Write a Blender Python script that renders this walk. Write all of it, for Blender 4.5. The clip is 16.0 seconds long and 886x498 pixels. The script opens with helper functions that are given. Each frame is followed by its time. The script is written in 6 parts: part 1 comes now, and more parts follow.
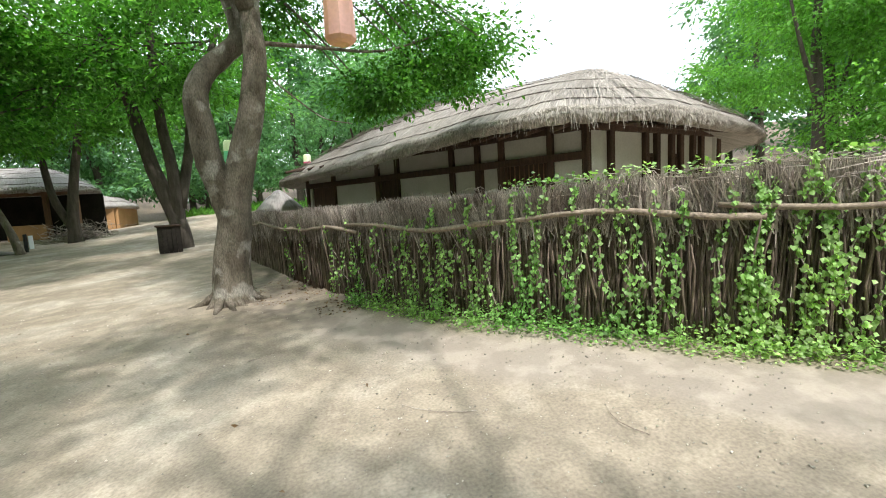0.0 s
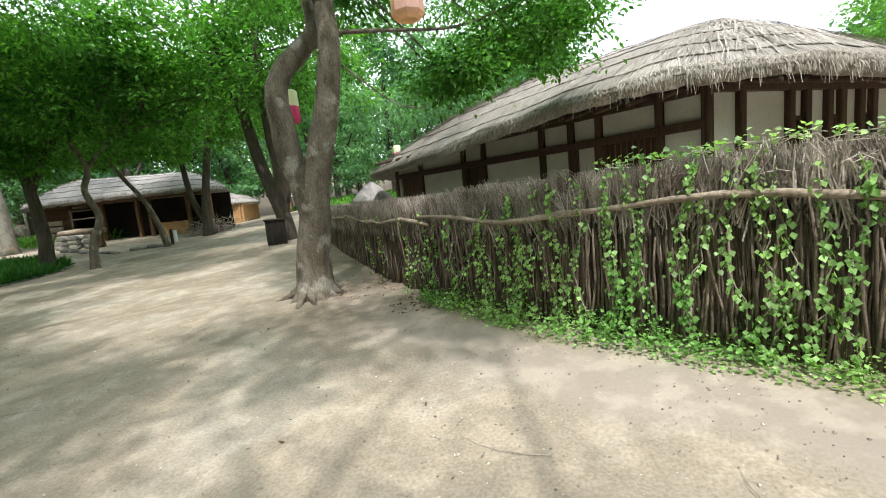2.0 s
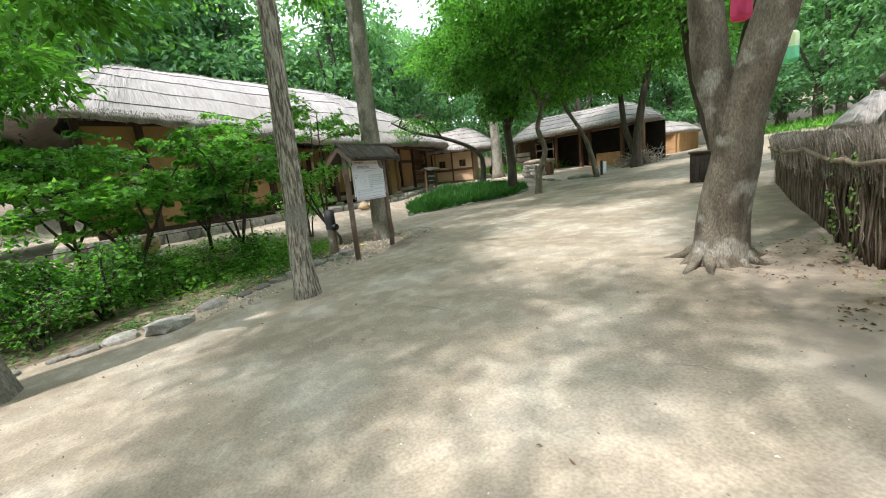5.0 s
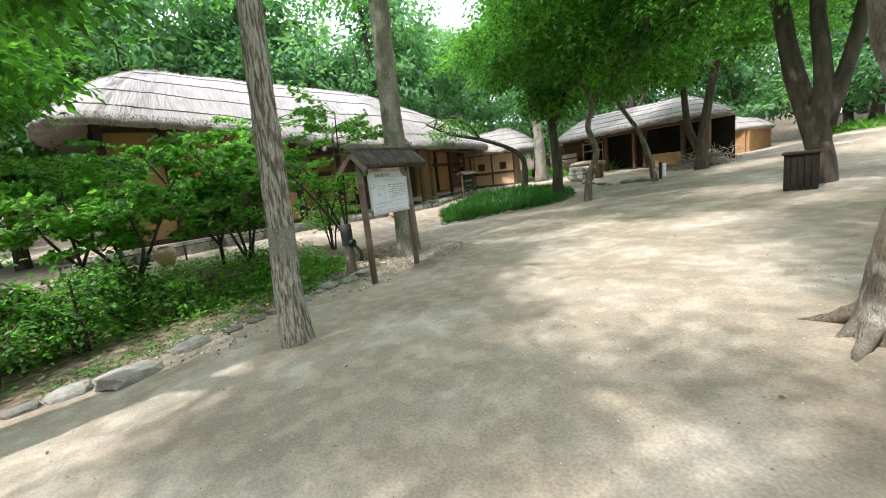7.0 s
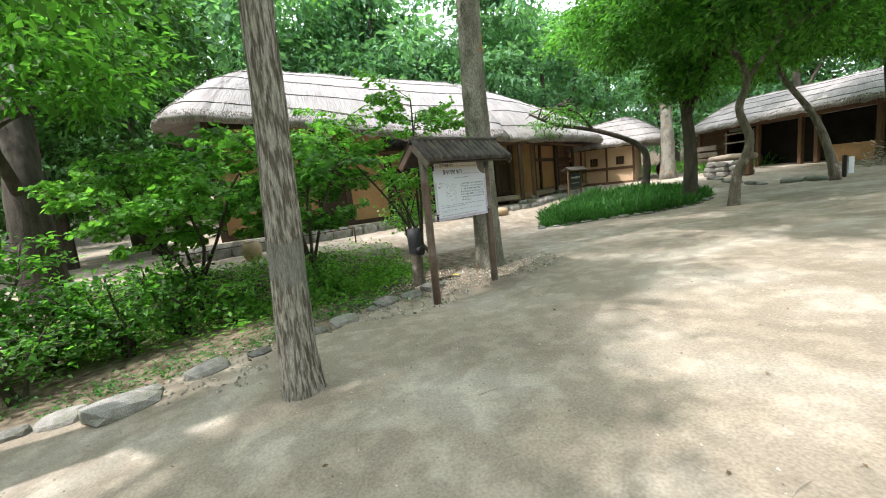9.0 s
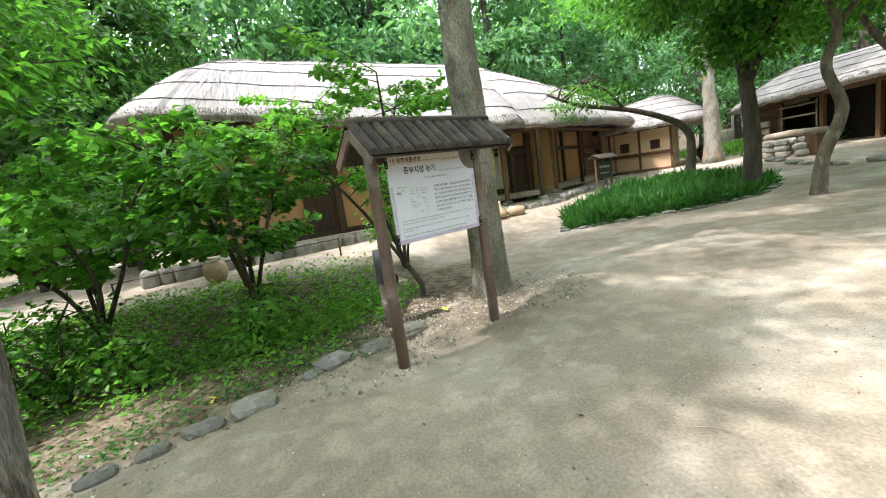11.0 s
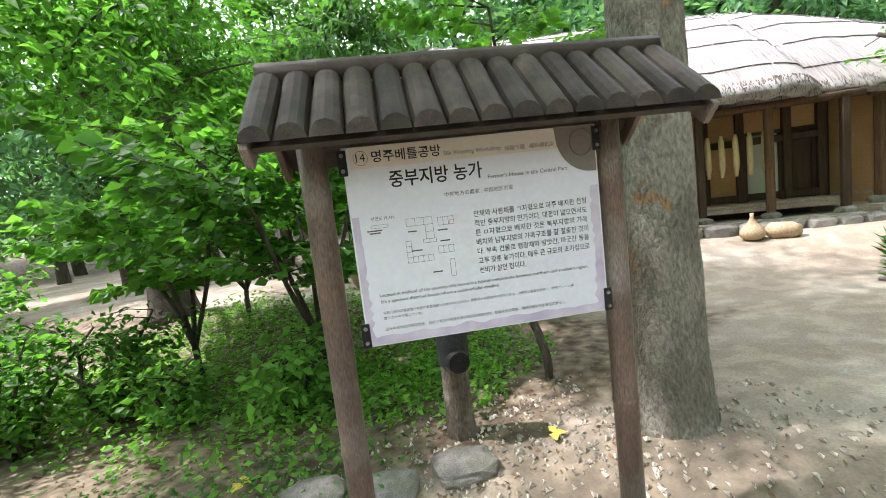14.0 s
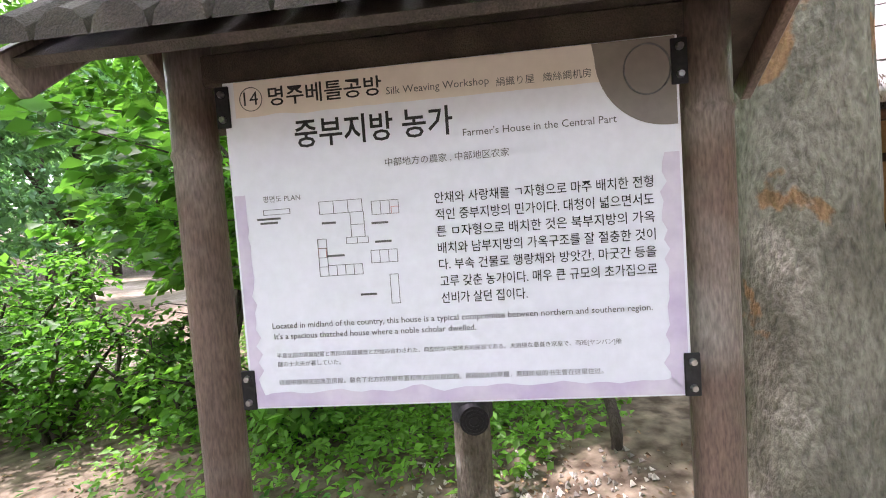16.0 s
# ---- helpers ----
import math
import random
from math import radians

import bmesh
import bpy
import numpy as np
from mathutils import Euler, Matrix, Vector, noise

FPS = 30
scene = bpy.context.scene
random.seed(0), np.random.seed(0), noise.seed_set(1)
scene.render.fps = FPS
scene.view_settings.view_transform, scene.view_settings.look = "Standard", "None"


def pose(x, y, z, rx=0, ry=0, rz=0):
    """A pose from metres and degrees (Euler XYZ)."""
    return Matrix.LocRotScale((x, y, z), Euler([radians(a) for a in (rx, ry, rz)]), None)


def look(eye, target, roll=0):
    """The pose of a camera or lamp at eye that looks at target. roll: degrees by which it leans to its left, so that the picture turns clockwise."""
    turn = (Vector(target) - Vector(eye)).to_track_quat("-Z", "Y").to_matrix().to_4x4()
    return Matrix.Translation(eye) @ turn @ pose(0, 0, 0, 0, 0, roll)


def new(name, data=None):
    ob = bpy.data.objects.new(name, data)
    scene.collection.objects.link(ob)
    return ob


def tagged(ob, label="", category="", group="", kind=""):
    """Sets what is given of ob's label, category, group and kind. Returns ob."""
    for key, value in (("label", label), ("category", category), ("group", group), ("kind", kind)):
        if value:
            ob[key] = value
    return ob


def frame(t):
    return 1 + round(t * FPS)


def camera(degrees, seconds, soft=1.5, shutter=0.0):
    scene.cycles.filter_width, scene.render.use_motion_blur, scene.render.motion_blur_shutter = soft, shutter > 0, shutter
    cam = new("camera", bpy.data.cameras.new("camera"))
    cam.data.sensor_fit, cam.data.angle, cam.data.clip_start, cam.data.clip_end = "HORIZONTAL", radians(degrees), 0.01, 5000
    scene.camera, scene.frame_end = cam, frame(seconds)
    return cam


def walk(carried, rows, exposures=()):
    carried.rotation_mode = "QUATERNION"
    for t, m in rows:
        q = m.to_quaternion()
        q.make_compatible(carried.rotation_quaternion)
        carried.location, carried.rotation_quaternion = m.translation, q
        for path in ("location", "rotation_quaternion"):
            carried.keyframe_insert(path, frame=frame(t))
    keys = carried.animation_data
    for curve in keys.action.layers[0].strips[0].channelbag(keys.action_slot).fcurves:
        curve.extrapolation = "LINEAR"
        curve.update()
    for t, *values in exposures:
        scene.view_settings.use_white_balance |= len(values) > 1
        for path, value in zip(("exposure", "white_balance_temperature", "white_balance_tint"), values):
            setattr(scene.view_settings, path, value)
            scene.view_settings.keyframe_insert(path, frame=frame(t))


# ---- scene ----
cam = camera(94.4, 16.0, soft=1.0)

# seconds, eye x y z, yaw, pitch, roll
PATH = [
    (0.0, -0.052, -0.075, 1.403, -12.41, -6.25, -3.26),
    (0.5, -0.076, 0.037, 1.417, -16.22, -7.53, -3.69),
    (1.0, -0.02, 0.148, 1.417, -7.77, -6.61, -3.68),
    (1.5, 0.108, 0.232, 1.42, 0.64, -6.17, -3.41),
    (2.0, 0.209, 0.382, 1.409, 1.07, -7.08, -5.38),
    (2.5, 0.332, 0.537, 1.403, 1.5, -7.86, -6.86),
    (3.0, 0.471, 0.571, 1.429, 14.57, -8.06, -3.93),
    (3.5, 0.511, 0.702, 1.436, 21.0, -9.88, -5.56),
    (4.0, 0.426, 0.852, 1.439, 29.61, -7.83, -5.5),
    (4.5, 0.367, 1.082, 1.421, 39.87, -8.84, -5.77),
    (5.0, 0.258, 1.288, 1.448, 57.6, -10.7, -6.13),
    (5.2, 0.196, 1.298, 1.461, 67.03, -8.78, -5.04),
    (7.3, -0.969, 2.396, 1.555, 62.94, -9.85, -6.58),
    (7.5, -1.063, 2.521, 1.555, 63.58, -8.85, -6.89),
    (8.0, -1.303, 2.883, 1.565, 66.94, -10.37, -6.62),
    (8.5, -1.618, 3.055, 1.543, 74.84, -8.48, -6.28),
    (9.0, -2.004, 3.215, 1.533, 78.2, -8.89, -5.96),
    (9.2, -2.221, 3.343, 1.533, 78.63, -9.06, -6.67),
    (11.3, -4.104, 4.338, 1.544, 83.0, -8.53, -8.6),
    (11.5, -4.28, 4.408, 1.515, 84.31, -7.28, -7.95),
    (12.0, -4.72, 4.587, 1.55, 87.28, -8.54, -8.64),
    (12.5, -5.116, 4.842, 1.573, 95.42, -7.72, -7.86),
    (13.0, -5.503, 5.01, 1.562, 98.51, -6.11, -8.0),
    (13.5, -5.923, 5.16, 1.572, 104.27, -5.22, -9.68),
    (14.0, -6.234, 5.322, 1.565, 112.69, -5.92, -6.81),
    (14.5, -6.514, 5.324, 1.495, 115.3, -4.23, -5.66),
    (15.0, -6.762, 5.306, 1.489, 118.38, -5.27, -5.84),
    (15.5, -6.947, 5.363, 1.484, 123.56, -5.12, -4.94),
    (16.0, -7.074, 5.364, 1.441, 125.11, -2.6, -4.04),
]
walk(cam, [(t, pose(x, y, z, 90 + pitch, 0, yaw) @ pose(0, 0, 0, 0, 0, roll)) for t, x, y, z, yaw, pitch, roll in PATH],
     exposures=[(0.0, 0.5, 6500, 10), (3.5, 0.5, 6500, 10), (5.0, 0.74, 6450, 12), (9.0, 0.96, 6400, 14), (11.5, 1.27, 6450, 15), (13.0, 1.36, 6450, 17),
                (14.5, 1.36, 6400, 22), (15.2, 1.34, 6400, 27), (16.0, 1.7, 6350, 34)])

# ---- light ----
SUN_DIR = Vector((0.10, -0.50, 0.86)).normalized()
world = bpy.data.worlds.new("sky")
scene.world = world
world.use_nodes = True
wn = world.node_tree.nodes
sky = wn.new("ShaderNodeTexSky")
sky.sky_type, sky.sun_disc = "NISHITA", False
sky.sun_elevation = math.asin(SUN_DIR.z)
sky.sun_rotation = math.atan2(SUN_DIR.x, SUN_DIR.y)
sky.air_density, sky.dust_density, sky.ozone_density = 1.0, 6.0, 1.0
haze = wn.new("ShaderNodeMixRGB")
haze.inputs[0].default_value = 0.7
haze.inputs[2].default_value = (12.7, 13.7, 15.0, 1)
world.node_tree.links.new(sky.outputs[0], haze.inputs[1])
world.node_tree.links.new(haze.outputs[0], wn["Background"].inputs[0])
wn["Background"].inputs[1].default_value = 0.15
sun = new("sun", bpy.data.lights.new("sun", "SUN"))
sun.data.energy, sun.data.angle, sun.data.color = 3.4, radians(1.2), (1.0, 0.97, 0.935)
sun.matrix_world = look(SUN_DIR * 60, (0, 0, 0))


# ---- materials ----
def mat(name, c1, c2, scale=4.0, fine=60.0, rough=0.85, bump=0.3, stretch=(1, 1, 1), rnd=0.0, isl=0.0, metal=0.0,
        leafy=0.0, uv=False, fine_amt=0.35, stain=None, stain_amt=0.0, dist=0.02, stain_scale=0.6, spec=0.3, stain_lo=0.48, stain_hi=0.66, edge=0.15):
    m = bpy.data.materials.new(name)
    m.use_nodes = True
    nt = m.node_tree
    nd, ln = nt.nodes, nt.links
    bs, out = nd["Principled BSDF"], nd["Material Output"]
    tc = nd.new("ShaderNodeTexCoord")
    mp = nd.new("ShaderNodeMapping")
    mp.inputs["Scale"].default_value = stretch
    ln.new(tc.outputs["UV" if uv else "Object"], mp.inputs[0])
    n1, n2 = nd.new("ShaderNodeTexNoise"), nd.new("ShaderNodeTexNoise")
    for n, s, d in ((n1, scale, 8), (n2, fine, 5)):
        n.inputs["Scale"].default_value = s
        n.inputs["Detail"].default_value = d
        ln.new(mp.outputs[0], n.inputs["Vector"])
    r1 = nd.new("ShaderNodeMapRange")
    r1.inputs[1].default_value, r1.inputs[2].default_value = 0.5 - edge, 0.5 + edge
    ln.new(n1.outputs[0], r1.inputs[0])
    mix = nd.new("ShaderNodeMixRGB")
    mix.inputs[1].default_value, mix.inputs[2].default_value = (*c1, 1), (*c2, 1)
    ln.new(r1.outputs[0], mix.inputs[0])
    col = mix.outputs[0]
    if stain:
        n3 = nd.new("ShaderNodeTexNoise")
        n3.inputs["Scale"].default_value, n3.inputs["Detail"].default_value = stain_scale, 6
        ln.new(tc.outputs["Object"], n3.inputs["Vector"])
        r3 = nd.new("ShaderNodeMapRange")
        r3.inputs[1].default_value, r3.inputs[2].default_value, r3.inputs[4].default_value = stain_lo, stain_hi, stain_amt
        ln.new(n3.outputs[0], r3.inputs[0])
        ms = nd.new("ShaderNodeMixRGB")
        ms.inputs[2].default_value = (*stain, 1)
        ln.new(r3.outputs[0], ms.inputs[0])
        ln.new(col, ms.inputs[1])
        col = ms.outputs[0]
    r2 = nd.new("ShaderNodeMapRange")
    r2.inputs[1].default_value, r2.inputs[2].default_value = 0.3, 0.7
    r2.inputs[3].default_value, r2.inputs[4].default_value = 1 - fine_amt, 1 + fine_amt
    ln.new(n2.outputs[0], r2.inputs[0])
    fac = r2.outputs[0]
    if rnd or isl:
        src = nd.new("ShaderNodeObjectInfo").outputs["Random"] if rnd else nd.new("ShaderNodeNewGeometry").outputs["Random Per Island"]
        rr = nd.new("ShaderNodeMapRange")
        rr.inputs[3].default_value, rr.inputs[4].default_value = 1 - (rnd or isl), 1 + (rnd or isl)
        ln.new(src, rr.inputs[0])
        mu = nd.new("ShaderNodeMath")
        mu.operation = "MULTIPLY"
        ln.new(fac, mu.inputs[0])
        ln.new(rr.outputs[0], mu.inputs[1])
        fac = mu.outputs[0]
    sc = nd.new("ShaderNodeVectorMath")
    sc.operation = "SCALE"
    ln.new(col, sc.inputs[0])
    ln.new(fac, sc.inputs["Scale"])
    ln.new(sc.outputs[0], bs.inputs["Base Color"])
    bs.inputs["Roughness"].default_value, bs.inputs["Metallic"].default_value = rough, metal
    bs.inputs["Specular IOR Level"].default_value = spec
    if bump:
        bp = nd.new("ShaderNodeBump")
        bp.inputs["Strength"].default_value, bp.inputs["Distance"].default_value = bump, dist
        ad = nd.new("ShaderNodeMath")
        ln.new(n1.outputs[0], ad.inputs[0])
        ln.new(n2.outputs[0], ad.inputs[1])
        ln.new(ad.outputs[0], bp.inputs["Height"])
        ln.new(bp.outputs[0], bs.inputs["Normal"])
    if leafy:
        tr = nd.new("ShaderNodeBsdfTranslucent")
        br = nd.new("ShaderNodeVectorMath")
        br.operation = "MULTIPLY"
        br.inputs[1].default_value = (1.5, 1.7, 0.7)
        ln.new(sc.outputs[0], br.inputs[0])
        ln.new(br.outputs[0], tr.inputs[0])
        mx = nd.new("ShaderNodeMixShader")
        mx.inputs[0].default_value = leafy
        ln.new(bs.outputs[0], mx.inputs[1])
        ln.new(tr.outputs[0], mx.inputs[2])
        ln.new(mx.outputs[0], out.inputs[0])
    return m


M_THATCH = mat("grey_thatch", (0.37, 0.345, 0.305), (0.255, 0.235, 0.205), 1.2, 26, 0.95, 0.9, (1, 0.09, 1), uv=True, fine_amt=0.5,
               stain=(0.16, 0.14, 0.115), stain_amt=0.6, dist=0.05)
M_THATCH_PALE = mat("pale_thatch", (0.39, 0.368, 0.352), (0.30, 0.28, 0.265), 1.2, 26, 0.95, 0.8, (1, 0.09, 1), uv=True, fine_amt=0.3,
                    stain=(0.42, 0.39, 0.37), stain_amt=0.5, dist=0.05)
M_STRAW = mat("straw", (0.38, 0.35, 0.305), (0.24, 0.215, 0.18), 3, 30, 0.9, 0.0, isl=0.4)
M_STRAW_PALE = mat("pale_straw", (0.41, 0.388, 0.37), (0.31, 0.292, 0.276), 3, 30, 0.9, 0.0, isl=0.2)
# Fringe straw coloured dark to paint in the shade under pale eaves.
M_STRAW_DARK = mat("eave_shade_straw", (0.17, 0.14, 0.10), (0.10, 0.08, 0.06), 3, 30, 0.9, 0.0, isl=0.4)
M_ROPE = mat("straw_rope", (0.17, 0.15, 0.125), (0.11, 0.095, 0.08), 5, 60, 0.9, 0.3)
M_TIMBER = mat("dark_timber", (0.075, 0.045, 0.028), (0.045, 0.028, 0.019), 3, 40, 0.75, 0.4, (8, 8, 0.8), rnd=0.25)
M_TIMBER_BROWN = mat("brown_timber", (0.17, 0.095, 0.05), (0.10, 0.055, 0.032), 3, 40, 0.75, 0.4, (8, 8, 0.8), rnd=0.25)
M_PLASTER = mat("white_plaster", (0.50, 0.51, 0.47), (0.42, 0.42, 0.375), 1.5, 30, 0.9, 0.15, fine_amt=0.07, stain=(0.5, 0.48, 0.40), stain_amt=0.5)
M_CLAY = mat("ochre_clay_wall", (0.42, 0.25, 0.12), (0.34, 0.195, 0.09), 1.5, 35, 0.95, 0.4, fine_amt=0.15, stain=(0.36, 0.2, 0.1), stain_amt=0.5)
M_CLAY_PALE = mat("pale_clay_wall", (0.62, 0.45, 0.29), (0.55, 0.38, 0.24), 1.5, 35, 0.95, 0.4, fine_amt=0.12, stain=(0.5, 0.33, 0.2), stain_amt=0.5)
# Near black: painted shade of unlit interiors, and the bin's dark planks.
M_DARK = mat("inside_shade_and_bin_wood", (0.03, 0.025, 0.02), (0.02, 0.016, 0.013), 2, 20, 0.95, 0.0)
M_STONE = mat("grey_stone", (0.30, 0.285, 0.26), (0.20, 0.19, 0.175), 5, 60, 0.9, 0.6, rnd=0.3, stain=(0.16, 0.18, 0.10), stain_amt=0.4, stain_scale=3)
M_PLATFORM = mat("stone_ledge", (0.42, 0.36, 0.28), (0.30, 0.26, 0.2), 4, 50, 0.95, 0.6, stain=(0.5, 0.44, 0.35), stain_amt=0.5)
M_STICK = mat("brushwood_stick", (0.24, 0.185, 0.145), (0.08, 0.06, 0.046), 4, 50, 0.9, 0.3, (6, 6, 1), rnd=0.45)
M_STICKS = mat("brushwood", (0.29, 0.225, 0.172), (0.075, 0.056, 0.043), 4, 50, 0.9, 0.3, (6, 6, 1), isl=0.5)
M_TWIG_TOP = mat("weathered_twigs", (0.52, 0.46, 0.41), (0.20, 0.16, 0.13), 4, 50, 0.9, 0.2, isl=0.5)
M_RAIL = mat("rail_pole", (0.35, 0.285, 0.225), (0.235, 0.185, 0.14), 3, 40, 0.85, 0.4, (1, 1, 1))
M_BARK = mat("grey_brown_bark", (0.215, 0.185, 0.145), (0.11, 0.09, 0.066), 4, 38, 0.95, 0.9, (2.0, 2.0, 0.7), stain=(0.38, 0.355, 0.31), stain_amt=0.75, stain_scale=3.2, stain_lo=0.55, stain_hi=0.63, dist=0.03)
M_BARK_DARK = mat("dark_bark", (0.105, 0.088, 0.07), (0.06, 0.05, 0.04), 4, 40, 0.95, 0.8, (2.5, 2.5, 0.6), dist=0.03)
M_BARK_GREY = mat("flaky_grey_bark", (0.275, 0.26, 0.215), (0.185, 0.172, 0.14), 3.5, 34, 0.95, 1.0, (1.4, 1.4, 0.7), edge=0.06, stain=(0.36, 0.20, 0.10), stain_amt=0.85, stain_scale=3.0, stain_lo=0.61, stain_hi=0.64, dist=0.035)
M_BARK_FURROW = mat("furrowed_bark", (0.20, 0.168, 0.13), (0.62, 0.57, 0.49), 22, 80, 0.95, 1.0, (1.7, 1.7, 0.24), edge=0.08, stain=(0.36, 0.34, 0.30), stain_amt=0.7, stain_scale=1.4, stain_lo=0.58, stain_hi=0.62, dist=0.06)
M_LEAF = mat("tree_leaf", (0.105, 0.255, 0.05), (0.065, 0.18, 0.04), 0.5, 8, 0.5, 0, isl=0.5, leafy=0.58, fine_amt=0.1)
M_LEAF_LIGHT = mat("light_leaf", (0.165, 0.36, 0.075), (0.105, 0.265, 0.055), 0.5, 8, 0.5, 0, isl=0.4, leafy=0.5, fine_amt=0.1)
M_LEAF_DARK = mat("dark_leaf", (0.07, 0.175, 0.04), (0.046, 0.125, 0.032), 0.5, 8, 0.5, 0, isl=0.45, leafy=0.35, fine_amt=0.1)
# Distance haze is mixed into this leaf colour, hence paler and bluer.
M_LEAF_HAZY = mat("hazy_far_leaf", (0.14, 0.275, 0.155), (0.09, 0.205, 0.115), 0.3, 5, 0.7, 0, isl=0.4, leafy=0.5, fine_amt=0.1)
M_IVY = mat("ivy_leaf", (0.36, 0.52, 0.20), (0.19, 0.37, 0.11), 1.0, 12, 0.4, 0, isl=0.5, leafy=0.35, fine_amt=0.15)
M_COVER = mat("ground_cover_leaf", (0.175, 0.38, 0.065), (0.115, 0.28, 0.05), 0.8, 12, 0.5, 0, isl=0.4, leafy=0.5, fine_amt=0.1)
M_GRASS = mat("grass_blade", (0.07, 0.21, 0.05), (0.05, 0.155, 0.04), 0.8, 12, 0.55, 0, isl=0.45, leafy=0.4, fine_amt=0.1)
M_ROOFTILE = mat("brown_log_tile", (0.065, 0.05, 0.04), (0.035, 0.028, 0.023), 4, 45, 0.55, 0.4, (6, 6, 6), rnd=0.3, stain=(0.16, 0.14, 0.10), stain_amt=0.3, stain_scale=6)
M_POST = mat("red_brown_post_paint", (0.195, 0.13, 0.103), (0.128, 0.09, 0.074), 3, 60, 0.35, 0.15, (3, 3, 0.6), stain=(0.29, 0.26, 0.235), stain_amt=0.8, stain_scale=2.2)
M_STEEL = mat("steel", (0.45, 0.45, 0.44), (0.3, 0.3, 0.3), 10, 80, 0.35, 0.1, metal=0.9)
M_BLACK = mat("black_plastic", (0.02, 0.02, 0.022), (0.012, 0.012, 0.014), 8, 80, 0.5, 0.1)
M_BOARD = mat("white_sign_board", (0.77, 0.79, 0.85), (0.74, 0.755, 0.83), 2, 40, 0.45, 0.03, fine_amt=0.03)
M_INK = mat("black_ink", (0.02, 0.02, 0.02), (0.03, 0.03, 0.03), 5, 60, 0.6, 0)


# ---- helpers for meshes ----
def bm_new():
    return bmesh.new()


def finish(name, bm, material, smooth=False):
    me = bpy.data.meshes.new(name)
    bm.to_mesh(me)
    bm.free()
    me.materials.append(material)
    if smooth:
        me.polygons.foreach_set("use_smooth", [True] * len(me.polygons))
    return me


def raw(name, verts, faces, material, smooth=False, uvs=None):
    me = bpy.data.meshes.new(name)
    me.from_pydata(verts, [], faces)
    me.materials.append(material)
    if uvs is not None:
        layer = me.uv_layers.new(name="UVMap")
        idx = np.empty(len(me.loops), dtype=np.int32)
        me.loops.foreach_get("vertex_index", idx)
        layer.data.foreach_set("uv", np.asarray(uvs, dtype=np.float32)[idx].ravel())
    if smooth:
        me.polygons.foreach_set("use_smooth", [True] * len(me.polygons))
    return me


def part(name, bm, material, parent, label="", smooth=False, kind=""):
    me = bm if isinstance(bm, bpy.types.Mesh) else finish(name, bm, material, smooth)
    ob = new(name, me)
    ob.parent = parent
    if label:
        ob["label"] = label
    if kind:
        ob["kind"] = kind
    return ob


def thing(name, label, category, at=(0, 0, 0), group="", kind="", me=None):
    ob = new(name, me)
    ob.location = at
    return tagged(ob, label, category, group, kind)


def box(bm, c, size, rz=0.0, bevel=0.0, tilt=0.0, ry=0.0):
    m = Matrix.Translation(c) @ Euler((tilt, ry, rz)).to_matrix().to_4x4() @ Matrix.Diagonal((*size, 1))
    r = bmesh.ops.create_cube(bm, size=1.0, matrix=m)
    if bevel:
        es = list({e for v in r["verts"] for e in v.link_edges})
        bmesh.ops.bevel(bm, geom=es, offset=bevel, segments=1, affect="EDGES")


def tube_data(pts, radii, n=8, wob=0.0, seed=0, verts=None, faces=None, cap=True):
    verts = [] if verts is None else verts
    faces = [] if faces is None else faces
    rs = random.Random(seed)
    base = len(verts)
    ps = [Vector(p) for p in pts]
    side = None
    for i, p in enumerate(ps):
        d = (ps[min(i + 1, len(ps) - 1)] - ps[max(i - 1, 0)]).normalized()
        if side is None:
            side = d.orthogonal().normalized()
        side = (side - d * side.dot(d)).normalized()
        up = d.cross(side)
        for k in range(n):
            a = 2 * math.pi * k / n
            r = radii[i] * (1 + (rs.uniform(-wob, wob) if wob else 0))
            verts.append(tuple(p + side * (r * math.cos(a)) + up * (r * math.sin(a))))
    for i in range(len(ps) - 1):
        for k in range(n):
            a, b = base + i * n + k, base + i * n + (k + 1) % n
            faces.append((a, b, b + n, a + n))
    if cap:
        faces.append(tuple(base + k for k in range(n))[::-1])
        faces.append(tuple(base + (len(ps) - 1) * n + k for k in range(n)))
    return verts, faces


def tube(name, pts, radii, material, n=8, wob=0.0, seed=0, smooth=True):
    v, f = tube_data(pts, radii, n, wob, seed)
    return raw(name, v, f, material, smooth)


def smoothstep(a, b, x):
    t = min(1.0, max(0.0, (x - a) / (b - a)))
    return t * t * (3 - 2 * t)


def spline(pts, per=6):
    """Catmull-Rom through the points."""
    ps = [Vector(p) for p in pts]
    ps = [ps[0] * 2 - ps[1]] + ps + [ps[-1] * 2 - ps[-2]]
    out = []
    for i in range(1, len(ps) - 2):
        for k in range(per):
            t = k / per
            a, b, c, d = ps[i - 1:i + 3]
            out.append(0.5 * (2 * b + (c - a) * t + (2 * a - 5 * b + 4 * c - d) * t * t + (3 * b - a - 3 * c + d) * t ** 3))
    out.append(ps[-2])
    return out


# ---- ground ----
def plane_z(x, y):
    return 0.0372 * max(-40, min(30, x)) + 0.0531 * max(-15, min(40, y))


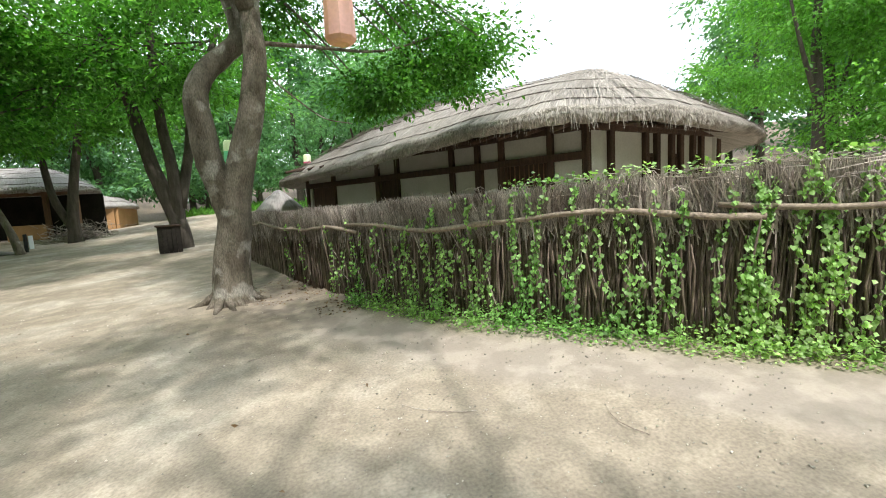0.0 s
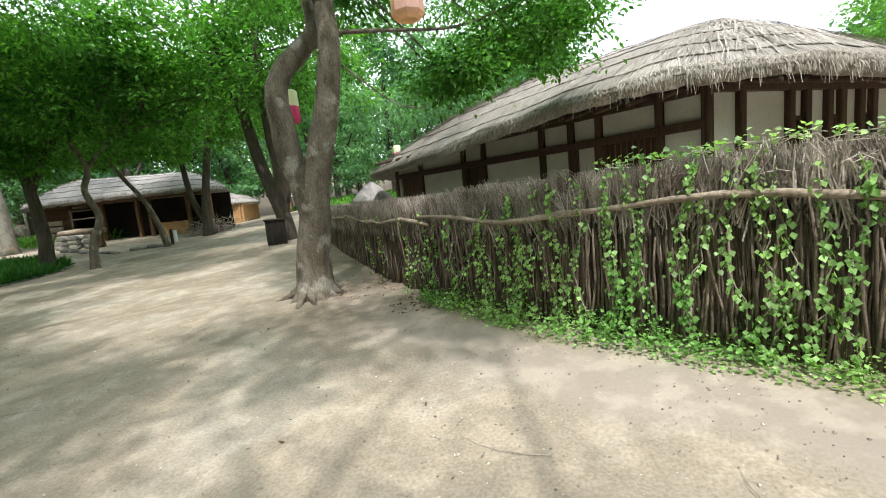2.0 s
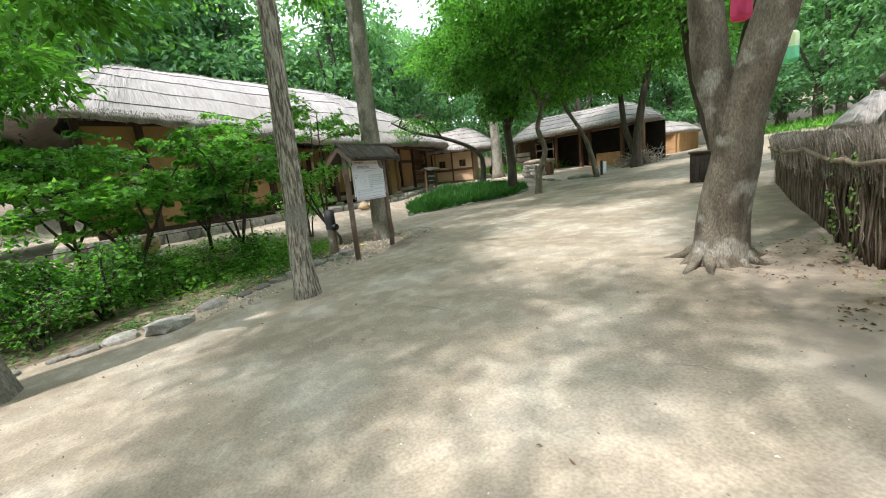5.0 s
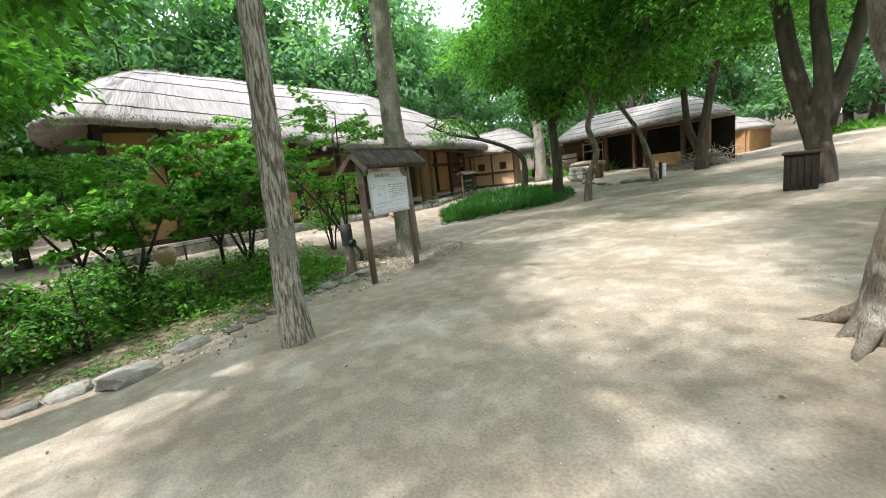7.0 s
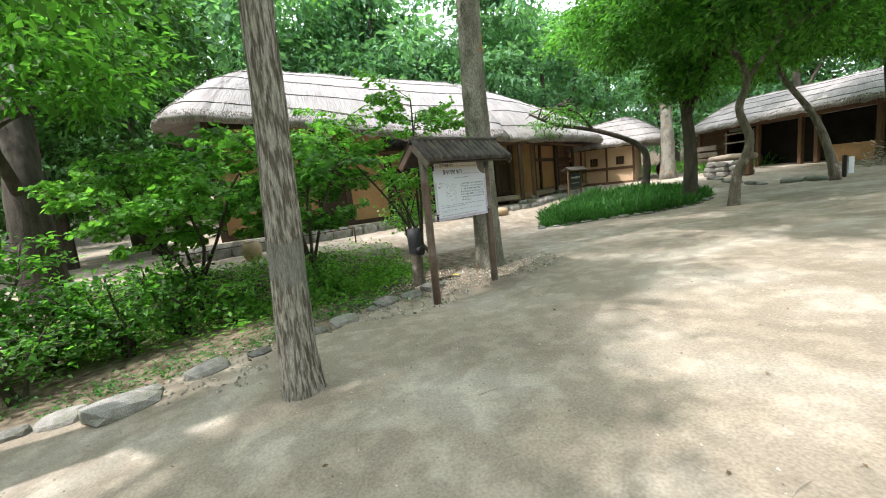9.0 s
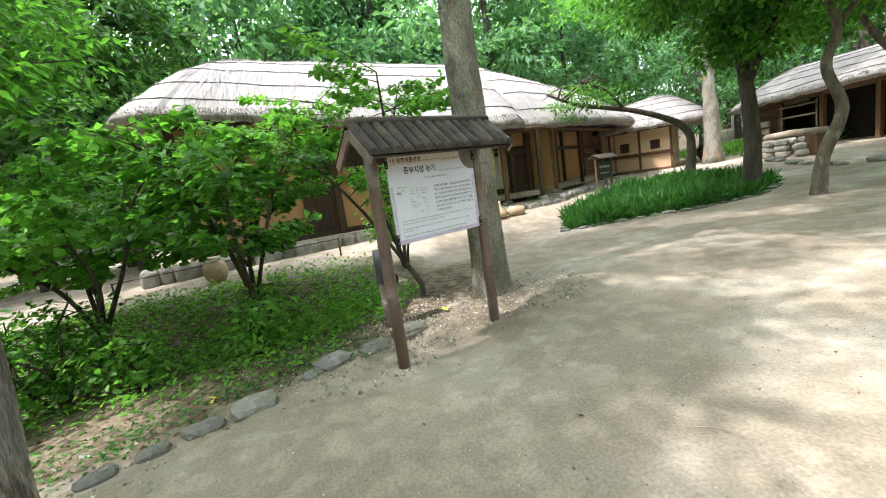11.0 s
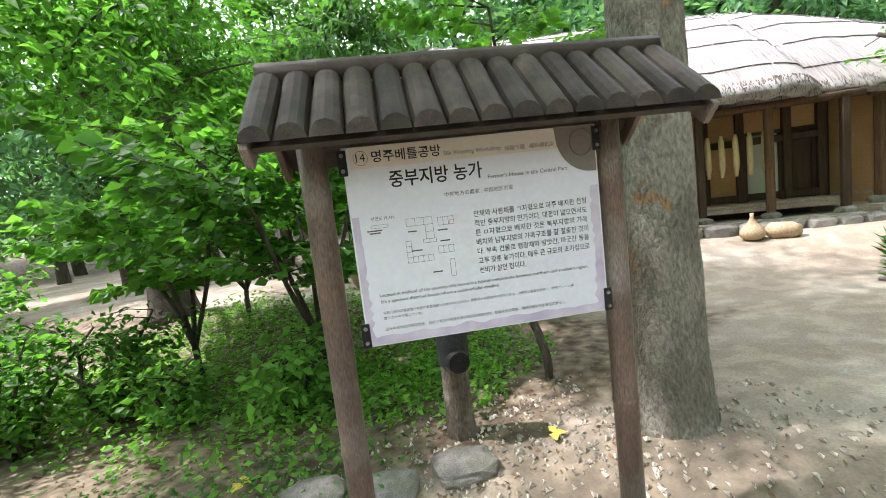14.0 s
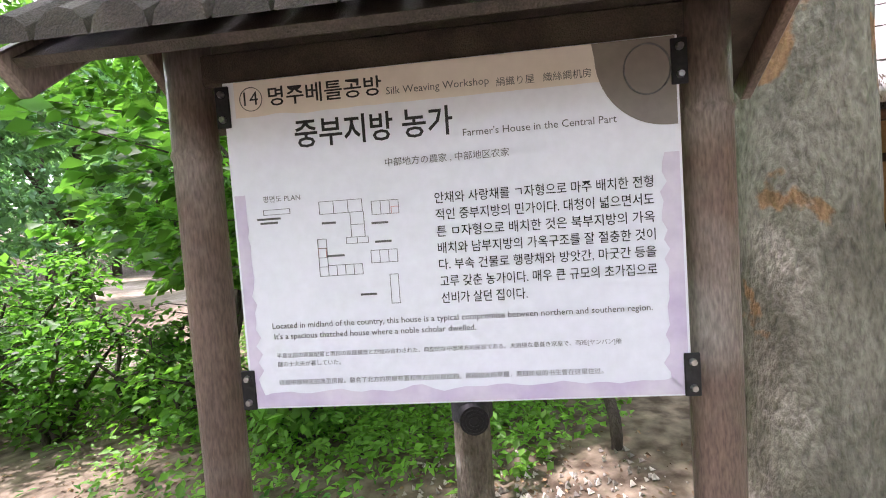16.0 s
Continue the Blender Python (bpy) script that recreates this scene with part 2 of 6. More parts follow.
def ground_z(x, y):
    x0 = -9.0 - 4.3 * smoothstep(1.5, 7.5, y)
    k = smoothstep(x0, x0 - 3.0, x)
    z = plane_z(x, y) * (1 - k) + (0.25 + 0.03 * (max(-15, min(40, y)) - 5)) * k
    z += 0.35 * smoothstep(20.0, 24.0, y) * smoothstep(-14, -9, x)
    z += 0.018 * noise.noise(Vector((x * 0.8, y * 0.8, 0))) + 0.006 * noise.noise(Vector((x * 3.1, y * 3.1, 5)))
    a = math.hypot(x + 8.93, y - 4.01)
    if x > -9.4 and a < 4:
        z += -0.034 * math.exp(-((a - 2.14) / 0.08) ** 2) + 0.024 * math.exp(-((a - 1.98) / 0.09) ** 2) + 0.016 * math.exp(-((a - 2.33) / 0.1) ** 2)
    gx = 1.45 - 0.62 * (y - 1.5) + 0.10 * math.sin(y * 2.1) + 0.06 * noise.noise(Vector((0, y * 3, 0)))
    if -1 < y < 6:
        z += -0.025 * math.exp(-((x - gx) / 0.13) ** 2) + 0.05 * smoothstep(0.1, 1.4, x - gx)
    z += 0.012 * noise.noise(Vector((x * 2.0, y * 1.0, 9))) + 0.004 * noise.noise(Vector((x * 7, y * 7, 3)))
    z -= 0.115 * math.exp(-((x + 7.75) / 0.95) ** 2 - ((y - 4.7) / 1.0) ** 2)
    far = max(0.0, math.hypot(x + 8, y - 8) - 45)
    return z + min(14, far * 0.16)


STONE_LINE = [(-5.6, -3.0), (-5.9, -0.6), (-6.05, 0.3), (-6.15, 0.95), (-6.55, 1.35), (-6.9, 2.0), (-7.45, 2.95), (-7.9, 3.4), (-8.1, 3.7), (-8.3, 4.1), (-8.6, 4.7)]


def garden_mask(x, y):
    """1 in the planted ground beside the lane, 0 on the lane."""
    if y > 7.2:
        return 0.0
    for (x0, y0), (x1, y1) in zip(STONE_LINE, STONE_LINE[1:]):
        if y0 <= y <= y1:
            e = x0 + (x1 - x0) * (y - y0) / (y1 - y0)
            break
    else:
        e = STONE_LINE[0][0] if y < -3 else -8.6 - (y - 4.7) * 1.6
    return smoothstep(-12.6, -11.6, x) * smoothstep(0.05, 0.35, e - x + 0.12 * noise.noise(Vector((x * 3, y * 3, 2))))


def axis(lo, hi, step, far):
    inner = list(np.arange(lo, hi + 1e-6, step))
    w, left, right = step, [lo], [hi]
    while left[-1] > -far:
        w *= 1.35
        left.append(left[-1] - w)
        right.append(right[-1] + w)
    return left[:0:-1] + inner + right[1:]


FENCE = [(4.6, 1.2), (3.6, 1.7), (2.75, 2.3), (1.9, 3.05), (0.95, 3.95), (0.1, 5.0), (-0.75, 6.55), (-1.5, 8.1), (-2.3, 9.9), (-3.1, 11.8)]


def fence_gap(x, y):
    """Distance on the ground from the foot of the brushwood fence."""
    best = 9.0
    for (ax, ay), (bx, by) in zip(FENCE, FENCE[1:]):
        dx, dy = bx - ax, by - ay
        f_ = max(0.0, min(1.0, ((x - ax) * dx + (y - ay) * dy) / (dx * dx + dy * dy)))
        best = min(best, math.hypot(x - ax - f_ * dx, y - ay - f_ * dy))
    return best


def pale_strip(x, y):
    if not (-4 < x < 6 and 0 < y < 8):
        return 0.0
    g = fence_gap(x, y) + 0.16 * noise.noise(Vector((x * 1.6, y * 1.6, 5)))
    return smoothstep(0.30, 0.5, g) * smoothstep(1.15, 0.85, g) * smoothstep(7.5, 6.0, y)


def build_ground():
    xs, ys = axis(-12, 5, 0.09, 420), axis(-2, 9, 0.09, 420)
    verts = [(x, y, ground_z(x, y)) for y in ys for x in xs]
    n = len(xs)
    faces = [(j * n + i, j * n + i + 1, (j + 1) * n + i + 1, (j + 1) * n + i) for j in range(len(ys) - 1) for i in range(n - 1)]
    me = raw("ground", verts, faces, M_GROUND, True)
    at = me.attributes.new("planted", "FLOAT", "POINT")
    at.data.foreach_set("value", [max(garden_mask(x, y), 0.65 * smoothstep(1.7, 0.4, math.hypot(x + 9.0, y - 5.5)) if y > 4.6 else 0.0, 0.5 * smoothstep(1.6, 0.5, math.hypot(x + 0.9, (y - 5.9) * 0.6)), smoothstep(34, 40, math.hypot(x + 8, y - 8))) for x, y, z in verts])
    pale = me.attributes.new("pale", "FLOAT", "POINT")
    pale.data.foreach_set("value", [pale_strip(x, y) for x, y, z in verts])
    ob = new("ground", me)
    tagged(ob, "pale compacted sandy earth lane with soil beside it", "ground", kind="structure")


def ground_material():
    m = mat("earth", (0.325, 0.275, 0.212), (0.243, 0.203, 0.152), 0.8, 55, 0.95, 0.35, fine_amt=0.2, dist=0.008,
            stain=(0.395, 0.352, 0.288), stain_amt=0.85, stain_scale=0.9)
    nt = m.node_tree
    nd, ln = nt.nodes, nt.links
    bs = nd["Principled BSDF"]
    src = bs.inputs["Base Color"].links[0].from_socket
    at = nd.new("ShaderNodeAttribute")
    at.attribute_name = "planted"
    tc = nd.new("ShaderNodeTexCoord")
    n1 = nd.new("ShaderNodeTexNoise")
    n1.inputs["Scale"].default_value, n1.inputs["Detail"].default_value = 7, 8
    ln.new(tc.outputs["Object"], n1.inputs["Vector"])
    ramp = nd.new("ShaderNodeValToRGB")
    ramp.color_ramp.elements[0].color, ramp.color_ramp.elements[0].position = (0.07, 0.05, 0.032, 1), 0.35
    ramp.color_ramp.elements[1].color, ramp.color_ramp.elements[1].position = (0.26, 0.21, 0.15, 1), 0.7
    ln.new(n1.outputs[0], ramp.inputs[0])
    mx = nd.new("ShaderNodeMixRGB")
    ln.new(at.outputs["Fac"], mx.inputs[0])
    strip = nd.new("ShaderNodeAttribute")
    strip.attribute_name = "pale"
    half = nd.new("ShaderNodeMath")
    half.operation = "MULTIPLY"
    half.inputs[1].default_value = 0.75
    ln.new(strip.outputs["Fac"], half.inputs[0])
    pl = nd.new("ShaderNodeMixRGB")
    pl.inputs[2].default_value = (0.345, 0.297, 0.25, 1)
    ln.new(half.outputs[0], pl.inputs[0])
    ln.new(src, pl.inputs[1])
    ln.new(pl.outputs[0], mx.inputs[1])
    ln.new(ramp.outputs[0], mx.inputs[2])
    # grit: small pale and dark grains
    vo = nd.new("ShaderNodeTexVoronoi")
    vo.inputs["Scale"].default_value = 130
    ln.new(tc.outputs["Object"], vo.inputs["Vector"])
    rg = nd.new("ShaderNodeMapRange")
    rg.inputs[1].default_value, rg.inputs[2].default_value, rg.inputs[3].default_value, rg.inputs[4].default_value = 0.05, 0.3, 0.9, 1.0
    ln.new(vo.outputs["Distance"], rg.inputs[0])
    # scuffed pale patches
    ns = nd.new("ShaderNodeTexNoise")
    ns.inputs["Scale"].default_value, ns.inputs["Detail"].default_value = 4.5, 9
    ln.new(tc.outputs["Object"], ns.inputs["Vector"])
    rs_ = nd.new("ShaderNodeMapRange")
    rs_.inputs[1].default_value, rs_.inputs[2].default_value, rs_.inputs[3].default_value, rs_.inputs[4].default_value = 0.47, 0.6, 0.92, 1.16
    ln.new(ns.outputs[0], rs_.inputs[0])
    ml = nd.new("ShaderNodeMath")
    ml.operation = "MULTIPLY"
    ln.new(rs_.outputs[0], ml.inputs[0])
    ln.new(rg.outputs[0], ml.inputs[1])
    sc = nd.new("ShaderNodeVectorMath")
    sc.operation = "SCALE"
    ln.new(mx.outputs[0], sc.inputs[0])
    ln.new(ml.outputs[0], sc.inputs["Scale"])
    ln.new(sc.outputs[0], bs.inputs["Base Color"])
    return m


M_GROUND = ground_material()
build_ground()


# ---- thatched houses ----
def resample(pts, n, closed=True):
    ps = [Vector(p) for p in pts]
    if closed:
        ps.append(ps[0])
    ls = [0.0]
    for a, b in zip(ps, ps[1:]):
        ls.append(ls[-1] + (b - a).length)
    out = []
    k = 0
    for i in range(n):
        s = ls[-1] * i / (n if closed else n - 1)
        while k < len(ls) - 2 and ls[k + 1] < s:
            k += 1
        t = (s - ls[k]) / max(1e-6, ls[k + 1] - ls[k])
        out.append(ps[k].lerp(ps[k + 1], t))
    return out


def thatch_roof(parent, eave, ridge, material, thick=0.2, ropes=(0.12, 0.3, 0.5, 0.7, 0.88), seed=1, n=180, bulge=1.6, fringe=2600, straw=M_STRAW, cut=None):
    ps = [Vector(p) for p in eave]
    for _ in range(3):
        ps = [q for a, b in zip(ps, ps[1:] + ps[:1]) for q in (a.lerp(b, 0.22), a.lerp(b, 0.78))]
    ring = resample(ps, n)
    rs = random.Random(seed)
    ra, rb = Vector(ridge[0]), Vector(ridge[1])
    ax = rb - ra

    def top(e):
        t = max(0.0, min(1.0, (e - ra).xy.dot(ax.xy) / ax.xy.length_squared))
        # the ends of the ridge are rounded over
        q = ra + ax * t
        return q + Vector(((e.x - q.x) * 0.02, (e.y - q.y) * 0.02, 0))

    def surf(e, s, lift=0.0):
        q = top(e)
        z = e.z + (q.z - e.z) * (1 - (1 - s) ** bulge)
        p = Vector((e.x + (q.x - e.x) * s, e.y + (q.y - e.y) * s, z + lift))
        p.z += 0.05 * noise.noise(p * 0.9 + Vector((seed, 0, 0))) * (1 - s * 0.6) + 0.02 * noise.noise(p * 4.0)
        return p

    rows = [0.0, 0.02, 0.06, 0.12, 0.2, 0.3, 0.4, 0.5, 0.6, 0.7, 0.8, 0.88, 0.94, 1.0]
    verts, uvs, faces = [], [], []
    for j in range(-3, len(rows)):
        for i, e in enumerate(ring):
            q = top(e)
            inn = (q - e)
            inn.z = 0
            inn.normalize()
            w = 0.09 * noise.noise(Vector((i * 0.5, seed, 0))) + 0.05 * noise.noise(Vector((i * 1.9, seed, 4)))
            if j == -3:
                p = e + inn * 1.35 + Vector((0, 0, -0.10 + 0.28))
            elif j == -2:
                p = e + inn * (0.22 + w) + Vector((0, 0, -thick * 0.95 + w))
            elif j == -1:
                p = e + inn * (0.03 + w) + Vector((0, 0, -thick * 0.62 + w))
            else:
                p = surf(e, rows[j])
                if j == 0:
                    p += Vector((0, 0, -0.05)) - inn * 0.02
            verts.append(tuple(p))
            uvs.append((i * 0.25, (j + 3) * 0.5 if j < 0 else 1.5 + rows[j] * (q - e).length))
    for j in range(len(rows) + 2):
        for i in range(n):
            a, b = j * n + i, j * n + (i + 1) % n
            faces.append((a, b, b + n, a + n))
    roof = part("roof", raw("roof", verts, faces, material, True, uvs), None, parent)
    # ropes over the thatch
    for s in ropes:
        pts = [surf(e, s + 0.015 * noise.noise(Vector((i * 0.11, s * 30, seed))), 0.018) for i, e in enumerate(ring)]
        pts.append(pts[0])
        part("rope", tube("rope", pts, [0.013] * len(pts), M_ROPE, 4), None, roof)
    # ragged straw along the eave
    v, f = [], []
    for k in range(fringe):
        i = rs.uniform(0, n)
        e = ring[int(i) % n].lerp(ring[(int(i) + 1) % n], i % 1)
        q = top(e)
        inn = Vector(((q - e).x, (q - e).y, 0)).normalized()
        side = Vector((-inn.y, inn.x, 0))
        s0 = rs.uniform(0.0, 0.05)
        a = surf(e, s0, 0.01) - inn * 0.01
        drop = rs.uniform(0.06, thick * 0.9 + 0.04) * (1.7 if rs.random() < 0.10 else 1)
        b = e - inn * rs.uniform(-0.10, 0.05) + side * rs.uniform(-0.08, 0.08) + Vector((0, 0, -drop))
        w = rs.uniform(0.004, 0.012)
        o = len(v)
        v += [tuple(a - side * w), tuple(a + side * w), tuple(b + side * w * 0.3), tuple(b - side * w * 0.3)]
        f.append((o, o + 1, o + 2, o + 3))
    # cut, where given, puts the dark under-eave shade into the fringe colour
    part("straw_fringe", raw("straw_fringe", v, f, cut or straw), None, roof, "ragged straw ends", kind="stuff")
    # loose stems lying over the thatch
    v, f = [], []
    for k in range(fringe):
        e = ring[rs.randrange(n)]
        q = top(e)
        inn = Vector(((q - e).x, (q - e).y, 0)).normalized()
        side = Vector((-inn.y, inn.x, 0))
        s = rs.uniform(0.02, 0.9)
        ln_ = rs.uniform(0.25, 0.7) / max(1.0, (q - e).length)
        a, b = surf(e, s, 0.008), surf(e, min(1, s + ln_), 0.006)
        b += side * rs.uniform(-0.1, 0.1)
        sh = side * rs.uniform(-0.4, 0.4)
        w = rs.uniform(0.004, 0.010)
        o = len(v)
        v += [tuple(a + sh - side * w), tuple(a + sh + side * w), tuple(b + sh + side * w + Vector((0, 0, 0.02))), tuple(b + sh - side * w + Vector((0, 0, 0.02)))]
        f.append((o, o + 1, o + 2, o + 3))
    part("loose_straw", raw("loose_straw", v, f, straw), None, roof, kind="stuff")
    return roof


def wall_frame(p0, p1):
    a, b = Vector(p0), Vector(p1)
    d = (b - a).normalized()
    return a, d, (b - a).length, math.atan2(d.y, d.x), Vector((-d.y, d.x))


def wall_run(parent, p0, p1, z0, z1, material, bays, post_mat=M_TIMBER, thick=0.16, beams=(1.0,), post_w=0.16, sill=True):
    """A timber-framed wall from p0 to p1, outer side to the left of the way. bays: (share, kind)."""
    a, d, ln_, rz, nrm = wall_frame(p0, p1)
    total = sum(s for s, _ in bays)

    def at(s, h, off=0.0):
        p = a + d * s + nrm * off
        return Vector((p.x, p.y, z0 + h))

    hgt = z1 - z0
    s = 0.0
    for share, kind in bays:
        w = ln_ * share / total
        mid = s + w / 2
        pw = w - post_w
        m = material
        lo, hi = 0.0, hgt
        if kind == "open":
            # added near-black sheet that stands for the shade deep in the bay
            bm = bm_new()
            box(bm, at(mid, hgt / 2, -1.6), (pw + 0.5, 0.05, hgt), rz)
            part("inside_shade_sheet", bm, M_DARK, parent)
        elif kind in ("plaster", "clay"):
            bm = bm_new()
            box(bm, at(mid, hgt / 2, -thick / 2), (pw, thick * 0.7, hgt), rz, 0.01)
            part("wall_panel", bm, M_PLASTER if kind == "plaster" else M_CLAY, parent)
        elif kind in ("door", "lattice", "pale_door", "dark_door"):
            dh = hgt * 0.78
            bm = bm_new()
            box(bm, at(mid, dh + (hgt - dh) / 2, -thick / 2), (pw, thick * 0.7, hgt - dh), rz, 0.01)
            part("wall_panel", bm, material, parent)
            dm = {"door": M_CLAY, "pale_door": M_PLASTER}.get(kind, M_TIMBER)
            bm = bm_new()
            box(bm, at(mid, dh / 2, -thick / 2), (pw * 0.94, 0.05, dh - 0.06), rz, 0.008)
            leaf = part("door", bm, dm, parent)
            bm = bm_new()
            for h in (0.03, dh - 0.03):
                box(bm, at(mid, h, -thick / 2 + 0.02), (pw, 0.1, 0.07), rz)
            for x in (-1, 1):
                box(bm, at(mid + x * (pw / 2 - 0.03), dh / 2, -thick / 2 + 0.02), (0.06, 0.1, dh - 0.14), rz)
            part("door_frame", bm, post_mat, parent)
            if kind == "lattice":
                for k in range(1, 9):
                    bm = bm_new()
                    box(bm, at(s + post_w / 2 + pw * k / 9, dh / 2, -thick / 2 + 0.035), (0.018, 0.02, dh - 0.12), rz)
                    part("slat", bm, M_TIMBER_BROWN, leaf)
        elif kind == "window":
            wz, wh, ww = hgt * 0.62, 0.42, 0.42
            bm = bm_new()
            for c, sz in (((mid, (wz - wh / 2) / 2), (pw, wz - wh / 2)), ((mid, (hgt + wz + wh / 2) / 2), (pw, hgt - wz - wh / 2)),
                          ((s + post_w / 2 + (pw - ww) / 4, wz), ((pw - ww) / 2, wh)), ((s + w - post_w / 2 - (pw - ww) / 4, wz), ((pw - ww) / 2, wh))):
                box(bm, at(c[0], c[1], -thick / 2), (sz[0], thick * 0.7, sz[1]), rz)
            part("wall_panel", bm, material, parent)
            # opening filled with near-black colour for the unlit room behind
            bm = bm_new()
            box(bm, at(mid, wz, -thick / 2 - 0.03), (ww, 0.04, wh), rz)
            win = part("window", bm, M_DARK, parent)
            for k in range(5):
                bm = bm_new()
                box(bm, at(mid - ww / 2 + ww * (k + 0.5) / 5, wz, -thick / 2 + 0.02), (0.025, 0.025, wh), rz)
                part("slat", bm, post_mat, win)
        elif kind == "plank":
            k = int(hgt / 0.24)
            for i in range(k):
                bm = bm_new()
                box(bm, at(mid, hgt * (i + 0.5) / k, -thick / 2), (pw, 0.05, hgt / k - 0.015), rz, 0.006)
                part("plank", bm, M_TIMBER_BROWN, parent)
        s += w
    s = 0.0
    for k in range(len(bays) + 1):
        bm = bm_new()
        box(bm, at(s, hgt / 2 + 0.1), (post_w, post_w, hgt + 0.2), rz, 0.015)
        part("post", bm, post_mat, parent)
        if k < len(bays):
            s += ln_ * bays[k][0] / total
    for h in beams:
        bm = bm_new()
        box(bm, at(ln_ / 2, h * hgt, 0.006), (ln_, 0.13, 0.15), rz, 0.012)
        part("beam", bm, post_mat, parent)
    if sill:
        bm = bm_new()
        box(bm, at(ln_ / 2, 0.07, 0.004), (ln_, 0.15, 0.14), rz, 0.012)
        part("sill_beam", bm, post_mat, parent)


def blind_walls(parent, pts, z0, z1, material):
    for p0, p1 in zip(pts, pts[1:]):
        a, d, ln_, rz, nrm = wall_frame(p0, p1)
        c = a + d * (ln_ / 2) - nrm * 0.09
        bm = bm_new()
        box(bm, (c.x, c.y, (z0 + z1) / 2), (ln_, 0.16, z1 - z0), rz)
        part("wall", bm, material, parent)


def ledge(parent, pts, z0, z1, material=M_PLATFORM):
    """A raised stone-faced platform with this outline."""
    bm = bm_new()
    lo = [bm.verts.new((x, y, z0)) for x, y in pts]
    hi = [bm.verts.new((x, y, z1)) for x, y in pts]
    bm.faces.new(hi)
    for i in range(len(pts)):
        j = (i + 1) % len(pts)
        bm.faces.new((lo[i], lo[j], hi[j], hi[i]))
    bmesh.ops.recalc_face_normals(bm, faces=bm.faces[:])
    bmesh.ops.bevel(bm, geom=bm.edges[:], offset=0.04, segments=2, affect="EDGES")
    return part("platform", bm, material, parent)


def veranda(parent, p0, p1, z, depth, gap, posts, top):
    """A raised board floor in front of a wall, on stone-footed posts that carry the eave."""
    a, d, ln_, rz, nrm = wall_frame(p0, p1)
    n = max(2, int(depth / 0.2))
    for k in range(n):
        c = a + d * (ln_ / 2) + nrm * (depth * (k + 0.5) / n)
        bm = bm_new()
        box(bm, (c.x, c.y, z + gap), (ln_, depth / n - 0.012, 0.06), rz, 0.006)
        part("floor_board", bm, M_RAIL, parent)
    c = a + d * (ln_ / 2) + nrm * (depth - 0.02)
    bm = bm_new()
    box(bm, (c.x, c.y, z + gap - 0.085), (ln_, 0.08, 0.10), rz, 0.01)
    part("edge_beam", bm, M_RAIL, parent)
    for k in range(posts):
        q = a + d * (ln_ * k / (posts - 1)) + nrm * (depth + 0.06)
        bm = bm_new()
        box(bm, (q.x, q.y, (z + top) / 2 + 0.05), (0.14, 0.14, top - z - 0.1), rz, 0.02)
        part("veranda_post", bm, M_TIMBER_BROWN if k % 2 else M_TIMBER, parent)
        part("post_stone", boulder(0.34, 0.34, 0.22, 90 + k), None, parent).matrix_basis = pose(q.x, q.y, z + 0.02, 0, 0, 20 * k)
    c = a + d * (ln_ / 2) + nrm * (depth + 0.06)
    part("eave_beam", tube("eave_beam", [Vector((c.x, c.y, top)) - Vector((d.x, d.y, 0)) * (ln_ / 2 + 0.3), (c.x, c.y, top + 0.02), Vector((c.x, c.y, top)) + Vector((d.x, d.y, 0)) * (ln_ / 2 + 0.3)], [0.08] * 3, M_TIMBER_BROWN, 9), None, parent)


def ledge_stones(parent, p0, p1, z0, z1, seed):
    rs = random.Random(seed)
    a, d, ln_, rz, nrm = wall_frame(p0, p1)
    s = 0.0
    while s < ln_:
        w = rs.uniform(0.3, 0.7)
        c = a + d * (s + w / 2) + nrm * rs.uniform(0.0, 0.05)
        part("stone", boulder(w, 0.3, z1 - z0 + 0.06, rs.randrange(999)), None, parent).matrix_basis = pose(c.x, c.y, (z0 + z1) / 2, 0, 0, math.degrees(rz))
        s += w * 0.97


def boulder(w, d, h, seed):
    bm = bm_new()
    bmesh.ops.create_icosphere(bm, subdivisions=2, radius=0.5)
    for v in bm.verts:
        n_ = noise.noise(v.co * 1.7 + Vector((seed * 3.1, 0, 0)))
        c = v.co * (1 + 0.35 * n_)
        m_ = max(abs(c.x), abs(c.y), abs(c.z))
        c = c.lerp(c * (0.5 / m_), 0.52)
        v.co = Vector((c.x * w, c.y * d, c.z * h))
    return finish("stone", bm, M_STONE)


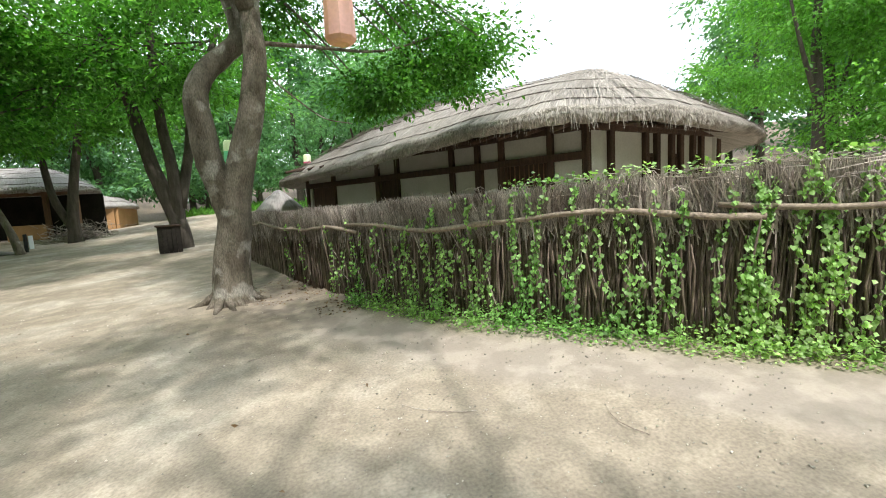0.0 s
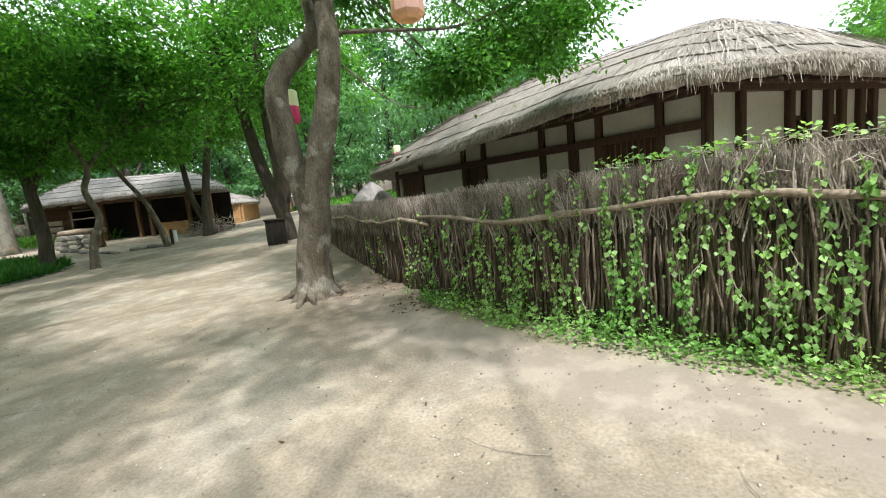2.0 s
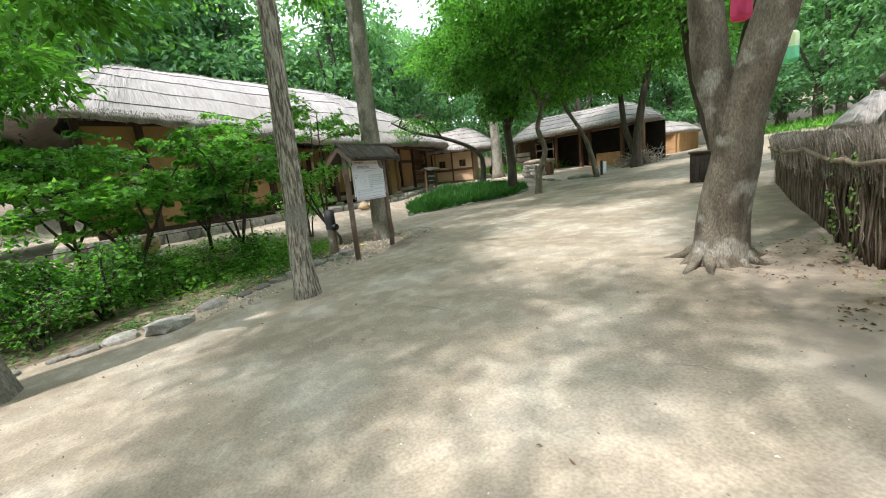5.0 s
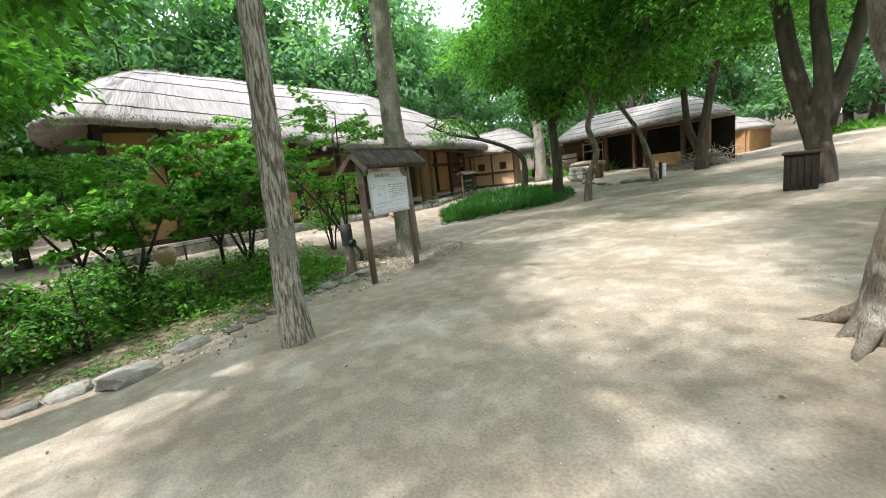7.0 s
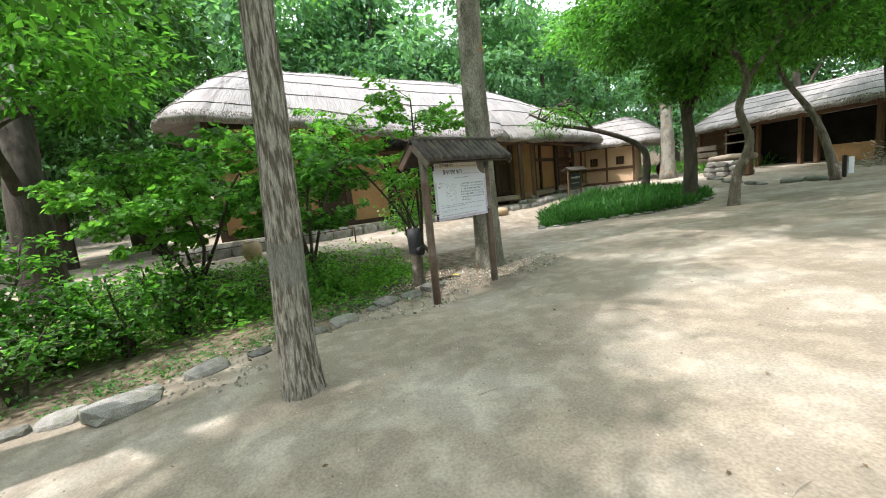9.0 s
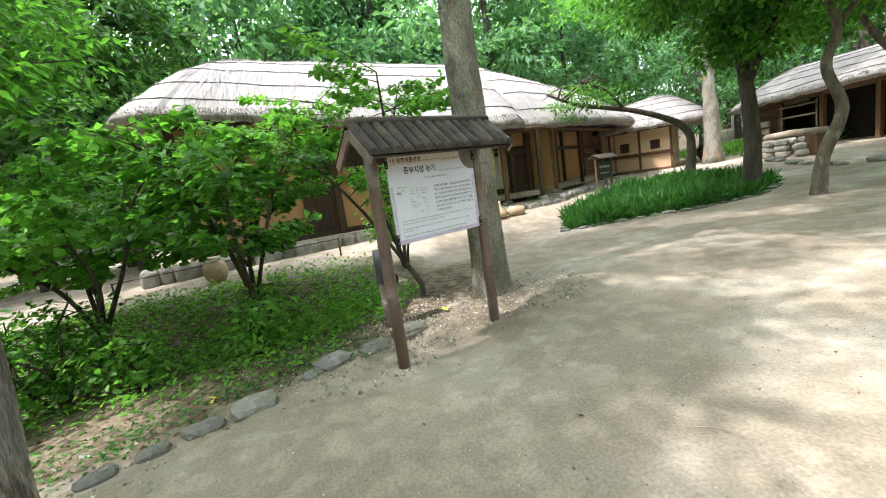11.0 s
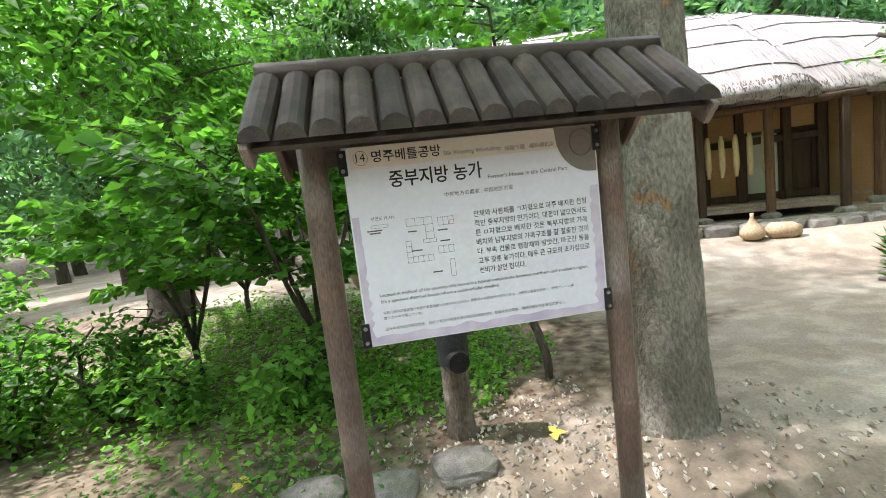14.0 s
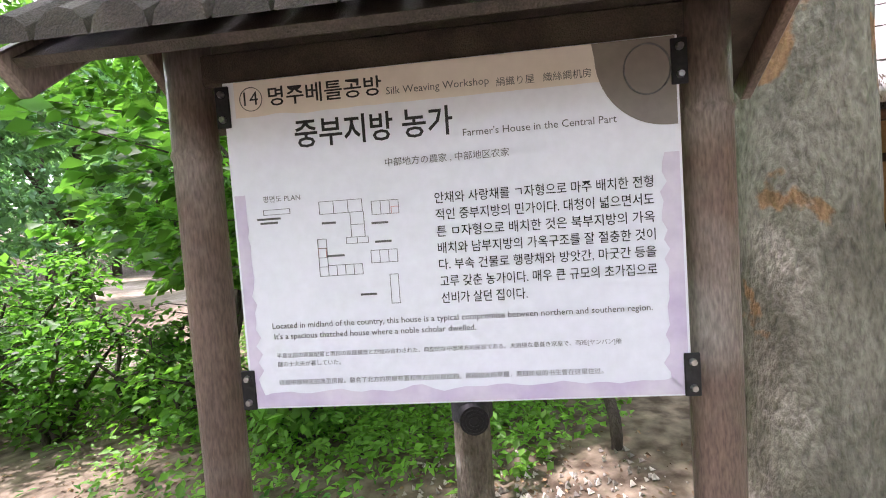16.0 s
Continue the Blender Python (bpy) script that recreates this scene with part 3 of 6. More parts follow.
# white-walled house behind the brushwood fence
def house_white():
    h = thing("thatched_house", "white plastered house with dark timbers under a grey thatched roof", "house")
    g = 0.45
    A, B, C, D = (4.5, 7.2), (-1.3, 14.0), (3.0, 17.2), (9.0, 8.6)
    wall_run(h, A, B, g, 2.75, M_PLASTER, [(0.73, "plaster"), (1.13, "lattice"), (0.62, "pale_door"), (0.73, "plaster"), (1.8, "plaster"), (0.75, "dark_door"), (1.9, "plaster"), (1.3, "dark_door")], beams=(1.0, 0.76), post_w=0.13)
    wall_run(h, D, A, g, 2.75, M_PLASTER, [(0.75, "plaster"), (0.35, "dark_door"), (0.5, "plaster"), (0.35, "dark_door"), (0.55, "plaster"), (0.4, "dark_door"), (1.12, "plaster"), (0.7, "plaster")], beams=(1.0,), post_w=0.14)
    blind_walls(h, [B, C, D], g, 2.75, M_PLASTER)
    # rafters under the eaves
    for p0, p1, cnt in ((A, B, 16), (D, A, 10)):
        a, d, ln_, rz, nrm = wall_frame(p0, p1)
        for k in range(cnt):
            q = a + d * (ln_ * (k + 0.5) / cnt)
            e = q + nrm * 0.95
            part("rafter", tube("rafter", [(q.x, q.y, 2.84), (e.x, e.y, 2.60)], [0.045, 0.04], M_TIMBER, 7, 0.08, k), None, h)
    ledge(h, [(4.1, 6.3), (-2.2, 14.0), (3.0, 18.2), (9.9, 8.6)], 0.0, g + 0.02)
    thatch_roof(h, [(3.75, 5.5, 2.98), (-0.2, 11.0, 2.55), (-3.0, 14.6, 2.35), (3.0, 19.2, 2.5), (11.8, 8.3, 2.5)], [(6.0, 9.7, 4.5), (3.5, 12.8, 4.6)], M_THATCH, thick=0.2, bulge=1.32, seed=3, fringe=12000, n=220)
    return h


house_white()


# farmhouse with ochre clay walls across the yard
def house_clay():
    h = thing("farmhouse", "large ochre clay farmhouse with brown timbers and a pale thatched roof", "house")
    z = 0.5
    P = [(-15.4, -0.6), (-16.6, 4.6), (-17.4, 9.6)]
    wall_run(h, P[1], P[0], z, 3.85, M_CLAY, [(1, "clay"), (0.6, "dark_door"), (1, "clay"), (1, "clay")], M_TIMBER, beams=(1.0, 0.45), post_w=0.2)
    wall_run(h, (-17.75, 9.6), (-17.35, 4.6), z, 2.9, M_CLAY, [(0.7, "dark_door"), (1.0, "pale_door"), (0.8, "clay"), (0.5, "dark_door"), (0.7, "clay"), (1.1, "clay"), (0.9, "clay")], M_TIMBER, beams=(1.0, 0.7, 0.18))
    veranda(h, (-17.7, 9.6), (-17.3, 4.6), z, 0.75, 0.3, 5, 2.8)
    ledge_stones(h, (-16.35, 10.0), (-15.95, 4.6), ground_z(-16, 7) - 0.1, z, 21)
    blind_walls(h, [P[0], (-21.5, -1.6), (-23.0, 9.0)], z, 3.3, M_CLAY)
    ledge(h, [(-14.6, -1.6), (-15.95, 4.6), (-16.35, 9.9), (-24, 10.4), (-22.4, -2.6)], -0.4, z)
    ledge_stones(h, (-15.95, 4.6), (-14.6, -1.6), 0.0, z, 22)
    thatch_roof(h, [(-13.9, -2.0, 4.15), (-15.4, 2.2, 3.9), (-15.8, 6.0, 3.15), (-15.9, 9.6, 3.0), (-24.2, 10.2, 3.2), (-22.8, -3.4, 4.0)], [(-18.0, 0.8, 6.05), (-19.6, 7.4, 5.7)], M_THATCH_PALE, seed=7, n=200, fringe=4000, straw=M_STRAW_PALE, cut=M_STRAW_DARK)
    return h


house_clay()


def house_wing():
    h = thing("workshop_wing", "clay and timber workshop wing with a raised veranda and pale thatch", "house")
    z = 0.62
    a, b = (-23.0, 16.3), (-17.4, 10.4)
    n_ = Vector((-0.73, -0.69)) * 0.9
    wall_run(h, (a[0] + n_.x, a[1] + n_.y), (b[0] + n_.x, b[1] + n_.y), z, 2.95, M_CLAY, [(1.5, "plank"), (1.5, "clay"), (0.45, "clay"), (0.6, "dark_door"), (0.4, "clay"), (0.5, "pale_door")], M_TIMBER, beams=(1.0, 0.68))
    veranda(h, (a[0] + n_.x, a[1] + n_.y), (b[0] + n_.x, b[1] + n_.y), z, 0.85, 0.2, 4, 2.8)
    ledge_stones(h, (-22.8, 17.2), (-16.6, 10.3), 0.2, z, 23)
    blind_walls(h, [b, (-20.6, 7.4), (-27, 13.5), a], z, 2.9, M_CLAY)
    ledge(h, [(-16.6, 10.3), (-22.8, 17.2), (-27.6, 13.5), (-20.6, 6.8)], 0.0, z - 0.02)
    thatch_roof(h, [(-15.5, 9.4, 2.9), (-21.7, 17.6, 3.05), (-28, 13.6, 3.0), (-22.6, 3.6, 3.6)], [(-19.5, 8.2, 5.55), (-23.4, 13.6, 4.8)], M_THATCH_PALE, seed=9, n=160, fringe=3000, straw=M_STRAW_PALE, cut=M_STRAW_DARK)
    return h


house_wing()


def house_far():
    h = thing("outbuilding", "small pale clay outbuilding with three dark windows and thatch", "house")
    z = 0.6
    a, b = (-21.25, 17.9), (-24.0, 15.0)
    wall_run(h, a, b, z, 2.6, M_CLAY_PALE, [(1, "window"), (1, "window"), (1, "window")], M_TIMBER_BROWN, beams=(1.0, 0.42), post_w=0.1)
    blind_walls(h, [b, (-27.4, 18.1), (-24.6, 21.0), a], z, 2.6, M_CLAY_PALE)
    thatch_roof(h, [(-19.4, 18.6, 2.75), (-24.0, 14.2, 2.75), (-28.2, 18.4, 2.75), (-24, 22.8, 2.75)], [(-22.6, 18.3, 4.1), (-25.0, 18.4, 4.1)], M_THATCH_PALE, seed=11, n=120, fringe=1500, straw=M_STRAW_PALE, cut=M_STRAW_DARK)
    return h


house_far()


def barn():
    h = thing("barn", "open-fronted timber barn with a low clay wall and pale thatch", "barn")
    z = 0.8
    a, b = (-12.4, 22.4), (-22.6, 23.4)
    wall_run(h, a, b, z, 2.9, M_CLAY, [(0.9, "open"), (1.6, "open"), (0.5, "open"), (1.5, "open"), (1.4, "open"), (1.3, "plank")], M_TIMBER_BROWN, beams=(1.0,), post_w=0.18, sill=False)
    blind_walls(h, [b, (-24.2, 27.4), (-14.8, 26.5), a], z, 2.9, M_TIMBER_BROWN)
    ledge(h, [(-11.6, 21.6), (-14.0, 27), (-24.8, 28), (-23.4, 22.6)], 0.2, z)
    thatch_roof(h, [(-11.2, 21.1, 3.15), (-13.6, 27.6, 3.1), (-25.4, 28.8, 3.1), (-24.2, 22.3, 3.0)], [(-15.0, 24.2, 4.25), (-21.0, 25.0, 4.45)], M_THATCH_PALE, seed=13, n=160, fringe=3000, straw=M_STRAW_PALE, cut=M_STRAW_DARK)
    bm = bm_new()
    box(bm, (-14.6, 22.62, z + 0.35), (1.7, 0.14, 0.7), math.radians(-5.6), 0.02)
    part("low_wall", bm, M_CLAY, h)
    return h


barn()


def shed():
    h = thing("shed", "low clay shed with a rounded thatched roof", "shed")
    z = 1.3
    c = [(-14.2, 29.2), (-15.8, 28.9), (-16.4, 32.6), (-14.8, 32.9)]
    blind_walls(h, [c[0], c[3], c[2], c[1], c[0]], z - 0.4, z + 1.05, M_CLAY)
    thatch_roof(h, [(-13.7, 28.7, 2.45), (-16.2, 28.4, 2.4), (-16.9, 33.2, 2.45), (-14.3, 33.5, 2.45)], [(-15.0, 29.2, 3.1), (-15.6, 32.4, 3.1)], M_THATCH_PALE, seed=15, n=80, fringe=600, straw=M_STRAW_PALE, cut=M_STRAW_DARK, ropes=(0.3, 0.7), thick=0.2)


shed()


# ---- brushwood fence ----


def fence_line():
    pts = spline([(x, y, 0) for x, y in FENCE], 14)
    ls = [0.0]
    for a, b in zip(pts, pts[1:]):
        ls.append(ls[-1] + (b - a).length)

    table, k = [], 0
    for i in range(2001):
        s = min(ls[-1] - 1e-4, ls[-1] * i / 2000)
        while ls[k + 1] <= s:
            k += 1
        d = (pts[k + 1] - pts[k]).normalized()
        table.append((pts[k].lerp(pts[k + 1], (s - ls[k]) / (ls[k + 1] - ls[k])), d, Vector((d.y, -d.x, 0))))

    def at(s):
        p, d, nn = table[max(0, min(2000, round(2000 * s / ls[-1])))]
        return p.copy(), d.copy(), nn.copy()
    return at, ls[-1]


fence_at, FENCE_LEN = fence_line()
# the lane lies on the side of the fence that faces -x, -y
_p, _d, _n = fence_at(FENCE_LEN / 2)
FSIDE = 1.0 if _n.dot(Vector((-1, -0.6, 0))) > 0 else -1.0


def fence_h(s):
    return 1.36 - 0.028 * s + 0.05 * noise.noise(Vector((s * 1.3, 0, 7)))


def fence():
    f = thing("brushwood_fence", "dense brown brushwood fence tied to rough horizontal poles", "fence")
    rs = random.Random(5)
    verts, faces, tv, tf = [], [], [], []
    n = int(FENCE_LEN * 800)
    for k in range(n):
        s = rs.uniform(0, FENCE_LEN)
        p, d, nn = fence_at(s)
        nn = nn * FSIDE
        off = rs.uniform(-0.12, 0.08)
        z0 = ground_z(p.x, p.y) - 0.03
        h = fence_h(s) * rs.uniform(0.6, 0.93)
        lean = rs.gauss(0, 0.035)
        q0 = p + nn * off
        pts = [Vector((q0.x, q0.y, z0))]
        for m_ in (0.5, 1.0):
            q = q0 + d * (lean * m_ * h + rs.gauss(0, 0.012)) + nn * rs.gauss(0, 0.012)
            pts.append(Vector((q.x, q.y, z0 + h * m_)))
        r = rs.uniform(0.003, 0.008)
        tube_data(pts, [r, r * 0.85, r * 0.5], 3, 0, k, verts, faces, False)
    part("brushwood", raw("brushwood", verts, faces, M_STICKS), None, f, kind="stuff")
    # bundled fine twigs hanging outwards over the upper rail
    for k in range(int(FENCE_LEN * 1500)):
        s = rs.uniform(0, FENCE_LEN)
        p, d, nn = fence_at(s)
        nn = nn * FSIDE
        z0 = ground_z(p.x, p.y)
        h = fence_h(s)
        top = h - 0.02 - abs(rs.gauss(0, 0.06)) + (0.06 * rs.random() if rs.random() < 0.05 else 0)
        ln_ = rs.uniform(0.14, 0.46)
        sl = rs.gauss(-0.08 + 0.6 * noise.noise(Vector((int(s * 3.6) * 1.7, 0, 3))), 0.22)
        a = p + nn * rs.uniform(-0.22, 0.16)
        b = a + d * sl * ln_ * -1 + nn * rs.uniform(-0.02, 0.08)
        c = a.lerp(b, 0.5) + d * rs.gauss(0, 0.02)
        tube_data([(a.x, a.y, z0 + top - ln_), (c.x, c.y, z0 + top - ln_ * 0.5), (b.x, b.y, z0 + top)], [0.005, 0.0042, 0.0022], 3, 0, k, tv, tf, False)
    # loose stems of old vine tangled over the near part
    for k in range(420):
        s = rs.uniform(0, 5.0) * rs.uniform(0.4, 1)
        p, d, nn = fence_at(s)
        h = ground_z(p.x, p.y) + fence_h(s)
        a = p + nn * FSIDE * rs.uniform(-0.12, 0.2)
        L = rs.uniform(0.08, 0.34)
        e = a + d * L * rs.choice((-1, 1)) + nn * rs.gauss(0, 0.08)
        za, ze = h - rs.uniform(0.0, 0.26), h - rs.uniform(0.0, 0.34)
        tube_data([(a.x, a.y, za), ((a.x + e.x) / 2, (a.y + e.y) / 2, max(za, ze) + rs.uniform(-0.03, 0.04)), (e.x, e.y, ze)], [0.0028, 0.0028, 0.0015], 3, 0, k, tv, tf, False)
    part("twig_top", raw("twig_top", tv, tf, M_TWIG_TOP), None, f, "grey weathered twig ends", kind="stuff")
    for hh, off in ((0.74, 0.185), (0.70, -0.16)):
        s = -0.2
        while s < FENCE_LEN - 0.5:
            ln_ = rs.uniform(1.9, 2.6)
            pts = []
            for i in range(9):
                q, d, nn = fence_at(s + ln_ * i / 8)
                nn = nn * FSIDE
                q = q + nn * (off + 0.015 * math.sin(i * 1.3 + s))
                pts.append((q.x, q.y, ground_z(q.x, q.y) + fence_h(s) * hh + 0.03 * math.sin(i * 0.9 + s * 2)))
            part("rail", tube("rail", pts, [0.027 - 0.001 * i for i in range(9)], M_RAIL, 8, 0.06, k), None, f)
            s += ln_ * 0.9
    # single thicker sticks
    kinds = []
    for j in range(8):
        hh = rs.uniform(0.75, 1.0)
        pts = [(rs.gauss(0, 0.012), rs.gauss(0, 0.01), hh * i / 4) for i in range(5)]
        kinds.append(tube("stick", pts, [0.011, 0.0105, 0.010, 0.009, 0.006], M_STICK, 5, 0.1, j))
    for k in range(260):
        s = rs.uniform(0.3, 8.2)
        p, d, nn = fence_at(s)
        q = p + nn * FSIDE * rs.uniform(0.07, 0.115)
        ob = part("stick", kinds[k % 8], None, f)
        ob.matrix_basis = pose(q.x, q.y, ground_z(q.x, q.y) - 0.02, rs.gauss(0, 2), rs.gauss(0, 3.5), rs.uniform(0, 360))
    return f


fence()


# ---- leaves and trees ----
def leaf_mesh(name, pos, direc, size, material, width=0.55, seed=0, fold=0.25):
    """One mesh of many folded leaves. pos, direc: n x 3; size: n."""
    g = np.random.default_rng(seed)
    n = len(pos)
    d = direc / np.linalg.norm(direc, axis=1, keepdims=True)
    up = g.normal(size=(n, 3)) * 0.55 + np.array([0, 0, 1.0])
    side = np.cross(d, up)
    side /= np.linalg.norm(side, axis=1, keepdims=True) + 1e-9
    nrm = np.cross(side, d)
    s = size[:, None]
    v = np.empty((n, 4, 3))
    v[:, 0] = pos
    v[:, 1] = pos + d * s * 0.45 - side * s * width * 0.5 + nrm * s * fold * 0.4
    v[:, 2] = pos + d * s - nrm * s * 0.12
    v[:, 3] = pos + d * s * 0.45 + side * s * width * 0.5 + nrm * s * fold * 0.4
    me = bpy.data.meshes.new(name)
    me.vertices.add(n * 4)
    me.vertices.foreach_set("co", v.ravel())
    base = np.arange(n)[:, None] * 4
    tri = np.concatenate([base + np.array([[0, 1, 2]]), base + np.array([[0, 2, 3]])], axis=1).ravel()
    me.loops.add(n * 6)
    me.loops.foreach_set("vertex_index", tri.astype(np.int32))
    me.polygons.add(n * 2)
    me.polygons.foreach_set("loop_start", np.arange(n * 2, dtype=np.int32) * 3)
    me.update(calc_edges=True)
    me.materials.append(material)
    return me


def crown_points(blobs, clumps, per, seed, clump_r=0.45, droop=0.35, flat=0.36):
    """Leaves in clumps spread unevenly through ellipsoids: (centre, radii, weight)."""
    g = np.random.default_rng(seed)
    more = []
    for c, r, wt in blobs:
        more.append((c, r, wt * 0.55))
        for _ in range(6):
            u = g.normal(size=3)
            u /= np.linalg.norm(u)
            k = g.uniform(0.3, 0.5)
            more.append((tuple(np.array(c) + u * np.array(r) * 0.95), tuple(np.array(r) * k), wt * 0.075))
    blobs = more
    w = np.array([b[2] for b in blobs], float)
    w /= w.sum()
    ps, ds = [], []
    for (c, r, _), share in zip(blobs, w):
        k = max(2, int(clumps * share * 1.45))
        u = g.normal(size=(k, 3))
        u /= np.linalg.norm(u, axis=1, keepdims=True)
        rad = g.uniform(0.35, 1.0, size=(k, 1)) ** 0.5 * (0.8 + 0.35 * np.array([[noise.noise(Vector(x * 2.2 + seed))] for x in u]))
        cc = np.array(c) + u * rad * np.array(r)
        keep = np.array([noise.noise(Vector(q * 0.75 + seed)) > -0.04 for q in cc])
        if keep.any():
            cc, u = cc[keep], u[keep]
        k = len(cc)
        cr = clump_r * g.uniform(0.6, 1.4, size=(k, 1, 1))
        off = g.normal(size=(k, per, 3)) * cr * np.array([0.6, 0.6, 0.6 * flat])
        p = cc[:, None, :] + off
        out = off / (np.linalg.norm(off, axis=2, keepdims=True) + 1e-6) + u[:, None, :] * 0.4 + g.normal(size=(k, per, 3)) * 0.5
        out[:, :, 2] -= droop
        ps.append(p.reshape(-1, 3))
        ds.append(out.reshape(-1, 3))
    return np.concatenate(ps), np.concatenate(ds)


def crown_mesh(blobs, clumps, per, size, material, seed, **kw):
    width = kw.pop("width", 0.5)
    p, d = crown_points(blobs, clumps, per, seed, **kw)
    g = np.random.default_rng(seed + 1)
    return leaf_mesh("crown", p, d, size * g.uniform(0.6, 1.25, len(p)), material, width, seed)


def limb_mesh(limbs, material, seed=0, n=10, flare=0.0, rough=0.0):
    verts, faces = [], []
    for k, (pts, r0, r1) in enumerate(limbs):
        ps = spline(pts, 14 if rough and k == 0 else 5)
        m = len(ps) - 1
        rad = [r0 + (r1 - r0) * i / m for i in range(m + 1)]
        if k == 0 and flare:
            z0 = ps[0].z
            rad = [r * (1 + flare * math.exp(-max(0, p.z - z0) / 0.22)) for r, p in zip(rad, ps)]
        first = len(verts)
        tube_data(ps, rad, (36 if rough and k == 0 else n) if k < 4 else 6, 0.012 if rough and k == 0 else 0.05, seed + k, verts, faces)
        if rough and k == 0:
            for i in range(first, len(verts)):
                c = ps[min(len(ps) - 1, (i - first) // 36)]
                v = Vector(verts[i])
                d = v - c
                a = math.atan2(d.y, d.x)
                f_ = 1 + rough * (noise.noise(Vector((math.cos(a) * 5, math.sin(a) * 5, v.z * 1.3 + seed))) + 0.6 * noise.noise(Vector((math.cos(a) * 11, math.sin(a) * 11, v.z * 2.6 + seed))))
                verts[i] = tuple(c + d * f_)
    return raw("trunk", verts, faces, material, True)


def root_flare(parent, c, r, count, length, material, seed):
    rs = random.Random(seed)
    for k in range(count):
        a = 2 * math.pi * (k + rs.uniform(-0.25, 0.25)) / count
        L = length * rs.uniform(0.7, 1.3)
        pts = []
        for t in (0, 0.3, 0.65, 1.0):
            x, y = c[0] + math.cos(a + 0.3 * t) * (r * 0.55 + L * t), c[1] + math.sin(a + 0.3 * t) * (r * 0.55 + L * t)
            pts.append((x, y, ground_z(x, y) + (0.26 * (1 - t) ** 2 - 0.03) * (r / 0.28)))
        part("root", tube("root", spline(pts, 4), [r * 0.34 * (1 - 0.75 * i / 12) for i in range(13)], material, 7, 0.15, k), None, parent)


def twigs_to(limbs, blobs, seed, count=14):
    """Thin branches from the limbs' upper parts out into the crown."""
    rs = random.Random(seed)
    stout = [b for b in limbs if b[1] > 0.045] or limbs
    out = []
    for k in range(count):
        pts = stout[k % len(stout)][0]
        a = Vector(pts[-1]).lerp(Vector(pts[-2]), rs.uniform(0, 0.9))
        c, r, _ = blobs[rs.randrange(len(blobs))]
        b = Vector(c) + Vector([rs.uniform(-0.8, 0.8) * q for q in r])
        m = a.lerp(b, 0.5) + Vector((rs.uniform(-0.3, 0.3), rs.uniform(-0.3, 0.3), 0.3))
        out.append(((tuple(a), tuple(m), tuple(b)), 0.035, 0.008))
    return out


def tree(label, limbs, blobs, clumps, per, size, bark=M_BARK_DARK, leaf=M_LEAF, seed=1, flare=0.35, roots=0, twigs=14, name="tree", rough=0.0, **kw):
    x, y, z = limbs[0][0][0]
    t = thing(name, label, "tree")
    part("trunk", limb_mesh(limbs + (twigs_to(limbs, blobs, seed, twigs) if blobs else []), bark, seed, flare=flare, rough=rough), None, t)
    if roots:
        root_flare(t, (x, y), limbs[0][1], roots, 0.36, bark, seed)
    if blobs:
        part("crown", crown_mesh(blobs, clumps, per, size, leaf, seed, **kw), None, t)
    return t


def gz(x, y, h=0.0):
    return (x, y, ground_z(x, y) + h)


# forked tree at the corner of the fence
# Crown masses high overhead are unseen, added to shade the far fence and lane.
x, y = -1.62, 5.85
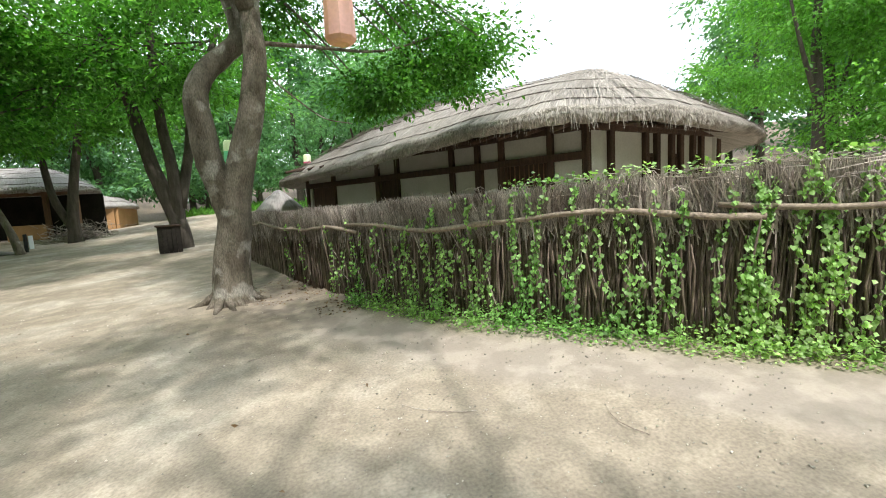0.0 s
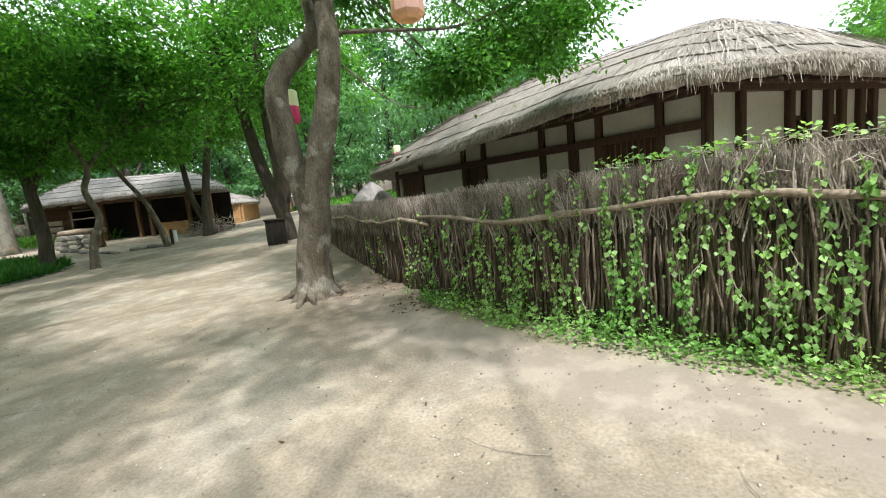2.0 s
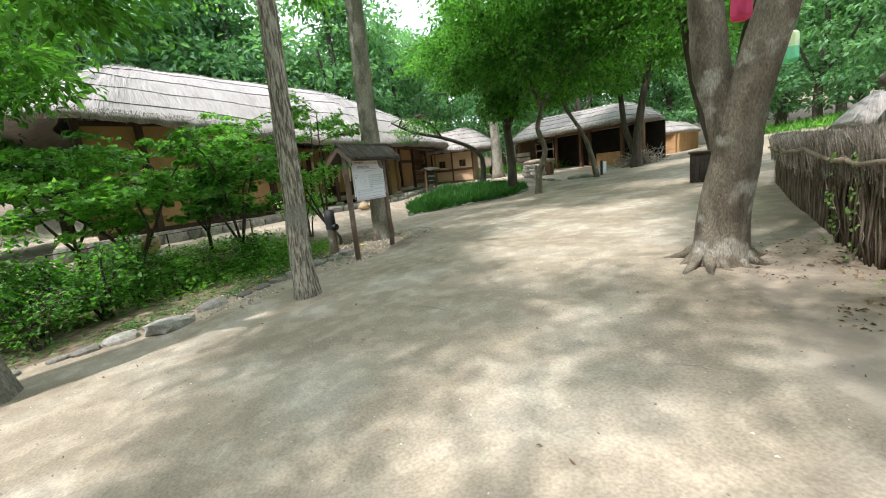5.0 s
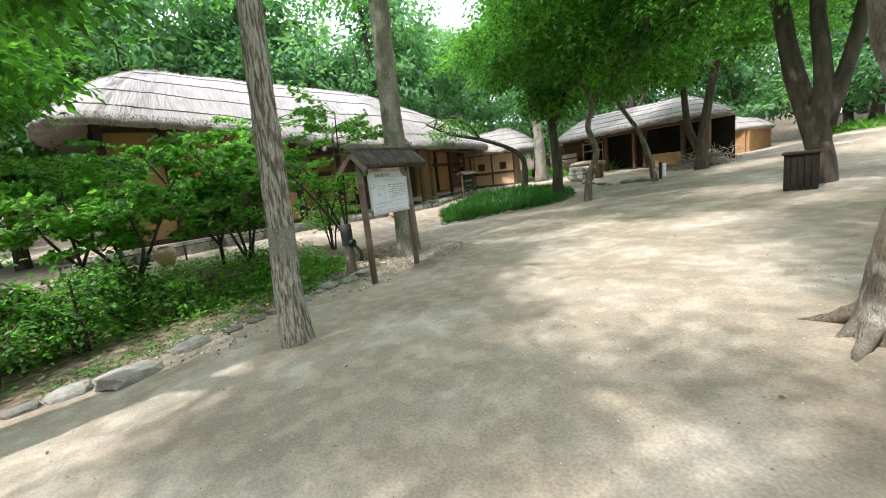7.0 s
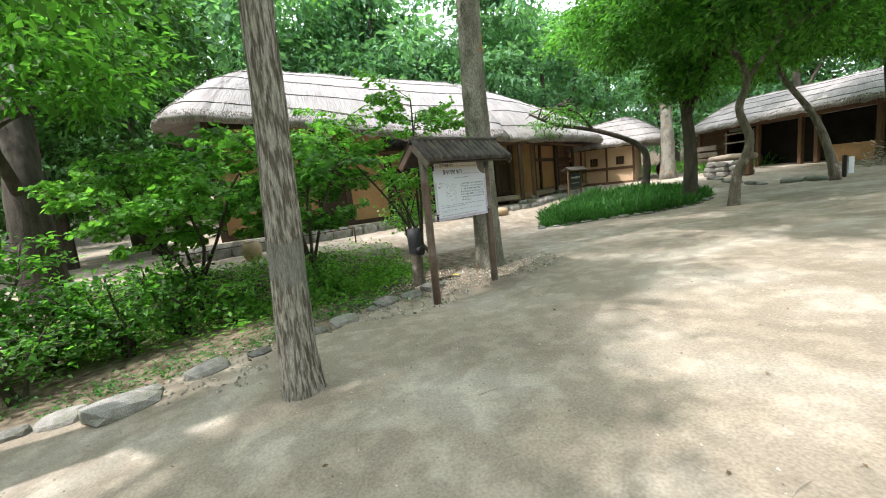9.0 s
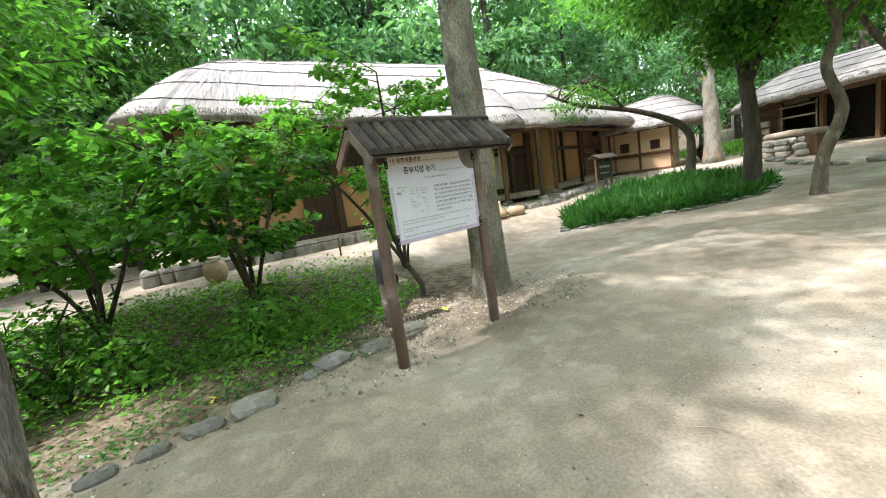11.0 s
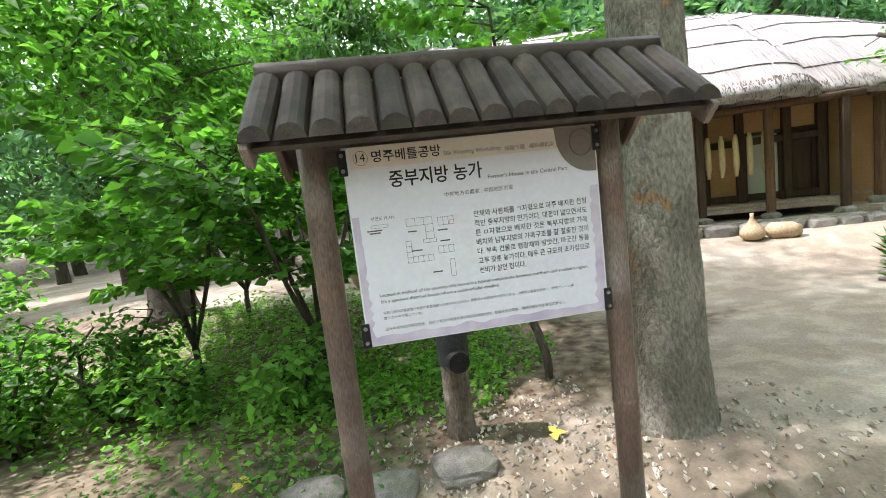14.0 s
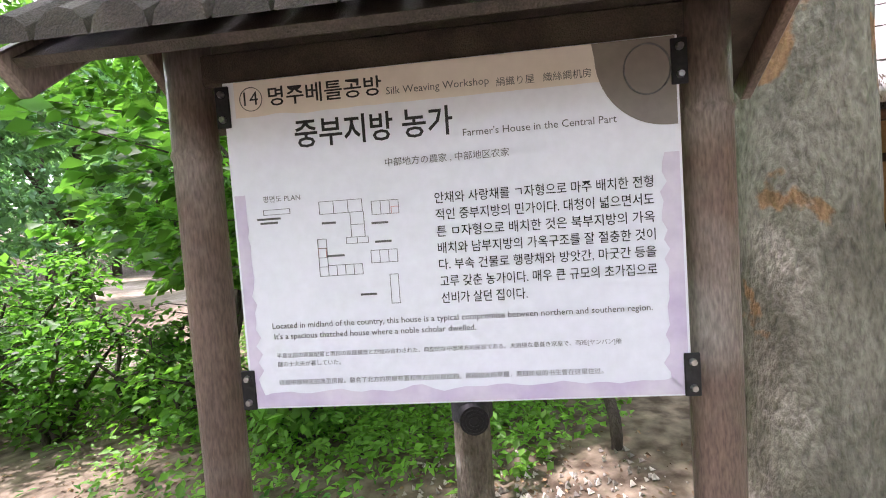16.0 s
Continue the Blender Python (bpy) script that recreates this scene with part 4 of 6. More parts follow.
tree("forked grey-brown tree with spreading roots beside the fence",
     [([gz(x - 0.06, y, -0.1), gz(x - 0.02, y, 0.5), gz(x + 0.06, y, 1.0), gz(x + 0.13, y, 1.45), gz(x + 0.28, y - 0.02, 2.0), gz(x + 0.42, y - 0.02, 2.5), gz(x + 0.53, y, 3.2), gz(x + 0.52, y + 0.05, 3.9), gz(x + 0.72, y + 0.1, 5.0), gz(x + 0.6, y + 0.6, 8.0)], 0.235, 0.085),
      ([gz(x + 0.06, y, 1.05), gz(x - 0.04, y, 1.5), gz(x - 0.15, y, 1.85), gz(x - 0.20, y, 2.3), gz(x - 0.23, y + 0.02, 2.7), gz(x - 0.12, y + 0.12, 3.0), gz(x + 0.1, y + 0.22, 3.25), gz(x + 0.3, y + 0.3, 3.55), gz(x + 0.1, y + 0.4, 4.3), gz(x - 0.7, y + 1.0, 6.0)], 0.185, 0.10),
      ([gz(x + 0.5, y, 3.35), gz(x + 1.2, y + 0.3, 3.38), gz(x + 2.2, y + 0.5, 3.36), gz(x + 3.2, y + 0.8, 3.7)], 0.032, 0.012),
      ([gz(x + 0.5, y, 3.1), gz(x + 0.85, y + 0.1, 2.75), gz(x + 1.3, y + 0.2, 2.4), gz(x + 1.7, y + 0.3, 2.3)], 0.014, 0.006),
      ([gz(x + 0.5, y, 3.75), gz(x + 0.2, y - 0.2, 4.4), gz(x - 0.5, y - 0.4, 5.4), gz(x - 1.2, y - 0.4, 6.6)], 0.12, 0.05)],
     [((1.2, 6.9, 4.3), (1.5, 1.0, 0.9), 1.5), ((-0.3, 7.6, 5.6), (2.2, 2.0, 1.6), 1.8), ((-2.4, 8.2, 6.4), (2.6, 2.2, 1.6), 2.0), ((0.1, 6.3, 7.6), (2.2, 2.0, 1.3), 1.2),
      ((-0.9, 4.9, 6.6), (1.8, 1.5, 1.0), 1.1), ((-4.0, 7.2, 7.2), (2.2, 1.9, 1.0), 1.1), ((1.9, 7.0, 3.7), (0.8, 0.6, 0.4), 0.5), ((0.55, 6.9, 3.3), (0.55, 0.5, 0.4), 0.45), ((-2.1, 5.4, 7.6), (2.2, 1.7, 0.9), 1.5),
      ((-0.6, 3.7, 6.9), (1.7, 1.2, 0.8), 1.2)],
     1150, 66, 0.098, M_BARK, M_LEAF, seed=11, roots=12, rough=0.06, twigs=22, clump_r=0.42)

# the row of trees along the lane
x, y = -5.08, 13.7
tree("dark multi-stemmed lane tree with a spreading crown",
     [([gz(x, y, -0.1), gz(x, y, 0.7), gz(x - 0.5, y, 2.4), gz(x - 0.9, y, 4.4), gz(x - 1.6, y, 7.0)], 0.29, 0.10),
      ([gz(x, y, 0.6), gz(x + 0.05, y - 0.1, 2.2), gz(x - 0.15, y, 4.0), gz(x - 0.1, y, 7.0)], 0.2, 0.1),
      ([gz(x + 0.1, y, 1.2), gz(x + 0.5, y, 2.8), gz(x + 0.7, y + 0.2, 4.2), gz(x + 1.6, y + 0.4, 6.5)], 0.16, 0.08)],
     [((-6.8, 13.2, 5.9), (3.6, 2.8, 2.2), 2.2), ((-4.2, 13.6, 6.3), (2.8, 2.6, 1.9), 1.5), ((-8.6, 12.8, 4.7), (2.4, 2.2, 1.3), 1.0), ((-5.6, 13.6, 8.2), (3.4, 3, 1.6), 1.2)],
     740, 40, 0.17, seed=12, clump_r=0.55)
x, y = -11.4, 20.2
tree("dark twin-stemmed lane tree", [([gz(x, y, -0.1), gz(x, y, 1.0), gz(x + 0.2, y, 2.4), gz(x + 0.6, y, 4.4), gz(x + 0.9, y, 7)], 0.25, 0.1),
      ([gz(x - 0.1, y, 0.7), gz(x - 0.6, y, 2.0), gz(x - 0.9, y, 4.4), gz(x - 1.4, y, 6.4)], 0.17, 0.08)],
     [((-11.2, 20, 6.4), (3.8, 3.0, 2.4), 2), ((-13.6, 19.2, 5.8), (2.8, 2.4, 1.6), 1.1), ((-8.7, 20.2, 6.4), (2.6, 2.4, 2.0), 1.1), ((-11, 20, 8.8), (3.4, 3, 1.4), 1)], 760, 36, 0.2, seed=13, clump_r=0.6)
x, y = -11.43, 17.2
tree("thin leaning lane tree", [([gz(x, y, -0.1), gz(x - 0.25, y, 0.9), gz(x - 0.7, y, 2.0), gz(x - 1.5, y - 0.2, 3.4), gz(x - 2.0, y - 0.4, 5.0)], 0.13, 0.06)],
     [((-13.2, 16.8, 5.6), (2.8, 2.4, 1.6), 1), ((-11.6, 16.2, 5.8), (2.4, 2.2, 1.5), 0.8)], 420, 36, 0.18, M_BARK, seed=14, clump_r=0.5)
x, y = -10.5, 12.5
tree("slender crooked tree at the lane's edge", [([gz(x, y, -0.1), gz(x + 0.05, y + 0.05, 0.7), gz(x + 0.25, y + 0.2, 1.5), gz(x + 0.05, y + 0.1, 2.3), gz(x + 0.15, y + 0.2, 3.0), gz(x - 0.3, y, 4.2), gz(x - 0.9, y, 5.6)], 0.12, 0.05),
      ([gz(x + 0.13, y + 0.2, 2.9), gz(x + 0.5, y + 0.6, 3.6), gz(x + 1.2, y + 1.2, 4.4)], 0.06, 0.03)],
     [((-10.4, 12.0, 5.3), (3.0, 2.6, 1.6), 2.0), ((-8.2, 12.9, 5.3), (2.2, 2.0, 1.4), 1.1), ((-12.8, 11.4, 5.6), (2.4, 2.2, 1.5), 1.1), ((-9.6, 12.4, 7.2), (3, 2.6, 1.2), 0.9), ((-9.3, 10.4, 6.6), (2.8, 2.2, 1.5), 1.5)], 900, 40, 0.15, M_BARK, M_LEAF, seed=15, clump_r=0.48)
x, y = -12.5, 13.1
tree("dark tree rising from the grassy bed", [([gz(x, y, -0.1), gz(x + 0.05, y, 1.2), gz(x - 0.05, y, 2.4), gz(x - 0.3, y, 4.0), gz(x - 0.5, y, 7.0)], 0.2, 0.1),
      ([gz(x, y, 2.6), gz(x + 0.6, y, 3.6), gz(x + 1.4, y, 4.6)], 0.1, 0.05)],
     [((-12.8, 13.2, 6.2), (3.2, 2.8, 1.9), 1.8), ((-14.4, 12.6, 5.4), (1.8, 1.6, 1.1), 0.6), ((-12.3, 12.8, 3.6), (0.8, 0.7, 0.5), 0.12)], 620, 40, 0.17, seed=16, clump_r=0.5)
x, y = -15.6, 14.0
tree("bent tree leaning over the grassy bed", [([gz(x, y, -0.1), gz(x + 0.05, y + 0.1, 0.8), gz(x - 0.05, y + 0.1, 1.5), gz(x - 0.35, y - 0.4, 2.0), gz(x - 0.8, y - 1.5, 2.5), gz(x - 1.2, y - 2.8, 2.9), gz(x - 1.4, y - 3.8, 3.4)], 0.15, 0.04),
      ([gz(x - 0.8, y - 1.5, 2.5), gz(x - 0.7, y - 2.2, 3.2), gz(x - 0.8, y - 3.0, 3.6)], 0.05, 0.02)],
     [((-16.9, 10.8, 3.5), (0.9, 1.2, 0.45), 1), ((-16.4, 12.0, 3.7), (0.7, 0.8, 0.4), 0.6)], 60, 22, 0.12, seed=17, clump_r=0.35, twigs=8)
x, y = -20.0, 18.9
tree("pale-barked tree by the outbuilding", [([gz(x, y, -0.1), gz(x, y, 2), gz(x - 0.1, y, 4), gz(x, y, 8)], 0.36, 0.16)],
     [((-20, 19, 8.5), (3, 3, 2), 1)], 240, 34, 0.24, M_BARK_GREY, M_LEAF_HAZY, seed=18, clump_r=0.7)

# trees about the sign
x, y = -5.44, 2.62
tree("leaning tree with deeply furrowed bark", [([gz(x, y, -0.12), gz(x - 0.03, y, 0.6), gz(x - 0.07, y + 0.05, 1.7), gz(x - 0.09, y + 0.09, 2.7), gz(x - 0.12, y + 0.12, 4.2), gz(x - 0.3, y, 6.5)], 0.155, 0.10)],
     [((-6.9, 1.6, 6.8), (1.9, 2.2, 1.4), 1), ((-6.5, 2.9, 7.4), (1.7, 1.8, 1.2), 0.8)], 420, 40, 0.13, M_BARK_FURROW, seed=19, flare=0.3, rough=0.13, clump_r=0.45)
# Its outlying crown masses are unseen, added to shade the yard and lane.
x, y = -9.25, 5.6
tree("tall tree with flaking grey bark behind the sign", [([gz(x, y, -0.12), gz(x - 0.02, y, 0.8), gz(x - 0.02, y, 2.0), gz(x, y - 0.02, 3.4), gz(x + 0.02, y, 5.0), gz(x, y, 8.0)], 0.25, 0.18)],
     [((-9.2, 5.6, 8.4), (3.2, 3.2, 1.8), 1), ((-11.0, 6.0, 7.6), (2, 2, 1), 0.5), ((-7.0, 7.0, 7.4), (2.6, 2.2, 1.0), 1.0), ((-11.8, 3.2, 7.6), (2.6, 2.0, 1.0), 1.0), ((-9.4, 1.9, 7.6), (1.6, 1.2, 0.8), 0.5)], 800, 40, 0.16, M_BARK_GREY, seed=20, flare=0.34, rough=0.07, clump_r=0.5)
x, y = -5.1, -0.75
tree("massive trunk with mottled flaky bark at the lane's edge", [([gz(x, y, -0.12), gz(x, y, 0.8), gz(x - 0.05, y, 2.2), gz(x - 0.1, y + 0.1, 4.0), gz(x, y + 0.2, 8.0)], 0.43, 0.34),
      ([gz(x, y, 3.6), gz(x + 1.5, y + 0.6, 5.0), gz(x + 3.4, y + 1.2, 6.0)], 0.14, 0.05)],
     [((-5.2, -0.6, 7.2), (2.4, 2.2, 1.2), 1.3), ((-2.6, -1.6, 7.0), (1.6, 1.6, 1.0), 0.5), ((-6.2, 0.9, 3.9), (0.9, 0.6, 0.4), 0.1)], 500, 40, 0.15, M_BARK_GREY, seed=21, flare=0.25, rough=0.08, clump_r=0.5)
# Unseen tree, added so that its crown masses dapple the foreground with shade.
x, y = 2.4, -3.2
tree("unseen tree added beside the path to shade its near end", [([gz(x, y, -0.12), gz(x, y, 1.5), gz(x - 0.2, y + 0.2, 3.5), gz(x - 0.6, y + 0.6, 6.5)], 0.3, 0.14),
      ([gz(x, y, 3.0), gz(x - 1.2, y + 0.9, 4.8), gz(x - 2.4, y + 1.6, 6.2)], 0.12, 0.05)],
     [((0.3, -3.5, 7.2), (2.0, 1.3, 0.8), 1.0), ((-2.3, -1.5, 7.2), (1.4, 1.4, 0.8), 0.8), ((0.4, 0.2, 7.6), (1.7, 0.9, 0.6), 0.7), ((2.7, -3.7, 7.2), (2.0, 1.6, 0.9), 1.5)], 760, 36, 0.16, M_BARK, seed=24, clump_r=0.45)
x, y = -11.7, -3.0
tree("broad dark tree trunk in the garden", [([gz(x, y, -0.12), gz(x, y, 1.0), gz(x - 0.1, y, 2.4), gz(x - 0.7, y - 0.2, 4.0), gz(x - 1.4, y - 0.4, 7.0)], 0.42, 0.2),
      ([gz(x, y, 2.0), gz(x + 0.9, y + 0.3, 3.2), gz(x + 1.8, y + 0.6, 4.2)], 0.12, 0.05)],
     [((-11.0, -1.2, 4.7), (2.6, 1.5, 0.8), 0.8), ((-12.4, -3.0, 6.8), (2.8, 2.6, 1.6), 1.4), ((-9.7, -0.7, 3.6), (1.6, 0.8, 0.35), 0.3)], 460, 30, 0.18, M_BARK_DARK, M_LEAF, seed=22, clump_r=0.5)


# ---- woods round the village ----
def woods():
    rs = random.Random(77)
    kinds = []
    for k in range(6):
        blobs = [((rs.uniform(-1.4, 1.4), rs.uniform(-1.4, 1.4), 4.4 + 1.5 * j), (2.6 - 0.3 * j, 2.6 - 0.3 * j, 1.7), 1) for j in range(4)]
        blobs += [((rs.uniform(-1, 1), rs.uniform(-1, 1), 2.6), (2.2, 2.2, 1.2), 0.7)]
        # kinds 0 to 3 carry the painted distance haze in their leaves
        crown = crown_mesh(blobs, 420 if k == 5 else 230, 60 if k == 5 else 34, 0.16 if k == 5 else 0.30, (M_LEAF_DARK, M_LEAF_LIGHT)[k - 4] if k > 3 else M_LEAF_HAZY, 200 + k, clump_r=0.6)
        limbs = [([(0, 0, -0.4), (0.1, 0, 2.0), (-0.1, 0.1, 5.0), (0, 0, 8)], 0.26, 0.08), ([(0, 0, 2.2), (0.9, 0.4, 4), (1.6, 0.6, 5.6)], 0.1, 0.04), ([(0, 0, 2.8), (-0.9, 0.2, 4.4), (-1.5, 0.4, 6)], 0.1, 0.04)]
        trunk = limb_mesh(limbs, M_BARK_DARK, k, 8, 0.3)
        kinds.append((trunk, crown))

    def put(x, y, s, k):
        t = thing("woodland_tree", "leafy green broadleaf tree in the surrounding woods", "tree", group="woods round the village")
        part("trunk", kinds[k][0], None, t)
        part("crown", kinds[k][1], None, t)
        t.matrix_basis = pose(x, y, ground_z(x, y) - 0.1, 0, 0, rs.uniform(0, 360)) @ Matrix.Diagonal((s, s, s * rs.uniform(0.9, 1.15), 1))

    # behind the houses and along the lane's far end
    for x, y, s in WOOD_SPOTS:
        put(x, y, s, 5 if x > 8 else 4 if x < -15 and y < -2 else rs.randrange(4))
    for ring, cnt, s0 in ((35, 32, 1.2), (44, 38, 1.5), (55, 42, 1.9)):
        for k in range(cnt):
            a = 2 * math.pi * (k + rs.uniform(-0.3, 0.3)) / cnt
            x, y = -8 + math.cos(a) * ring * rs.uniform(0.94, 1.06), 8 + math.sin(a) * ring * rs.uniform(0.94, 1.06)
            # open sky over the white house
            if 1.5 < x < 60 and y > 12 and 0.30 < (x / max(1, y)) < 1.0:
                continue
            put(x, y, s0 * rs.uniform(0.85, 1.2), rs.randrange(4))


WOOD_SPOTS = [(-19.0, -6.8, 0.95), (-20.5, -4.6, 1.0), (-17.5, -9.0, 1.0), (-25.5, -1.0, 1.45), (-26, 5.5, 1.45), (-27, 11.5, 1.4), (-23.5, -6.5, 1.2), (-30, 8, 1.4), (-31, 0, 1.4), (-29, 17, 1.2), (-22, 29.5, 1.2), (-17.5, 34.5, 1.2), (-10, 33, 1.2), (14.6, 10.3, 0.9), (16.5, 8.6, 1.0), (19.8, 13.5, 1.1), (20.5, 10.5, 1.2), (5.0, 20.5, 0.8), (0.8, 24, 0.9), (-3.0, 27.5, 1.0), (-7.5, 30.5, 1.0), (-12, 36, 1.1),
              (-19.5, 33.5, 1.0), (-24, 30, 1.2), (-27.5, 25, 1.0), (-30, 20, 1.0), (-29, 14, 1.1), (-26.5, 8.5, 1.1), (-28, 3, 1.2), (-26, -3, 1.1), (-22.5, -10, 1.1), (-17, -13.5, 1.1), (-12, -15, 1.2),
              (-1.5, -8.5, 1.0), (8.5, -4.5, 1.0), (-8, -13, 1.0), (2.0, -9.5, 1.1), (-4.5, -11, 1.1)]
woods()


# ---- notice board with a log-tile roof ----
SIGN_M = pose(-7.875, 4.80, 0, 0, 0, 119.8)


def notice_board():
    t = thing("notice_board", "white information board on brown posts under a small log-tiled roof", "sign")
    t.matrix_basis = SIGN_M
    zb, zt = 1.025, 1.835

    def low(x):
        p = SIGN_M @ Vector((x, 0.05, 0))
        return ground_z(p.x, p.y) - 0.1

    for sx in (-1, 1):
        x = sx * 0.632
        z0 = low(x)
        hs = [z0, 0.55, 0.56, 0.575, 0.585, 0.9, 0.905, 1.33, 1.335, 1.66, 1.675, 1.69, 2.0]
        rr = [0.058, 0.056, 0.060, 0.060, 0.056, 0.056, 0.0565, 0.056, 0.0565, 0.056, 0.061, 0.056, 0.056]
        part("post", tube("post", [(x, 0.05, h) for h in hs], rr, M_POST, 20), None, t)
    bm = bm_new()
    box(bm, (0, 0, (zb + zt) / 2), (1.06, 0.02, zt - zb), 0, 0.002)
    board = part("board", bm, M_BOARD, t)
    bm = bm_new()
    box(bm, (0, 0.05, 1.885), (1.30, 0.05, 0.08), 0, 0.006)
    part("cross_beam", bm, M_ROOFTILE, t)
    for sx in (-1, 1):
        for z in (zb + 0.05, zt - 0.06):
            bm = bm_new()
            box(bm, (0.02 + sx * 0.53, -0.013, z), (0.035, 0.006, 0.10), 0, 0.002)
            br = part("bracket", bm, M_BLACK, t)
            for dz in (-0.03, 0.03):
                bm = bm_new()
                bmesh.ops.create_cone(bm, cap_ends=True, segments=8, radius1=0.009, radius2=0.007, depth=0.008, matrix=Matrix.Translation((0.02 + sx * 0.53, -0.02, z + dz)) @ Matrix.Rotation(math.pi / 2, 4, "X"))
                part("bolt", bm, M_STEEL, br)
    # roof
    L, run, zr, ze = 1.72, 0.30, 2.12, 1.845
    ang = math.atan2(zr - ze, run)
    for s in (-1, 1):
        bm = bm_new()
        box(bm, (0.05, 0.05 + s * run / 2, (zr + ze) / 2 - 0.03), (L - 0.08, math.hypot(run, zr - ze), 0.02), 0, 0, -s * ang)
        part("roof_board", bm, M_ROOFTILE, t)
    for sx in (-1, 1):
        for s in (-1, 1):
            bm = bm_new()
            box(bm, (0.05 + sx * (L / 2 - 0.02), 0.05 + s * run / 2, (zr + ze) / 2 - 0.055), (0.03, math.hypot(run, zr - ze), 0.085), 0, 0.004, -s * ang)
            part("barge_board", bm, M_POST, t)
    n = 15
    for s in (-1, 1):
        for k in range(n):
            x = 0.05 - L / 2 + L * (k + 0.5) / n
            w = L / n
            pts_v, fc = [], []
            seg, m = 6, 5
            for i in range(m):
                f_ = i / (m - 1)
                yy = 0.05 + s * (run + 0.03) * f_
                zz = zr + 0.012 + (ze - zr) * 1.07 * f_
                for j in range(seg + 1):
                    a = math.pi * j / seg
                    r = w * 0.47 * (1 + 0.05 * math.sin(k * 2.1 + i))
                    pts_v.append((x + math.cos(a) * r, yy, zz + math.sin(a) * r * 1.0))
            for i in range(m - 1):
                for j in range(seg):
                    q = i * (seg + 1) + j
                    fc.append((q, q + 1, q + seg + 2, q + seg + 1))
            fc.append(tuple((m - 1) * (seg + 1) + j for j in range(seg + 1)))
            fc.append(tuple(range(seg + 1)))
            part("roof_log", raw("roof_log", pts_v, fc, M_ROOFTILE, False), None, t)
    part("ridge_cap", tube("ridge_cap", [(0.07 - L / 2, 0.05, zr + 0.03), (0, 0.05, zr + 0.032), (0.03 + L / 2, 0.05, zr + 0.03)], [0.045] * 3, M_ROOFTILE, 10), None, t)
    return t, board


SIGN, BOARD = notice_board()
BOARD.location.x = 0.02


# ---- lettering on the board ----
def set_type(items):
    """Meshes of lines of type: (words, x0, x1, foot z, height or None, boldness, material, y), in the plane of a board."""
    obs = []
    for words, x0, x1, z, h, bold, material, y in items:
        cu = bpy.data.curves.new("lettering", "FONT")
        cu.body, cu.size, cu.resolution_u, cu.offset = words, 1.0, 2, bold
        ob = bpy.data.objects.new("lettering", cu)
        scene.collection.objects.link(ob)
        obs.append(ob)
    deps = bpy.context.evaluated_depsgraph_get()
    out = []
    for ob, (words, x0, x1, z, h, bold, material, y) in zip(obs, items):
        me = bpy.data.meshes.new_from_object(ob.evaluated_get(deps))
        co = np.empty(len(me.vertices) * 3)
        me.vertices.foreach_get("co", co)
        co = co.reshape(-1, 3)
        lo, hi = co.min(0), co.max(0)
        k = (x1 - x0) / (hi[0] - lo[0])
        kz = h / (hi[1] - lo[1]) if h else k
        me.vertices.foreach_set("co", np.stack([x0 + (co[:, 0] - lo[0]) * k, np.full(len(co), y), z + (co[:, 1] - lo[1]) * kz], 1).ravel())
        me.materials.clear()
        me.materials.append(material)
        out.append(me)
    for ob in obs:
        cu = ob.data
        bpy.data.objects.remove(ob)
        bpy.data.curves.remove(cu)
    return out


def flat_poly(name, pts, material, y=-0.0115):
    return raw(name, [(x, y, z) for x, z in pts], [tuple(range(len(pts)))], material)


M_PEACH = mat("faded_peach_print", (0.74, 0.66, 0.58), (0.78, 0.72, 0.66), 3, 40, 0.5, 0.02, fine_amt=0.03, stain=(0.62, 0.52, 0.42), stain_amt=0.5, stain_scale=4)
M_MAUVE = mat("faded_mauve_print", (0.52, 0.44, 0.60), (0.66, 0.61, 0.70), 9, 60, 0.5, 0.02, fine_amt=0.03)
M_TAUPE = mat("taupe_emblem_print", (0.24, 0.215, 0.19), (0.20, 0.175, 0.155), 6, 60, 0.5, 0.02, fine_amt=0.05)
M_GREY_INK = mat("grey_ink", (0.10, 0.10, 0.10), (0.14, 0.14, 0.14), 5, 60, 0.6, 0)
M_RED_INK = mat("red_ink", (0.45, 0.12, 0.10), (0.5, 0.2, 0.16), 5, 60, 0.6, 0)


